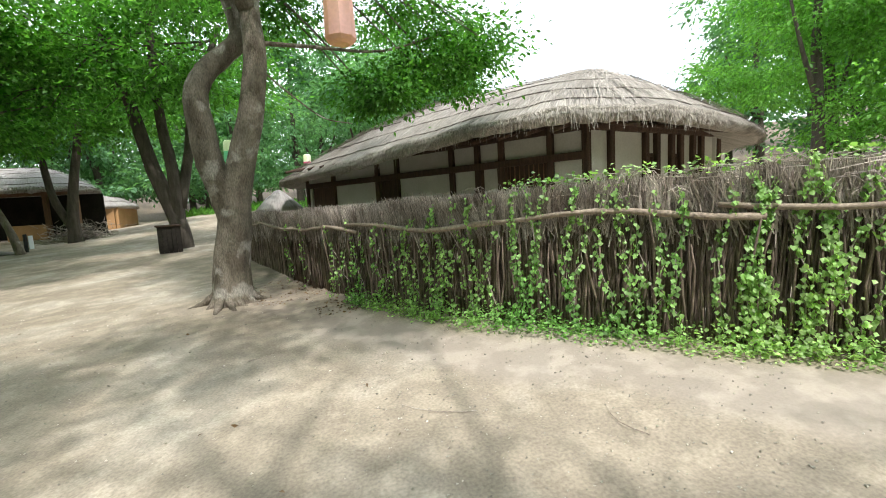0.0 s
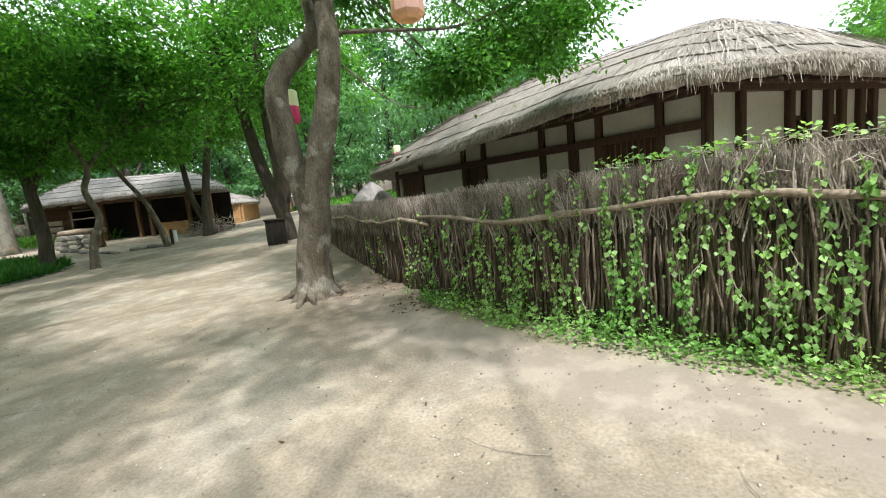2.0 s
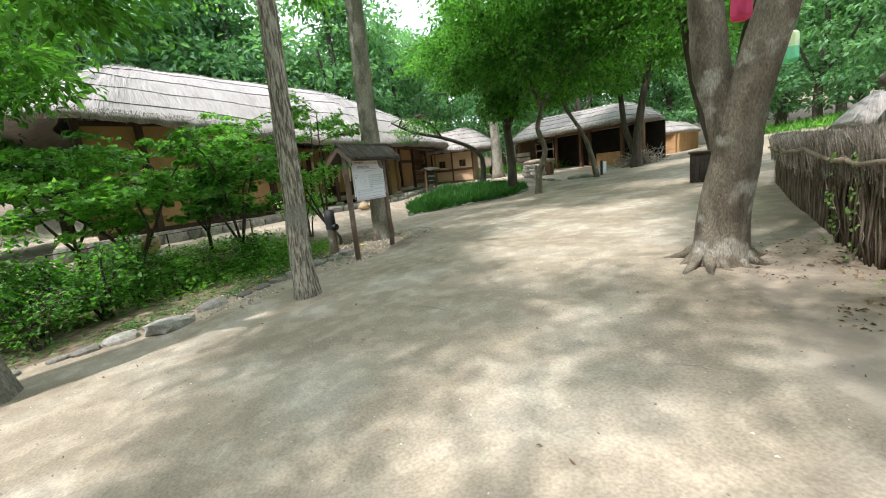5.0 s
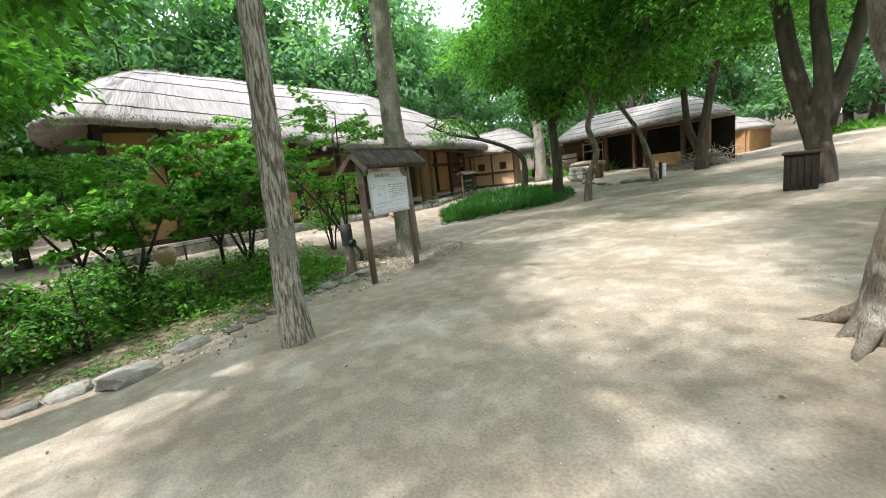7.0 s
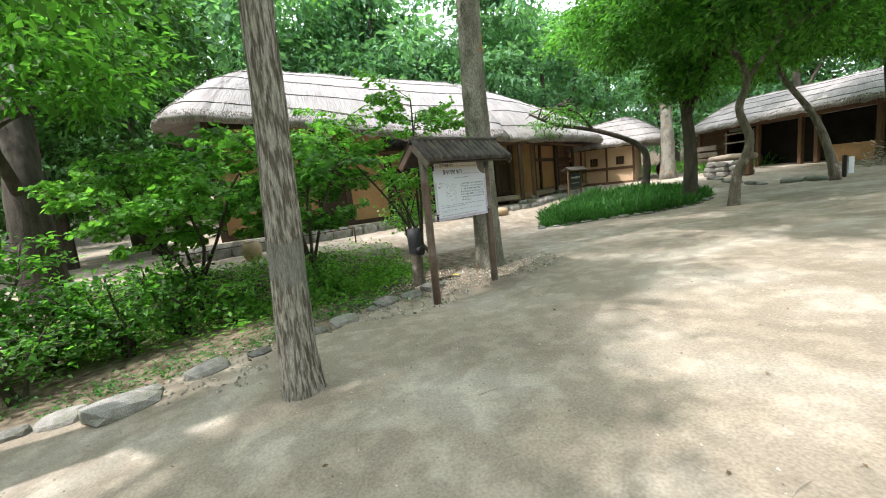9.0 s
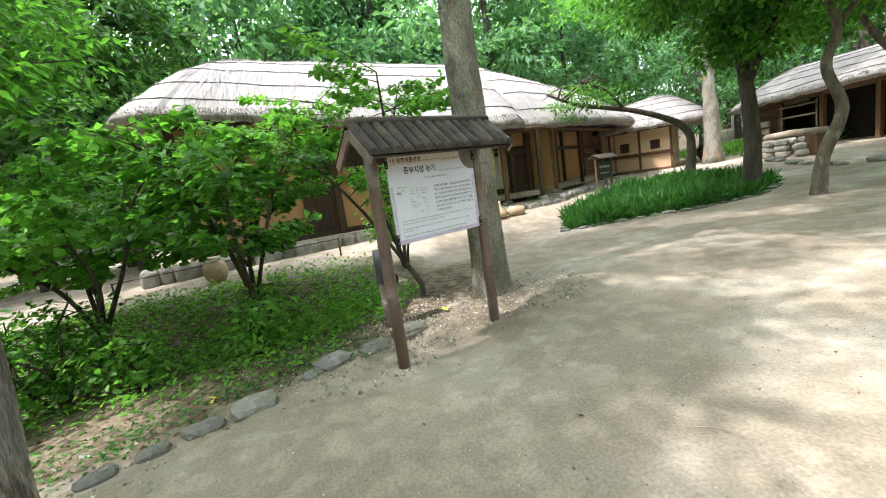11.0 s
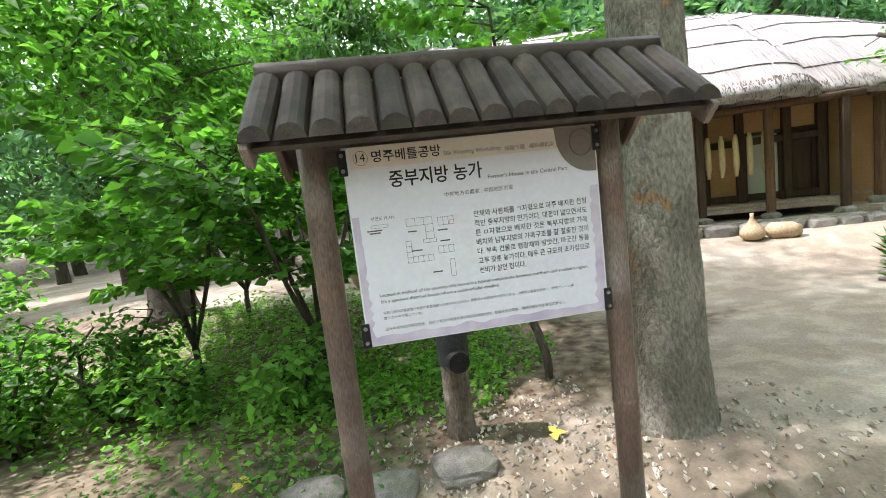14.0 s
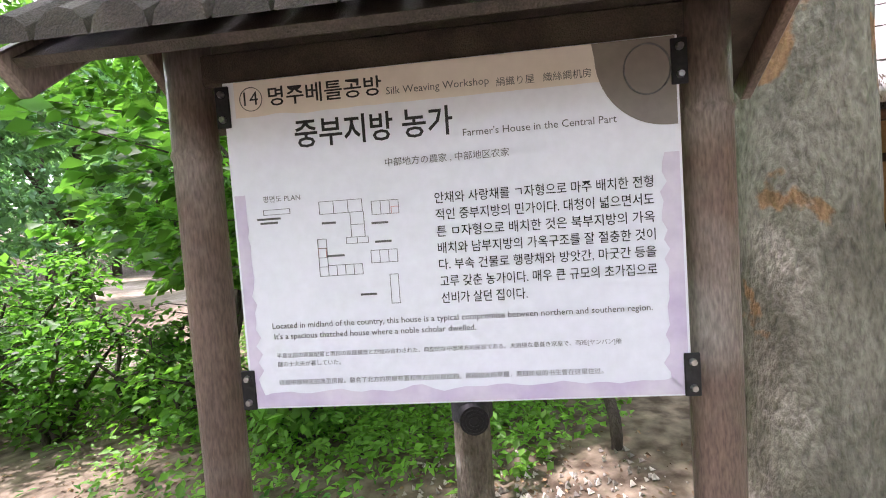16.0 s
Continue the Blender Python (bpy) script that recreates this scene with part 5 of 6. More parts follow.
def board_print():
    def edge(x, z, a=0.012):
        return a * noise.noise(Vector((x * 14, z * 14, 3)))

    # coloured print: peach band, mauve border with an uneven inner edge, taupe emblem
    n = 40
    top = [(-0.50 + 1.0 * i / n, 1.832) for i in range(n + 1)]
    low = [(x, 1.747 + edge(x, 1, 0.006)) for x, _ in reversed(top)]
    part("print_band", flat_poly("print_band", top + low, M_PEACH), None, BOARD)
    outer, inner = [], []
    for i in range(25):
        outer.append((-0.525 + 0.002, 1.56 - 0.53 * i / 24))
        inner.append((-0.495 + edge(i * 0.07, 0) * 1.6, 1.56 - 0.50 * i / 24))
    for i in range(1, 40):
        x = -0.523 + 1.046 * i / 39
        outer.append((x, 1.03))
        inner.append((max(-0.49, min(0.49, x * 0.95)), 1.065 + edge(x, 2) * 1.8))
    for i in range(25):
        outer.append((0.523, 1.03 + 0.55 * i / 24))
        inner.append((0.485 + edge(i * 0.09, 5) * 2.2, 1.06 + 0.52 * i / 24))
    k = len(outer)
    me = raw("print_border", [(x, -0.0113, z) for x, z in outer + inner], [(i, i + 1, k + i + 1, k + i) for i in range(k - 1)], M_MAUVE)
    part("print_border", me, None, BOARD)
    pts = [(0.523, 1.832), (0.345, 1.832)]
    for i in range(15):
        a = math.pi + (math.pi / 2) * i / 14
        pts.append((0.505 + math.cos(a) * 0.155 + edge(i, 0, 0.008), 1.80 + math.sin(a) * 0.16))
    pts.append((0.523, 1.64))
    part("emblem_print", flat_poly("emblem_print", pts, M_TAUPE, -0.0117), None, BOARD)
    ring = tube("emblem_ring", [(0.462 + 0.05 * math.cos(a), -0.0125, 1.765 + 0.055 * math.sin(a)) for a in np.linspace(0, 2 * math.pi, 33)], [0.0022] * 33, M_GREY_INK, 4)
    part("emblem_ring", ring, None, BOARD)
    lines = [("14", -0.476, -0.440, 1.775, None, 0.0, M_INK), ("명주베틀공방", -0.414, -0.136, 1.768, 0.046, 0.012, M_INK), ("Silk Weaving Workshop", -0.126, 0.114, 1.762, None, 0.0, M_GREY_INK),
             ("絹織り屋", 0.130, 0.216, 1.760, None, 0.0, M_GREY_INK), ("織絲綢机房", 0.236, 0.342, 1.760, None, 0.0, M_GREY_INK),
             ("중부지방 농가", -0.356, 0.025, 1.662, 0.068, 0.015, M_INK), ("Farmer's House in the Central Part", 0.047, 0.392, 1.655, None, 0.0, M_GREY_INK),
             ("中部地方の農家 , 中部地区农家", -0.141, 0.150, 1.600, None, 0.0, M_GREY_INK), ("평면도 PLAN", -0.450, -0.356, 1.538, None, 0.0, M_GREY_INK)]
    body = [("안채와 사랑채를 ㄱ자형으로 마주 배치한 전형", 0.464), ("적인 중부지방의 민가이다. 대청이 넓으면서도", 0.464), ("튼 ㅁ자형으로 배치한 것은 북부지방의 가옥", 0.464), ("배치와 남부지방의 가옥구조를 잘 절충한 것이", 0.464),
            ("다. 부속 건물로 행랑채와 방앗간, 마굿간 등을", 0.464), ("고루 갖춘 농가이다. 매우 큰 규모의 초가집으로", 0.464), ("선비가 살던 집이다.", 0.172)]
    for i, (s, x1) in enumerate(body):
        lines.append((s, -0.030, x1, 1.505 - 0.0395 * i, 0.027, 0.004, M_INK))
    lines += [("Located in midland of the country, this house is a typical compromise between northern and southern region.", -0.455, 0.450, 1.222, None, 0.004, M_GREY_INK),
              ("It's a spacious thatched house where a noble scholar dwelled.", -0.452, 0.047, 1.196, None, 0.004, M_GREY_INK),
              ("半島北部の家屋配置と南部の家屋構造とが組み合わされた、典型的な中部地方の民家である。大規模な藁葺き家屋で、両班[ヤンバン]階", -0.450, 0.378, 1.151, None, 0.0, M_GREY_INK),
              ("層の士大夫が暮していた。", -0.450, -0.289, 1.131, None, 0.0, M_GREY_INK),
              ("这是中部地区的典型房屋。融合了北方的房屋布置和南方的房屋结构。规模较大的草屋，两班阶级的书生曾在这里住过。", -0.450, 0.334, 1.084, None, 0.0, M_GREY_INK)]
    for me in set_type([(*ln_, -0.012) for ln_ in lines]):
        part("lettering", me, None, BOARD)
    circ = tube("number_ring", [(-0.458 + 0.028 * math.cos(a), -0.0122, 1.789 + 0.028 * math.sin(a)) for a in np.linspace(0, 2 * math.pi, 33)], [0.0009] * 33, M_INK, 4)
    part("number_ring", circ, None, BOARD)

    # floor plan drawing
    def rect(x0, z0, x1, z1, cells=0, m=M_GREY_INK, w=0.0011):
        bm = bm_new()
        for c, s in ((((x0 + x1) / 2, z0), (x1 - x0, w)), (((x0 + x1) / 2, z1), (x1 - x0, w)), ((x0, (z0 + z1) / 2), (w, z1 - z0)), ((x1, (z0 + z1) / 2), (w, z1 - z0))):
            box(bm, (c[0], -0.0115, c[1]), (s[0], 0.001, s[1]))
        for k in range(1, cells):
            if x1 - x0 > z1 - z0:
                box(bm, (x0 + (x1 - x0) * k / cells, -0.0115, (z0 + z1) / 2), (w, 0.001, z1 - z0))
            else:
                box(bm, ((x0 + x1) / 2, -0.0115, z0 + (z1 - z0) * k / cells), (x1 - x0, 0.001, w))
        part("plan_drawing", bm, m, BOARD)

    for r in ((-0.311, 1.500, -0.205, 1.530, 3), (-0.236, 1.440, -0.203, 1.500, 2), (-0.250, 1.425, -0.196, 1.440, 2), (-0.182, 1.490, -0.117, 1.522, 3),
              (-0.322, 1.350, -0.300, 1.440, 4), (-0.300, 1.350, -0.215, 1.375, 4), (-0.192, 1.375, -0.128, 1.405, 3), (-0.150, 1.275, -0.130, 1.345, 0), (-0.452, 1.508, -0.385, 1.520, 0)):
        rect(*r)
    rect(-0.135, 1.490, -0.117, 1.506, 0, M_RED_INK)
    rect(-0.322, 1.395, -0.302, 1.418, 0, M_RED_INK)
    # captions too small to read
    for x, z, w in ((-0.29, 1.478, 0.035), (-0.165, 1.470, 0.04), (-0.16, 1.425, 0.04), (-0.28, 1.398, 0.045), (-0.205, 1.300, 0.04), (-0.44, 1.498, 0.06), (-0.44, 1.488, 0.045)):
        bm = bm_new()
        box(bm, (x, -0.0112, z), (w, 0.001, 0.005))
        part("caption_bar", bm, M_GREY_INK, BOARD)


board_print()


# ---- ivy on the fence ----
def ivy():
    rs = random.Random(9)
    strands = []
    for k in range(42):
        s = 0.2 + 6.4 * (k + rs.uniform(0, 0.9)) / 42
        strands.append((s, rs.uniform(0.92, 1.03) if s < 4.8 else rs.uniform(0.55, 0.9), rs.choice((0.35, 0.5, 0.75, 1.2)) * (0.5 if s > 5.2 else 1)))
    for s in (7.4, 8.0):
        strands.append((s, 0.9, 0.25))
    for s, top, dens in strands:
        t = thing("ivy_vine", "bright green climbing vine hanging on the brushwood fence", "vine", group="vines on the fence")
        ph = rs.uniform(0, 6)
        stem, P, D, S = [], [], [], []
        hh = fence_h(s) * top
        for i in range(15):
            q, d, nn = fence_at(s + 0.045 * math.sin(i * 0.5 + ph) + 0.03 * rs.uniform(-1, 1))
            q = q + nn * FSIDE * (0.15 + 0.02 * math.sin(i))
            stem.append((q.x, q.y, ground_z(q.x, q.y) + hh * (1 - i / 14)))
        part("stem", tube("stem", stem, [0.004] * 15, M_TWIG_TOP, 4), None, t)
        n = int((270 if s < 4.2 else 175) * dens * hh)
        for k in range(n):
            f_ = rs.random() ** 0.85
            i = min(13, int(f_ * 14))
            a = Vector(stem[i]).lerp(Vector(stem[i + 1]), rs.random())
            q, d, nn = fence_at(s)
            w = 0.016 + 0.026 * f_ * dens
            a += d * rs.gauss(0, w) + nn * FSIDE * rs.uniform(0.0, 0.04 + 0.05 * f_)
            P.append(a)
            D.append(Vector((0, 0, -0.8)) + nn * FSIDE * rs.uniform(0.1, 0.8) + d * rs.uniform(-0.6, 0.6))
            S.append(rs.uniform(0.022, 0.050))
        part("leaves", leaf_mesh("leaves", np.array(P), np.array(D), np.array(S), M_IVY, 0.95, k, 0.2), None, t)

    # leaves spilling over the top of the fence
    for s in (1.15, 2.0, 2.75, 3.3):
        t = thing("ivy_vine", "bright green vine sprawling over the top of the brushwood fence", "vine", group="vines on the fence")
        stem, P, D, S = [], [], [], []
        for i in range(8):
            q, d, nn = fence_at(s + 0.09 * i)
            q = q + nn * FSIDE * (0.05 + 0.06 * math.sin(i * 1.1 + s))
            stem.append((q.x, q.y, ground_z(q.x, q.y) + fence_h(s + 0.09 * i) + 0.01 + 0.02 * math.sin(i * 1.7)))
        part("stem", tube("stem", stem, [0.0035] * 8, M_TWIG_TOP, 4), None, t)
        for k in range(110):
            a = Vector(stem[rs.randrange(8)])
            P.append(a + Vector((rs.gauss(0, 0.07), rs.gauss(0, 0.07), rs.gauss(0.01, 0.025))))
            D.append((rs.gauss(0, 1), rs.gauss(0, 1), rs.uniform(-0.6, 0.3)))
            S.append(rs.uniform(0.025, 0.05))
        part("leaves", leaf_mesh("leaves", np.array(P), np.array(D), np.array(S), M_IVY, 0.95, 7, 0.2), None, t)


ivy()


def scatter_plants(name, label, category, spots, count, h, size, material, seed, width=0.6, spread=0.25, low=0.0):
    """Low leafy growth around the given spots, as stuff."""
    rs = random.Random(seed)
    P, D, S = [], [], []
    for k in range(count):
        cx, cy, r = spots[rs.randrange(len(spots))]
        a, q = rs.uniform(0, 2 * math.pi), r * math.sqrt(rs.random())
        x, y = cx + math.cos(a) * q, cy + math.sin(a) * q
        hh = h * (0.25 + 0.75 * rs.random()) * (1.0 + 0.5 * noise.noise(Vector((x * 2, y * 2, seed))))
        P.append((x, y, ground_z(x, y) + max(low, hh * rs.random())))
        D.append((rs.gauss(0, 1), rs.gauss(0, 1), rs.uniform(-0.2, 0.7)))
        S.append(size * rs.uniform(0.5, 1.3))
    ob = new(name, leaf_mesh(name, np.array(P), np.array(D), np.array(S), material, width, seed))
    tagged(ob, label, category, kind="stuff")


foot = []
for k in range(60):
    q, d, nn = fence_at(0.0 + 6.0 * k / 59)
    q = q + nn * FSIDE * (0.23 + 0.12 * noise.noise(Vector((k * 0.35, 0, 0))))
    foot.append((q.x, q.y, (0.19 if k < 45 else 0.11) * (1.0 + 0.5 * noise.noise(Vector((k * 0.5, 4, 0))))))
scatter_plants("fence_foot_plants", "low green weeds and vine leaves along the fence foot", "weeds", foot, 5200, 0.2, 0.034, M_IVY, 31, 0.8)


# ---- garden beside the sign ----
def shrub(x, y, h, spread, leaves, size, material, seed, label="leafy green shrub with thin dark stems", stems=5, lowest=0.9):
    rs = random.Random(seed)
    t = thing("shrub", label, "shrub")
    z0 = ground_z(x, y)
    tips = []
    for k in range(stems):
        verts, faces = [], []
        a = 2 * math.pi * (k + rs.random() * 0.7) / stems
        r = spread * rs.uniform(0.35, 0.9)
        top = h * rs.uniform(0.65, 0.95)
        pts = [(x + 0.05 * math.cos(a), y + 0.05 * math.sin(a), z0 - 0.05)]
        for f_ in (0.35, 0.7, 1.0):
            pts.append((x + math.cos(a) * r * f_ ** 1.3 + rs.gauss(0, 0.05), y + math.sin(a) * r * f_ ** 1.3 + rs.gauss(0, 0.05), z0 + top * f_))
        ps = spline(pts, 4)
        tube_data(ps, [0.024 * (1 - 0.7 * i / 12) + 0.004 for i in range(len(ps))], 6, 0.1, seed + k, verts, faces)
        for j in range(10):
            b = Vector(ps[rs.randrange(3, len(ps))])
            aa = rs.uniform(0, 2 * math.pi)
            L = spread * rs.uniform(0.3, 0.75)
            e = b + Vector((math.cos(aa) * L, math.sin(aa) * L, rs.uniform(-0.05, 0.35) * L))
            e.z = max(e.z, z0 + lowest)
            tube_data([b, b.lerp(e, 0.5) + Vector((0, 0, 0.04)), e], [0.008, 0.006, 0.003], 4, 0, j, verts, faces)
            tips += [(b, e)] * 2
        part("stem", raw("stem", verts, faces, M_BARK_DARK, True), None, t)
    P, D, S = [], [], []
    for k in range(leaves):
        b, e = tips[rs.randrange(len(tips))]
        f_ = rs.random() ** 0.6
        p = b.lerp(e, f_) + Vector((rs.gauss(0, 0.09), rs.gauss(0, 0.09), rs.gauss(0, 0.06)))
        P.append(p)
        dd = (e - b).normalized()
        D.append(dd * 0.5 + Vector((rs.gauss(0, 0.7), rs.gauss(0, 0.7), rs.uniform(-0.75, 0.1))))
        S.append(size * rs.uniform(0.55, 1.25))
    part("leaves", leaf_mesh("leaves", np.array(P), np.array(D), np.array(S), material, 0.62, seed), None, t)
    return t


def garden_tree(x, y, h, spread, leaves, size, material, seed, lean=(0.0, 0.0), lowest=1.1):
    """A small tree whose few crooked stems fork low and carry flat sprays of broad leaves."""
    rs = random.Random(seed)
    t = thing("small_tree", "small broad-leaved garden tree with low forking stems", "tree")
    z0 = ground_z(x, y)
    verts, faces, sprays = [], [], []
    fork = Vector((x + lean[0] * 0.3, y + lean[1] * 0.3, z0 + 0.5))
    tube_data(spline([(x, y, z0 - 0.06), (x + 0.03, y, z0 + 0.22), fork], 5), [0.04] * 11, 8, 0.1, seed, verts, faces)
    for k in range(4):
        a = 2 * math.pi * (k + rs.uniform(0, 0.6)) / 4
        r = spread * rs.uniform(0.55, 0.8)
        e = Vector((x + lean[0] + math.cos(a) * r, y + lean[1] + math.sin(a) * r, z0 + h * rs.uniform(0.62, 0.92)))
        m1 = fork.lerp(e, 0.35) + Vector((rs.gauss(0, 0.06), rs.gauss(0, 0.06), 0.14))
        m2 = fork.lerp(e, 0.7) + Vector((rs.gauss(0, 0.08), rs.gauss(0, 0.08), 0.16))
        ps = spline([fork, m1, m2, e], 5)
        tube_data(ps, [0.028 * (1 - 0.8 * i / len(ps)) + 0.004 for i in range(len(ps))], 6, 0.1, seed + k, verts, faces)
        for j in range(13):
            b = Vector(ps[rs.randrange(5, len(ps))])
            aa = rs.uniform(0, 2 * math.pi)
            L = spread * rs.uniform(0.3, 0.7)
            q = b + Vector((math.cos(aa) * L, math.sin(aa) * L, rs.uniform(-0.15, 0.3) * L))
            q.z = max(q.z, z0 + lowest + rs.uniform(-0.15, 0.2))
            tube_data([b, b.lerp(q, 0.5) + Vector((0, 0, 0.05)), q], [0.008, 0.006, 0.003], 4, 0, j, verts, faces)
            sprays.append((b, q))
    part("stem", raw("stem", verts, faces, M_BARK_DARK, True), None, t)
    P, D, S = [], [], []
    for k in range(leaves):
        b, e = sprays[rs.randrange(len(sprays))]
        f_ = rs.random() ** 0.55 * 1.08
        side = Vector((-(e - b).y, (e - b).x, 0)).normalized() * rs.choice((-1, 1))
        P.append(b.lerp(e, f_) + side * rs.uniform(0, 0.13) + Vector((0, 0, rs.gauss(0.01, 0.035))))
        D.append((e - b).normalized() * 0.6 + side * rs.uniform(0.3, 1.0) + Vector((0, 0, rs.uniform(-0.55, 0.05))))
        S.append(size * rs.uniform(0.6, 1.25))
    part("leaves", leaf_mesh("leaves", np.array(P), np.array(D), np.array(S), material, 0.85, seed), None, t)
    return t


garden_tree(-9.67, 2.4, 3.1, 1.6, 4200, 0.12, M_LEAF, 41, (0.2, 0.0), 1.2)
garden_tree(-9.6, 0.5, 3.1, 1.6, 4600, 0.12, M_LEAF_LIGHT, 42, (0.2, 0.1), 1.15)
garden_tree(-11.4, -0.6, 3.3, 1.7, 3600, 0.12, M_LEAF_LIGHT, 43, (0, 0), 1.0)
garden_tree(-11.3, 1.9, 3.4, 1.5, 3600, 0.12, M_LEAF, 48, (0, 0), 1.4)
garden_tree(-9.95, 4.68, 4.3, 1.8, 5200, 0.10, M_LEAF_LIGHT, 47, (-0.9, -0.55), 2.0)
BUSH = "low leafy green bush behind the border stones"
for args in ((-8.0, 0.1, 1.25, 0.8, 1500, 0.095, M_LEAF, 44, BUSH, 5, 0.12), (-7.7, -1.3, 2.2, 1.1, 2400, 0.11, M_LEAF, 45),
             (-8.5, -2.9, 2.0, 1.1, 1900, 0.12, M_LEAF, 49), (-9.0, 2.5, 0.85, 0.5, 760, 0.115, M_LEAF_LIGHT, 51, BUSH, 4, 0.1),
             (-8.75, 1.2, 0.65, 0.5, 620, 0.105, M_LEAF_LIGHT, 52, BUSH, 4, 0.1),
             (-8.1, -0.9, 1.1, 0.8, 1300, 0.10, M_LEAF, 56, BUSH, 5, 0.1), (-8.7, 0.5, 1.2, 0.8, 1200, 0.10, M_LEAF, 57, BUSH, 5, 0.1),
             (-7.0, -0.5, 1.0, 0.7, 900, 0.075, M_LEAF, 53, BUSH, 5, 0.1), (-12.3, 4.6, 2.2, 0.9, 1200, 0.10, M_LEAF_LIGHT, 55)):
    shrub(*args)

patches = [(-7.7 - 0.58 * i - 0.05 * j, -2.2 + 1.0 * j + 0.12 * i, 0.7) for i in range(1, 8) for j in range(6)]
scatter_plants("garden_ground_cover", "bright green low ground cover under the shrubs", "ground cover", patches + [(-9.6, 3.6, 0.8), (-9.9, 3.0, 0.9), (-10.4, 3.9, 0.8), (-9.3, 2.4, 0.8)] * 3, 15000, 0.3, 0.075, M_COVER, 61, 0.55)
near_line = [(-6.6 - 0.22 * i, 0.4 + 0.40 * i, 0.45) for i in range(9)] + [(-6.5, -0.6, 0.5), (-6.4, -1.6, 0.6), (-6.8, -2.4, 0.7)]
scatter_plants("garden_edge_weeds", "small dark green weeds behind the border stones", "weeds", near_line, 2200, 0.13, 0.05, M_GRASS, 62, 0.5)


def blades(name, label, category, poly, count, h, seed, material=M_GRASS, width=0.09):
    rs = random.Random(seed)
    xs, ys = [p[0] for p in poly], [p[1] for p in poly]
    P, D, S = [], [], []
    while len(P) < count:
        x, y = rs.uniform(min(xs), max(xs)), rs.uniform(min(ys), max(ys))
        inside = False
        for (x0, y0), (x1, y1) in zip(poly, poly[1:] + poly[:1]):
            if (y0 > y) != (y1 > y) and x < (x1 - x0) * (y - y0) / (y1 - y0) + x0:
                inside = not inside
        if inside:
            P.append((x, y, ground_z(x, y) - 0.02 + h * 0.55 * rs.random() ** 2))
            D.append((rs.gauss(0, 0.45), rs.gauss(0, 0.45), 1 if rs.random() < 0.7 else 0.25))
            S.append(h * rs.uniform(0.4, 1.0) * (1 + 0.5 * noise.noise(Vector((x, y, 0)))))
    ob = new(name, leaf_mesh(name, np.array(P), np.array(D), np.array(S), material, width, seed, 0.1))
    tagged(ob, label, category, kind="stuff")


BED = [(-13.1, 8.55), (-12.6, 9.6), (-12.0, 11.2), (-11.9, 12.6), (-12.6, 13.9), (-13.6, 14.9), (-15.2, 14.8), (-16.0, 13.4), (-15.6, 11.4), (-14.6, 9.3)]
blades("bed_grass", "dense green grass in a stone-edged bed", "grass", BED, 22000, 0.36, 71, width=0.11)
blades("bright_meadow", "sunlit grass beyond the outbuilding", "grass", [(-30, 22.8), (-24.5, 22.8), (-20.0, 20.2), (-18.6, 21.6), (-20, 32), (-32, 32)], 5000, 0.5, 72, M_LEAF_LIGHT, 0.15)
blades("far_meadow", "sunlit grass at the lane's far end", "grass", [(-9, 28.5), (-2, 25), (2, 30), (-6, 36), (-14, 36)], 5000, 0.5, 73, M_LEAF_LIGHT, 0.15)


def stones_along(pts, step, size, group, label, seed, closed=False, jitter=0.05, category="stone"):
    rs = random.Random(seed)
    ps = [Vector((x, y, 0)) for x, y in pts]
    if closed:
        ps.append(ps[0])
    L = sum((b - a).length for a, b in zip(ps, ps[1:]))
    kinds = [boulder(1, 0.72, 0.34, 400 + seed + j) for j in range(7)]
    s = 0.0
    while s < L:
        k, r = 0, s
        while k < len(ps) - 2 and r > (ps[k + 1] - ps[k]).length:
            r -= (ps[k + 1] - ps[k]).length
            k += 1
        d = (ps[k + 1] - ps[k]).normalized()
        p = ps[k] + d * r + Vector((-d.y, d.x, 0)) * rs.uniform(-jitter, jitter)
        w = size * rs.uniform(0.65, 1.35)
        ob = thing("border_stone", label, category, group=group, me=kinds[rs.randrange(7)])
        ob.matrix_basis = pose(p.x, p.y, ground_z(p.x, p.y) + w * 0.06, rs.uniform(-8, 8), rs.uniform(-8, 8), math.degrees(math.atan2(d.y, d.x)) + rs.uniform(-15, 15)) @ Matrix.Diagonal((w, w, w * rs.uniform(0.7, 1.1), 1))
        s += w * rs.uniform(0.95, 1.35) * step


stones_along(STONE_LINE[1:], 1.15, 0.34, "stones edging the garden", "flat grey border stone half sunk in soil", 81)
stones_along(BED, 1.0, 0.25, "stones round the grass bed", "rounded brown-grey stone edging the grass bed", 82, True)
stones_along([(-12.1, 17.4), (-13.4, 17.0), (-15.0, 17.2), (-16.4, 17.8)], 1.0, 0.5, "kerb stones before the barn", "low flat kerb stone in the yard", 83)
stones_along([(-8.5, 4.35), (-8.75, 4.75)], 1.0, 0.34, "stones edging the garden", "rough mossy stone on its edge", 84)
stones_along([(-6.05, 0.95), (-6.4, 1.2)], 1.1, 0.55, "stones edging the garden", "broad flat grey border stone", 85)


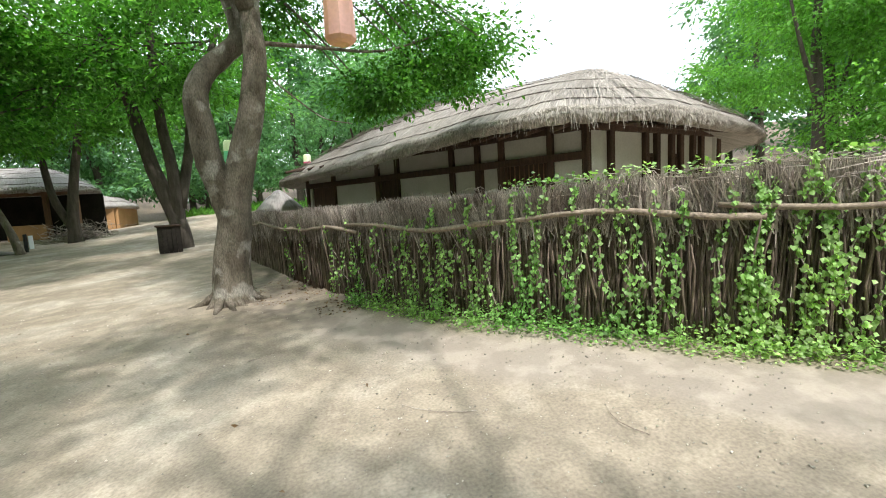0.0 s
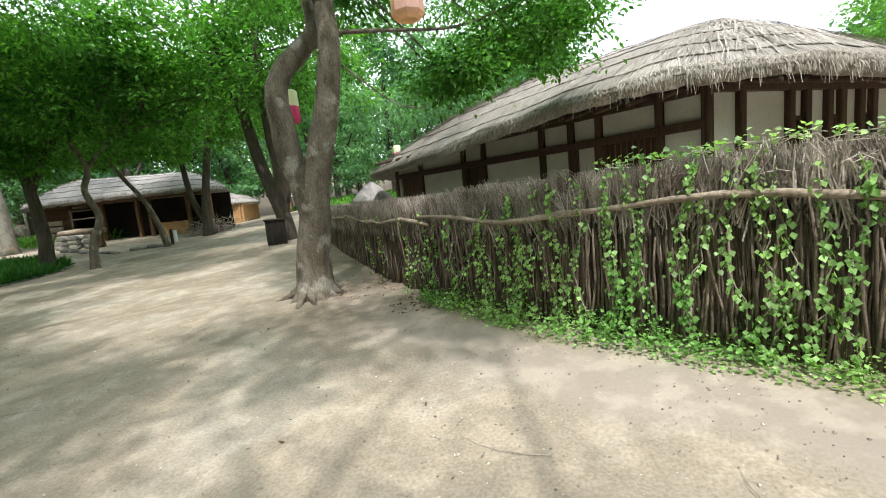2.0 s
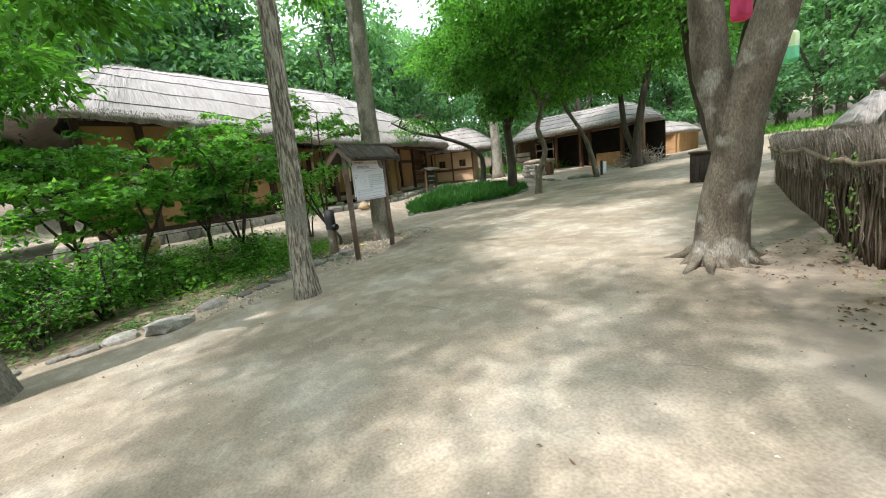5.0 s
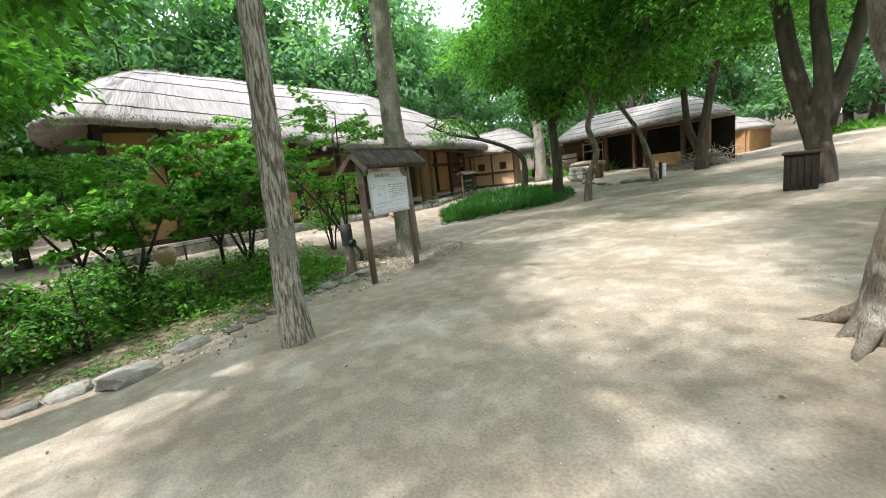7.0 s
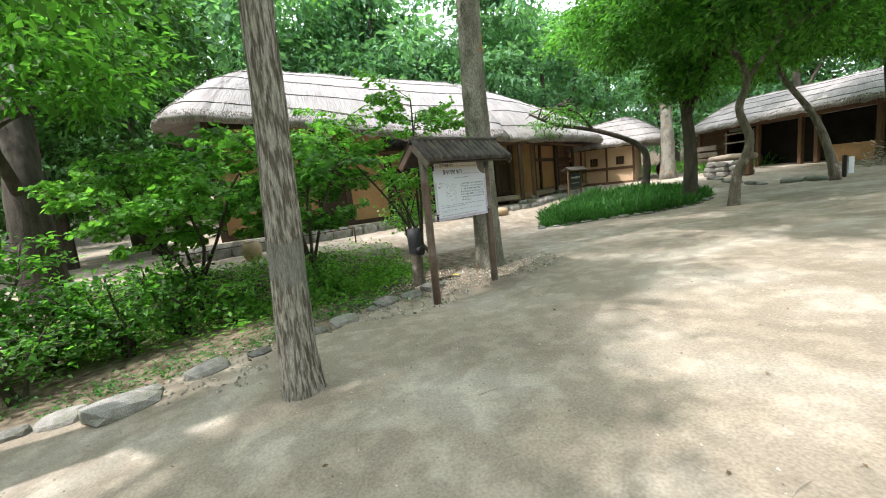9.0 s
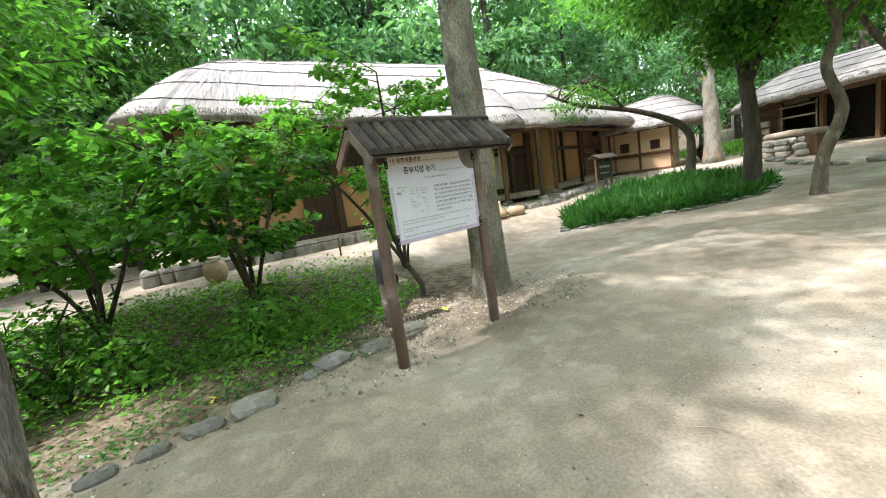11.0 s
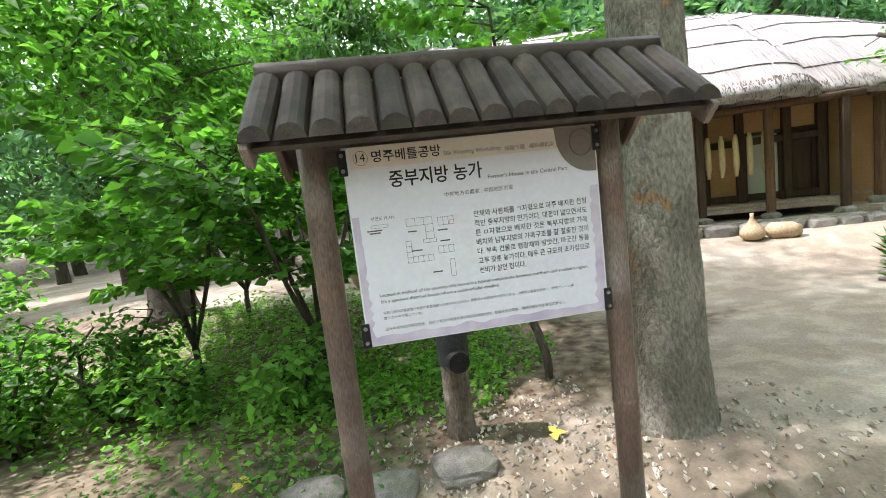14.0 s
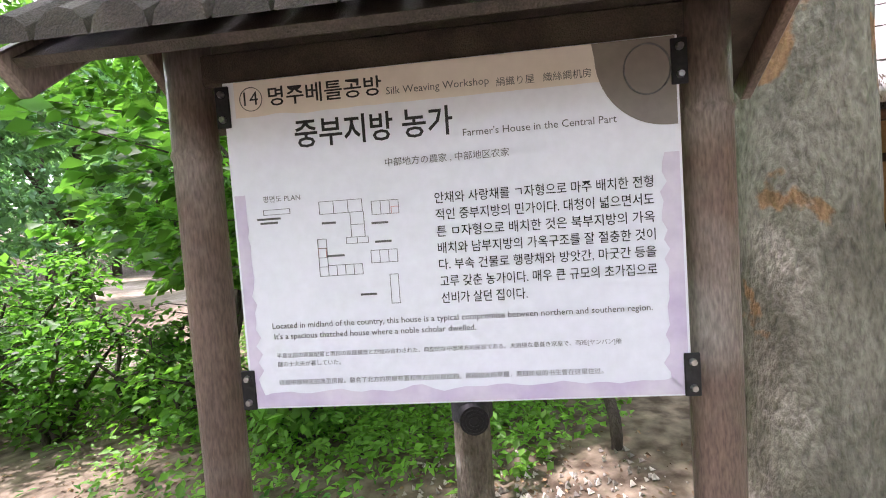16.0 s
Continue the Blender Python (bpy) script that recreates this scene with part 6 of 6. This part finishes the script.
def gravel():
    rs = random.Random(91)
    verts, faces = [], []
    spots = [(-8.7, 4.7, 0.8, 420), (-7.9, 3.8, 0.8, 300), (-9.3, 4.3, 0.8, 260), (-6.6, 1.7, 0.8, 160), (-9.0, 5.9, 0.9, 420), (-7.0, 5.0, 3.0, 900), (-1.5, 3.0, 4.5, 1500), (1.2, 2.4, 1.4, 700)]
    for cx, cy, r, n in spots:
        for k in range(n):
            a, q = rs.uniform(0, 6.283), r * math.sqrt(rs.random())
            x, y = cx + math.cos(a) * q, cy + math.sin(a) * q
            s = rs.uniform(0.004, 0.011) if r > 1 else rs.uniform(0.008, 0.030)
            z = ground_z(x, y) + s * 0.3
            o = len(verts)
            for dx, dy, dz in ((1, 0, 0), (-0.3, 0.9, 0), (-0.8, -0.6, 0.1), (0, 0, 0.8), (0, 0, -0.7)):
                verts.append((x + s * (dx + rs.uniform(-0.3, 0.3)), y + s * (dy + rs.uniform(-0.3, 0.3)), z + s * dz))
            faces += [(o, o + 1, o + 3), (o + 1, o + 2, o + 3), (o + 2, o, o + 3), (o + 1, o, o + 4), (o + 2, o + 1, o + 4), (o, o + 2, o + 4)]
    ob = new("gravel", raw("gravel", verts, faces, mat("gravel_chips", (0.46, 0.42, 0.36), (0.34, 0.305, 0.255), 9, 60, 0.9, 0.2, isl=0.5)))
    tagged(ob, "loose gravel chips scattered on the earth", "gravel", kind="stuff")
    P, D, S = [], [], []
    for cx, cy, r, n in [(-8.9, 3.6, 1.2, 420), (-9.4, 4.6, 0.9, 200), (-8.0, 2.4, 1.0, 260), (-7.2, 1.2, 1.0, 200), (-9.0, 6.0, 0.9, 50), (-0.9, 6.2, 0.8, 300), (-0.2, 4.9, 0.35, 150), (-3, 4, 4.5, 60)]:
        for k in range(n):
            a, q = rs.uniform(0, 6.283), r * math.sqrt(rs.random())
            x, y = cx + math.cos(a) * q, cy + math.sin(a) * q
            P.append((x, y, ground_z(x, y) + 0.008))
            D.append((rs.gauss(0, 1), rs.gauss(0, 1), rs.uniform(0, 0.25)))
            S.append(rs.uniform(0.018, 0.05))
    ob = new("leaf_litter", leaf_mesh("leaf_litter", np.array(P), np.array(D), np.array(S), mat("dry_leaf", (0.22, 0.14, 0.075), (0.13, 0.08, 0.045), 2, 30, 0.8, 0, isl=0.5), 0.5, 92))
    tagged(ob, "dry brown fallen leaves", "leaf litter", kind="stuff")


gravel()

M_YELLOW = mat("yellow_leaf", (0.62, 0.50, 0.07), (0.50, 0.42, 0.08), 8, 50, 0.6, 0)
for k, (x, y) in enumerate([(-8.95, 4.85), (-8.05, 2.9), (-7.7, 2.45), (-9.5, 2.6)]):
    t = thing("fallen_leaf", "yellow fallen leaf lying on the soil", "leaf", group="yellow fallen leaves",
              me=leaf_mesh("fallen_leaf", np.array([(x, y, ground_z(x, y) + 0.03), (x + 0.02, y, ground_z(x, y) + 0.03), (x, y + 0.02, ground_z(x, y) + 0.03)]), np.array([(1, 0.3, 0.2), (-0.4, 1, 0.2), (-0.7, -0.8, 0.2)]), np.array([0.11, 0.10, 0.09]), M_YELLOW, 0.7, k))
for k, (x, y, L, a) in enumerate([(-3.6, 3.2, 0.5, 20), (-4.6, 3.9, 0.35, 80), (-3.0, 4.6, 0.4, 120), (0.6, 2.2, 0.5, 150), (-1.0, 3.6, 0.3, 10), (1.4, 1.7, 0.3, 100), (-5.6, 5.6, 0.25, 40)]):
    d = Vector((math.cos(radians(a)), math.sin(radians(a)), 0))
    pts = [(x + d.x * L * f_ - d.y * 0.06 * math.sin(f_ * 3), y + d.y * L * f_ + d.x * 0.06 * math.sin(f_ * 3), ground_z(x + d.x * L * f_, y + d.y * L * f_) + 0.008) for f_ in (0, 0.25, 0.5, 0.75, 1)]
    thing("fallen_twig", "thin dry twig lying on the lane", "twig", group="twigs on the lane", me=tube("fallen_twig", pts, [0.0022, 0.0021, 0.002, 0.0017, 0.001], M_TWIG_TOP, 5))


# ---- small things about the yard ----
def speaker_post():
    x, y = -8.92, 4.18
    t = thing("garden_speaker", "short log post with a round black loudspeaker", "loudspeaker")
    z0 = ground_z(x, y)
    v, f = [], []
    n, hs = 22, [-0.08, 0.0, 0.15, 0.35, 0.52, 0.66]
    for h in hs:
        for k in range(n):
            a = 2 * math.pi * k / n
            r = 0.098 * (1 + 0.07 * math.sin(a * 5 + h * 3) + 0.04 * math.sin(a * 9 - h * 5)) * (1.12 if h <= 0 else 1)
            v.append((x + math.cos(a) * r, y + math.sin(a) * r, z0 + h))
    for i in range(len(hs) - 1):
        for k in range(n):
            a, b = i * n + k, i * n + (k + 1) % n
            f.append((a, b, b + n, a + n))
    f.append(tuple((len(hs) - 1) * n + k for k in range(n)))
    part("log", raw("log", v, f, M_BARK, True), None, t)
    d = Vector((0.80, 0.60, 0)).normalized()
    rot = d.to_track_quat("Z", "Y").to_matrix().to_4x4()
    bm = bm_new()
    bmesh.ops.create_cone(bm, cap_ends=True, segments=24, radius1=0.085, radius2=0.075, depth=0.09, matrix=Matrix.Translation(Vector((x, y, z0 + 0.60)) + d * 0.11) @ rot)
    body = part("speaker_body", bm, M_BLACK, t)
    for k in range(3):
        r = 0.025 + 0.018 * k
        s1, s2 = d.orthogonal().normalized(), d.cross(d.orthogonal().normalized())
        c = Vector((x, y, z0 + 0.60)) + d * 0.157
        part("grille_ring", tube("grille_ring", [c + s1 * r * math.cos(a) + s2 * r * math.sin(a) for a in np.linspace(0, 2 * math.pi, 19)], [0.003] * 19, M_BLACK, 4), None, body)
    v, f = [], []
    for h in (0.56, 0.62, 0.8, 0.97):
        for k in range(n):
            a = 2 * math.pi * k / n
            r = 0.112 + 0.006 * math.sin(a * 7 + h * 9)
            v.append((x + math.cos(a) * r, y + math.sin(a) * r, z0 + h + (0.03 * math.cos(a) if h > 0.9 else 0)))
    f = [(i * n + k, i * n + (k + 1) % n, (i + 1) * n + (k + 1) % n, (i + 1) * n + k) for i in range(3) for k in range(n)] + [tuple(3 * n + k for k in range(n))]
    part("sleeve", raw("sleeve", v, f, M_CHARCOAL, True), None, t, "charcoal sleeve round the top of the post")


M_CHARCOAL = mat("charcoal_sleeve", (0.045, 0.046, 0.05), (0.03, 0.031, 0.034), 6, 60, 0.7, 0.3)
speaker_post()


def lantern(x, y, z, top, low, label, h=0.42, r=0.15, up=1.2):
    t = thing("paper_lantern", label, "lantern", group="paper lanterns in the trees")
    n = 8
    v, f = [], []
    prof = [(0.0, 0.55), (0.02, 0.85), (0.06, 1.0), (h * 0.5, 0.95), (h * 0.55, 0.94), (h - 0.04, 0.9), (h, 0.6)]
    for hh, k in prof:
        for i in range(n):
            a = 2 * math.pi * i / n
            v.append((x + math.cos(a) * r * k, y + math.sin(a) * r * k, z + hh))
    fl, fu = [], []
    for j in range(len(prof) - 1):
        for i in range(n):
            a, b = j * n + i, j * n + (i + 1) % n
            (fl if j < 3 else fu).append((a, b, b + n, a + n))
    part("lower_shade", raw("lower_shade", v[:4 * n], fl, low), None, t)
    part("upper_shade", raw("upper_shade", v[3 * n:], [tuple(i - 3 * n for i in q) for q in fu] + [tuple(3 * n + i for i in range(n))], top), None, t)
    part("cord", tube("cord", [(x, y, z + h), (x, y, z + h + up)], [0.004, 0.004], M_BLACK, 4), None, t)


M_PINK_PALE = mat("pale_pink_paper", (0.72, 0.48, 0.47), (0.66, 0.42, 0.42), 4, 30, 0.7, 0.1, fine_amt=0.05, leafy=0.4)
M_PINK = mat("magenta_paper", (0.70, 0.10, 0.30), (0.62, 0.08, 0.26), 4, 30, 0.7, 0.1, fine_amt=0.05, leafy=0.4)
M_WHITE_PAPER = mat("white_paper", (0.75, 0.76, 0.78), (0.70, 0.70, 0.74), 4, 30, 0.7, 0.1, fine_amt=0.05, leafy=0.4)
M_TEAL = mat("teal_paper", (0.25, 0.62, 0.52), (0.2, 0.55, 0.47), 4, 30, 0.7, 0.1, fine_amt=0.05, leafy=0.4)
lantern(0.0, 4.75, 3.2, M_PINK_PALE, M_PINK_PALE, "pale pink paper lantern hanging from a branch", 0.6, 0.17, 1.4)
lantern(-2.5, 8.3, 3.05, M_WHITE_PAPER, M_PINK, "white and magenta paper lantern hanging in the forked tree", 0.6, 0.14)
lantern(-2.9, 11.4, 2.75, M_WHITE_PAPER, M_TEAL, "white and teal paper lantern hanging in the trees", 0.55, 0.14)
lantern(-1.4, 15.6, 2.9, M_WHITE_PAPER, M_PINK, "white and magenta paper lantern by the fence end", 0.55, 0.14)
lantern(-7.6, 19.0, 2.9, M_WHITE_PAPER, M_TEAL, "white paper lantern by the lane", 0.55, 0.14)


def dark_sign():
    x, y = -16.5, 11.7
    t = thing("yard_sign", "small dark green sign with white lettering under a grey roof", "sign")
    t.matrix_basis = pose(x, y, ground_z(x, y), 0, 0, 118)
    for sx in (-0.42,):
        bm = bm_new()
        box(bm, (sx, 0.03, 0.55), (0.07, 0.07, 1.2), 0, 0.008)
        part("post", bm, M_TIMBER_BROWN, t)
    bm = bm_new()
    box(bm, (0.42, 0.03, 0.55), (0.07, 0.07, 1.2), 0, 0.008)
    part("post", bm, M_TIMBER_BROWN, t)
    bm = bm_new()
    box(bm, (0, 0.0, 0.72), (0.78, 0.03, 0.52), 0, 0.004)
    panel = part("panel", bm, mat("dark_green_panel", (0.02, 0.035, 0.033), (0.015, 0.025, 0.025), 4, 40, 0.5, 0.05), t)
    part("lettering", set_type([("명주베틀공방", -0.3, 0.3, 0.78, 0.085, 0.02, M_WHITE_PAPER, -0.019)])[0], None, panel)
    bm = bm_new()
    box(bm, (-0.02, -0.018, 0.62), (0.5, 0.002, 0.02))
    part("lettering_bar", bm, M_WHITE_PAPER, panel)
    for s in (-1, 1):
        bm = bm_new()
        box(bm, (0, 0.03 + s * 0.12, 1.16), (1.08, 0.29, 0.03), 0, 0.006, -s * 0.5)
        part("roof_slope", bm, M_ROOFTILE, t)


dark_sign()


def bin_box():
    t = thing("wooden_bin", "dark square wooden bin beside a lane tree", "bin")
    x, y = -4.98, 12.7
    t.matrix_basis = pose(x, y, ground_z(x, y), 0, 0, 20)
    for k in range(4):
        for j in range(5):
            a = k * math.pi / 2
            o = (j - 2) * 0.105
            c = Vector((math.cos(a) * 0.26 - math.sin(a) * o, math.sin(a) * 0.26 + math.cos(a) * o, 0.36))
            bm = bm_new()
            box(bm, c, (0.025, 0.097, 0.72), a, 0.004)
            part("plank", bm, M_DARK, t)
    bm = bm_new()
    box(bm, (0, 0, 0.74), (0.62, 0.62, 0.05), 0, 0.01)
    part("lid", bm, M_TIMBER, t)


bin_box()


def hay_hut():
    t = thing("straw_hut", "small hut with a pale conical straw roof", "hut")
    x, y = -2.45, 15.4
    z0 = ground_z(x, y)
    bm = bm_new()
    bmesh.ops.create_cone(bm, cap_ends=True, segments=24, radius1=0.6, radius2=0.6, depth=1.0, matrix=Matrix.Translation((x, y, z0 + 0.5)))
    part("wall", bm, M_CLAY, t)
    v, f = [], []
    n = 40
    for j, (r, h) in enumerate([(0.7, 0.75), (0.86, 0.72), (0.7, 0.92), (0.42, 1.2), (0.16, 1.42), (0.03, 1.5)]):
        for k in range(n):
            a = 2 * math.pi * k / n
            rr = r * (1 + 0.04 * noise.noise(Vector((k * 1.7, j, 0))))
            v.append((x + math.cos(a) * rr, y + math.sin(a) * rr, z0 + h + 0.02 * noise.noise(Vector((k, j * 2, 1)))))
    for j in range(5):
        for k in range(n):
            a, b = j * n + k, j * n + (k + 1) % n
            f.append((a, b, b + n, a + n))
    part("roof", raw("roof", v, f, M_THATCH_PALE, True, [(i % n * 0.2, i // n * 0.3) for i in range(len(v))]), None, t)


hay_hut()


def far_signpost():
    t = thing("direction_sign", "white plank signs on a post at the lane's end", "sign")
    x, y = -10.2, 28.0
    t.matrix_basis = pose(x, y, ground_z(x, y), 0, 0, 20)
    bm = bm_new()
    box(bm, (0, 0.04, 0.9), (0.1, 0.08, 1.9), 0, 0.01)
    part("post", bm, M_TIMBER_BROWN, t)
    for k in range(3):
        bm = bm_new()
        box(bm, (0, -0.02, 1.75 - 0.3 * k), (1.1, 0.04, 0.24), 0, 0.01)
        p = part("sign_plank", bm, M_BOARD, t)
        bm = bm_new()
        box(bm, (0, -0.043, 1.75 - 0.3 * k), (0.8, 0.004, 0.07))
        part("lettering_bar", bm, M_GREY_INK, p)


far_signpost()


def barn_things():
    # stone hearth with a wooden trough before the barn
    t = thing("stone_mill", "rough stone stand with a wooden grinding trough", "mill")
    rs = random.Random(7)
    x, y = -16.6, 18.9
    z = ground_z(x, y)
    for k in range(26):
        a = 2 * math.pi * k / 9
        o = part("stone", boulder(0.42, 0.34, 0.26, k + 60), None, t)
        o.matrix_basis = pose(x + math.cos(a) * 0.75 * (1.2 - 0.1 * (k // 9)), y + math.sin(a) * 0.5, z + 0.1 + 0.2 * (k // 9), 0, 0, math.degrees(a) + 90)
    part("trough_log", tube("trough_log", [(x - 0.9, y, z + 0.72), (x, y, z + 0.76), (x + 1.3, y - 0.1, z + 0.74)], [0.12, 0.14, 0.11], M_RAIL, 10, 0.05), None, t)
    bm = bm_new()
    box(bm, (x + 0.9, y - 0.1, z + 0.34), (0.4, 0.3, 0.68), 0.2, 0.03)
    part("support_block", bm, M_TIMBER_BROWN, t)
    # ladder rail within the barn front
    t = thing("barn_rail", "weathered timber rail frame standing in the barn front", "railing")
    for h in (0.25, 0.55, 1.3, 1.75):
        part("bar", tube("bar", [(-20.6, 22.95, 0.8 + h), (-18.9, 22.78, 0.82 + h)], [0.04, 0.04], M_RAIL, 7, 0.06), None, t)
    for k in range(6):
        xx = -20.5 + 0.32 * k
        part("upright", tube("upright", [(xx, 22.95 - 0.1 * k / 6, 0.78), (xx, 22.95 - 0.1 * k / 6, 1.38 if 0 < k < 5 else 2.7)], [0.035, 0.035], M_RAIL, 7, 0.06), None, t)
    for k in range(3):
        t = thing("stacked_planks", "rough pale plank leaning in the barn", "plank", group="planks in the barn")
        bm = bm_new()
        box(bm, (-21.7, 22.9, 1.3 + 0.34 * k), (1.5, 0.1, 0.26), -0.1, 0.02)
        part("board", bm, M_RAIL, t)
    # brushwood heap by the shed
    rs = random.Random(8)
    v, f = [], []
    for k in range(900):
        a = Vector((rs.gauss(-11.9, 0.55), rs.gauss(21.3, 0.3), 0))
        zz = ground_z(a.x, a.y) + abs(rs.gauss(0, 0.3))
        d = Vector((rs.gauss(0, 1), rs.gauss(0, 1), rs.gauss(0, 0.5))).normalized() * rs.uniform(0.2, 0.5)
        tube_data([(a.x, a.y, zz), (a.x + d.x, a.y + d.y, max(zz + d.z, ground_z(a.x, a.y)))], [0.012, 0.006], 3, 0, k, v, f, False)
    tagged(new("brushwood_heap", raw("brushwood_heap", v, f, M_TWIG_TOP)), "grey heap of cut brushwood beside the shed", "brushwood", kind="stuff")
    # small marker post
    t = thing("marker_post", "short dark post with a white panel by the lane", "marker")
    x, y = -11.6, 17.9
    t.matrix_basis = pose(x, y, ground_z(x, y), 0, 0, 60)
    bm = bm_new()
    box(bm, (-0.1, 0, 0.32), (0.09, 0.09, 0.66), 0, 0.012)
    part("post", bm, M_BLACK, t)
    bm = bm_new()
    box(bm, (0.06, 0, 0.34), (0.14, 0.03, 0.5), 0, 0.006)
    part("panel", bm, M_BOARD, t)


barn_things()


def jar(x, y, z, r, h, label, material):
    t = thing("clay_jar", label, "jar")
    v, f = [], []
    n = 20
    prof = [(0.55, 0), (0.85, 0.25), (1.0, 0.55), (0.85, 0.85), (0.55, 0.95), (0.62, 1.0), (0.5, 1.0), (0.45, 0.9)]
    for k, hh in prof:
        for i in range(n):
            a = 2 * math.pi * i / n
            v.append((x + math.cos(a) * r * k, y + math.sin(a) * r * k, z + hh * h))
    for j in range(len(prof) - 1):
        for i in range(n):
            a, b = j * n + i, j * n + (i + 1) % n
            f.append((a, b, b + n, a + n))
    f.append(tuple(range(n))[::-1])
    part("body", raw("body", v, f, material, True), None, t)


M_JAR = mat("brown_glaze", (0.10, 0.05, 0.03), (0.06, 0.03, 0.02), 4, 40, 0.35, 0.1)
M_JAR_PALE = mat("pale_clay_pot", (0.46, 0.34, 0.22), (0.38, 0.27, 0.17), 4, 40, 0.8, 0.2)
def bottle_pot(x, y):
    t = thing("bottle_pot", "pale clay pot with a narrow pointed neck on the ground", "pot")
    z = ground_z(x, y)
    v, f, n = [], [], 18
    prof = [(0.6, 0), (1.0, 0.16), (0.95, 0.34), (0.6, 0.52), (0.28, 0.68), (0.14, 0.84), (0.16, 1.0), (0.05, 1.0)]
    for k, h in prof:
        for i in range(n):
            a = 2 * math.pi * i / n
            v.append((x + math.cos(a) * 0.21 * k, y + math.sin(a) * 0.21 * k, z + h * 0.5))
    for q in range(len(prof) - 1):
        for i in range(n):
            a, b = q * n + i, q * n + (i + 1) % n
            f.append((a, b, b + n, a + n))
    part("body", raw("body", v, f, M_JAR_PALE, True), None, t)
    t = thing("clay_trough", "pale rounded clay block lying before the ledge", "trough")
    part("body", tube("body", [(x - 0.05, y + 0.22, z + 0.13), (x - 0.02, y + 0.3, z + 0.14), (x + 0.02, y + 0.6, z + 0.14), (x + 0.02, y + 0.72, z + 0.13)], [0.08, 0.15, 0.15, 0.1], M_JAR_PALE, 12, 0.05), None, t)


bottle_pot(-15.55, 7.75)
jar(-22.3, 20.6, ground_z(-22.3, 20.6), 0.4, 0.75, "dark brown glazed storage jar by the barn", M_JAR)
jar(-13.2, 0.6, ground_z(-13.2, 0.6), 0.25, 0.5, "pale clay jar by the farmhouse step", M_JAR_PALE)


def skeins():
    for k in range(9):
        f_ = k / 8
        x, y = -16.78 - 0.24 * f_, 6.3 + 2.1 * f_
        t = thing("silk_skein", "pale yellow skein of silk hanging under the eave", "skein", group="silk skeins under the eave")
        part("yarn", tube("yarn", [(x, y, 2.35), (x, y, 2.2), (x, y + 0.01, 1.7), (x, y, 1.45)], [0.03, 0.055, 0.065, 0.03], mat("silk_yarn", (0.62, 0.50, 0.30), (0.5, 0.4, 0.22), 6, 50, 0.6, 0.2, (6, 6, 1)) if k == 0 else bpy.data.materials["silk_yarn"], 8), None, t)


skeins()

# concrete slab and a low wire rail in the garden
bm = bm_new()
box(bm, (0, 0, 0), (1.7, 1.0, 0.14), 0, 0.03)
slab = thing("garden_slab", "pale flat concrete slab in the garden", "slab", me=finish("garden_slab", bm, M_PLATFORM))
slab.matrix_basis = pose(-9.2, -2.7, ground_z(-9.2, -2.7) + 0.06, 0, 0, 25)
rail = thing("low_rail", "thin low metal rail round the farmhouse yard", "railing")
rp = [(-13.3, -1.5), (-13.5, 1.0), (-13.7, 3.2)]
for (x, y) in rp:
    part("post", tube("post", [gz(x, y, -0.05), gz(x, y, 0.42)], [0.02, 0.02], M_TIMBER, 8), None, rail)
part("bar", tube("bar", [gz(x, y, 0.4) for x, y in rp], [0.012] * 3, M_TIMBER, 6), None, rail)
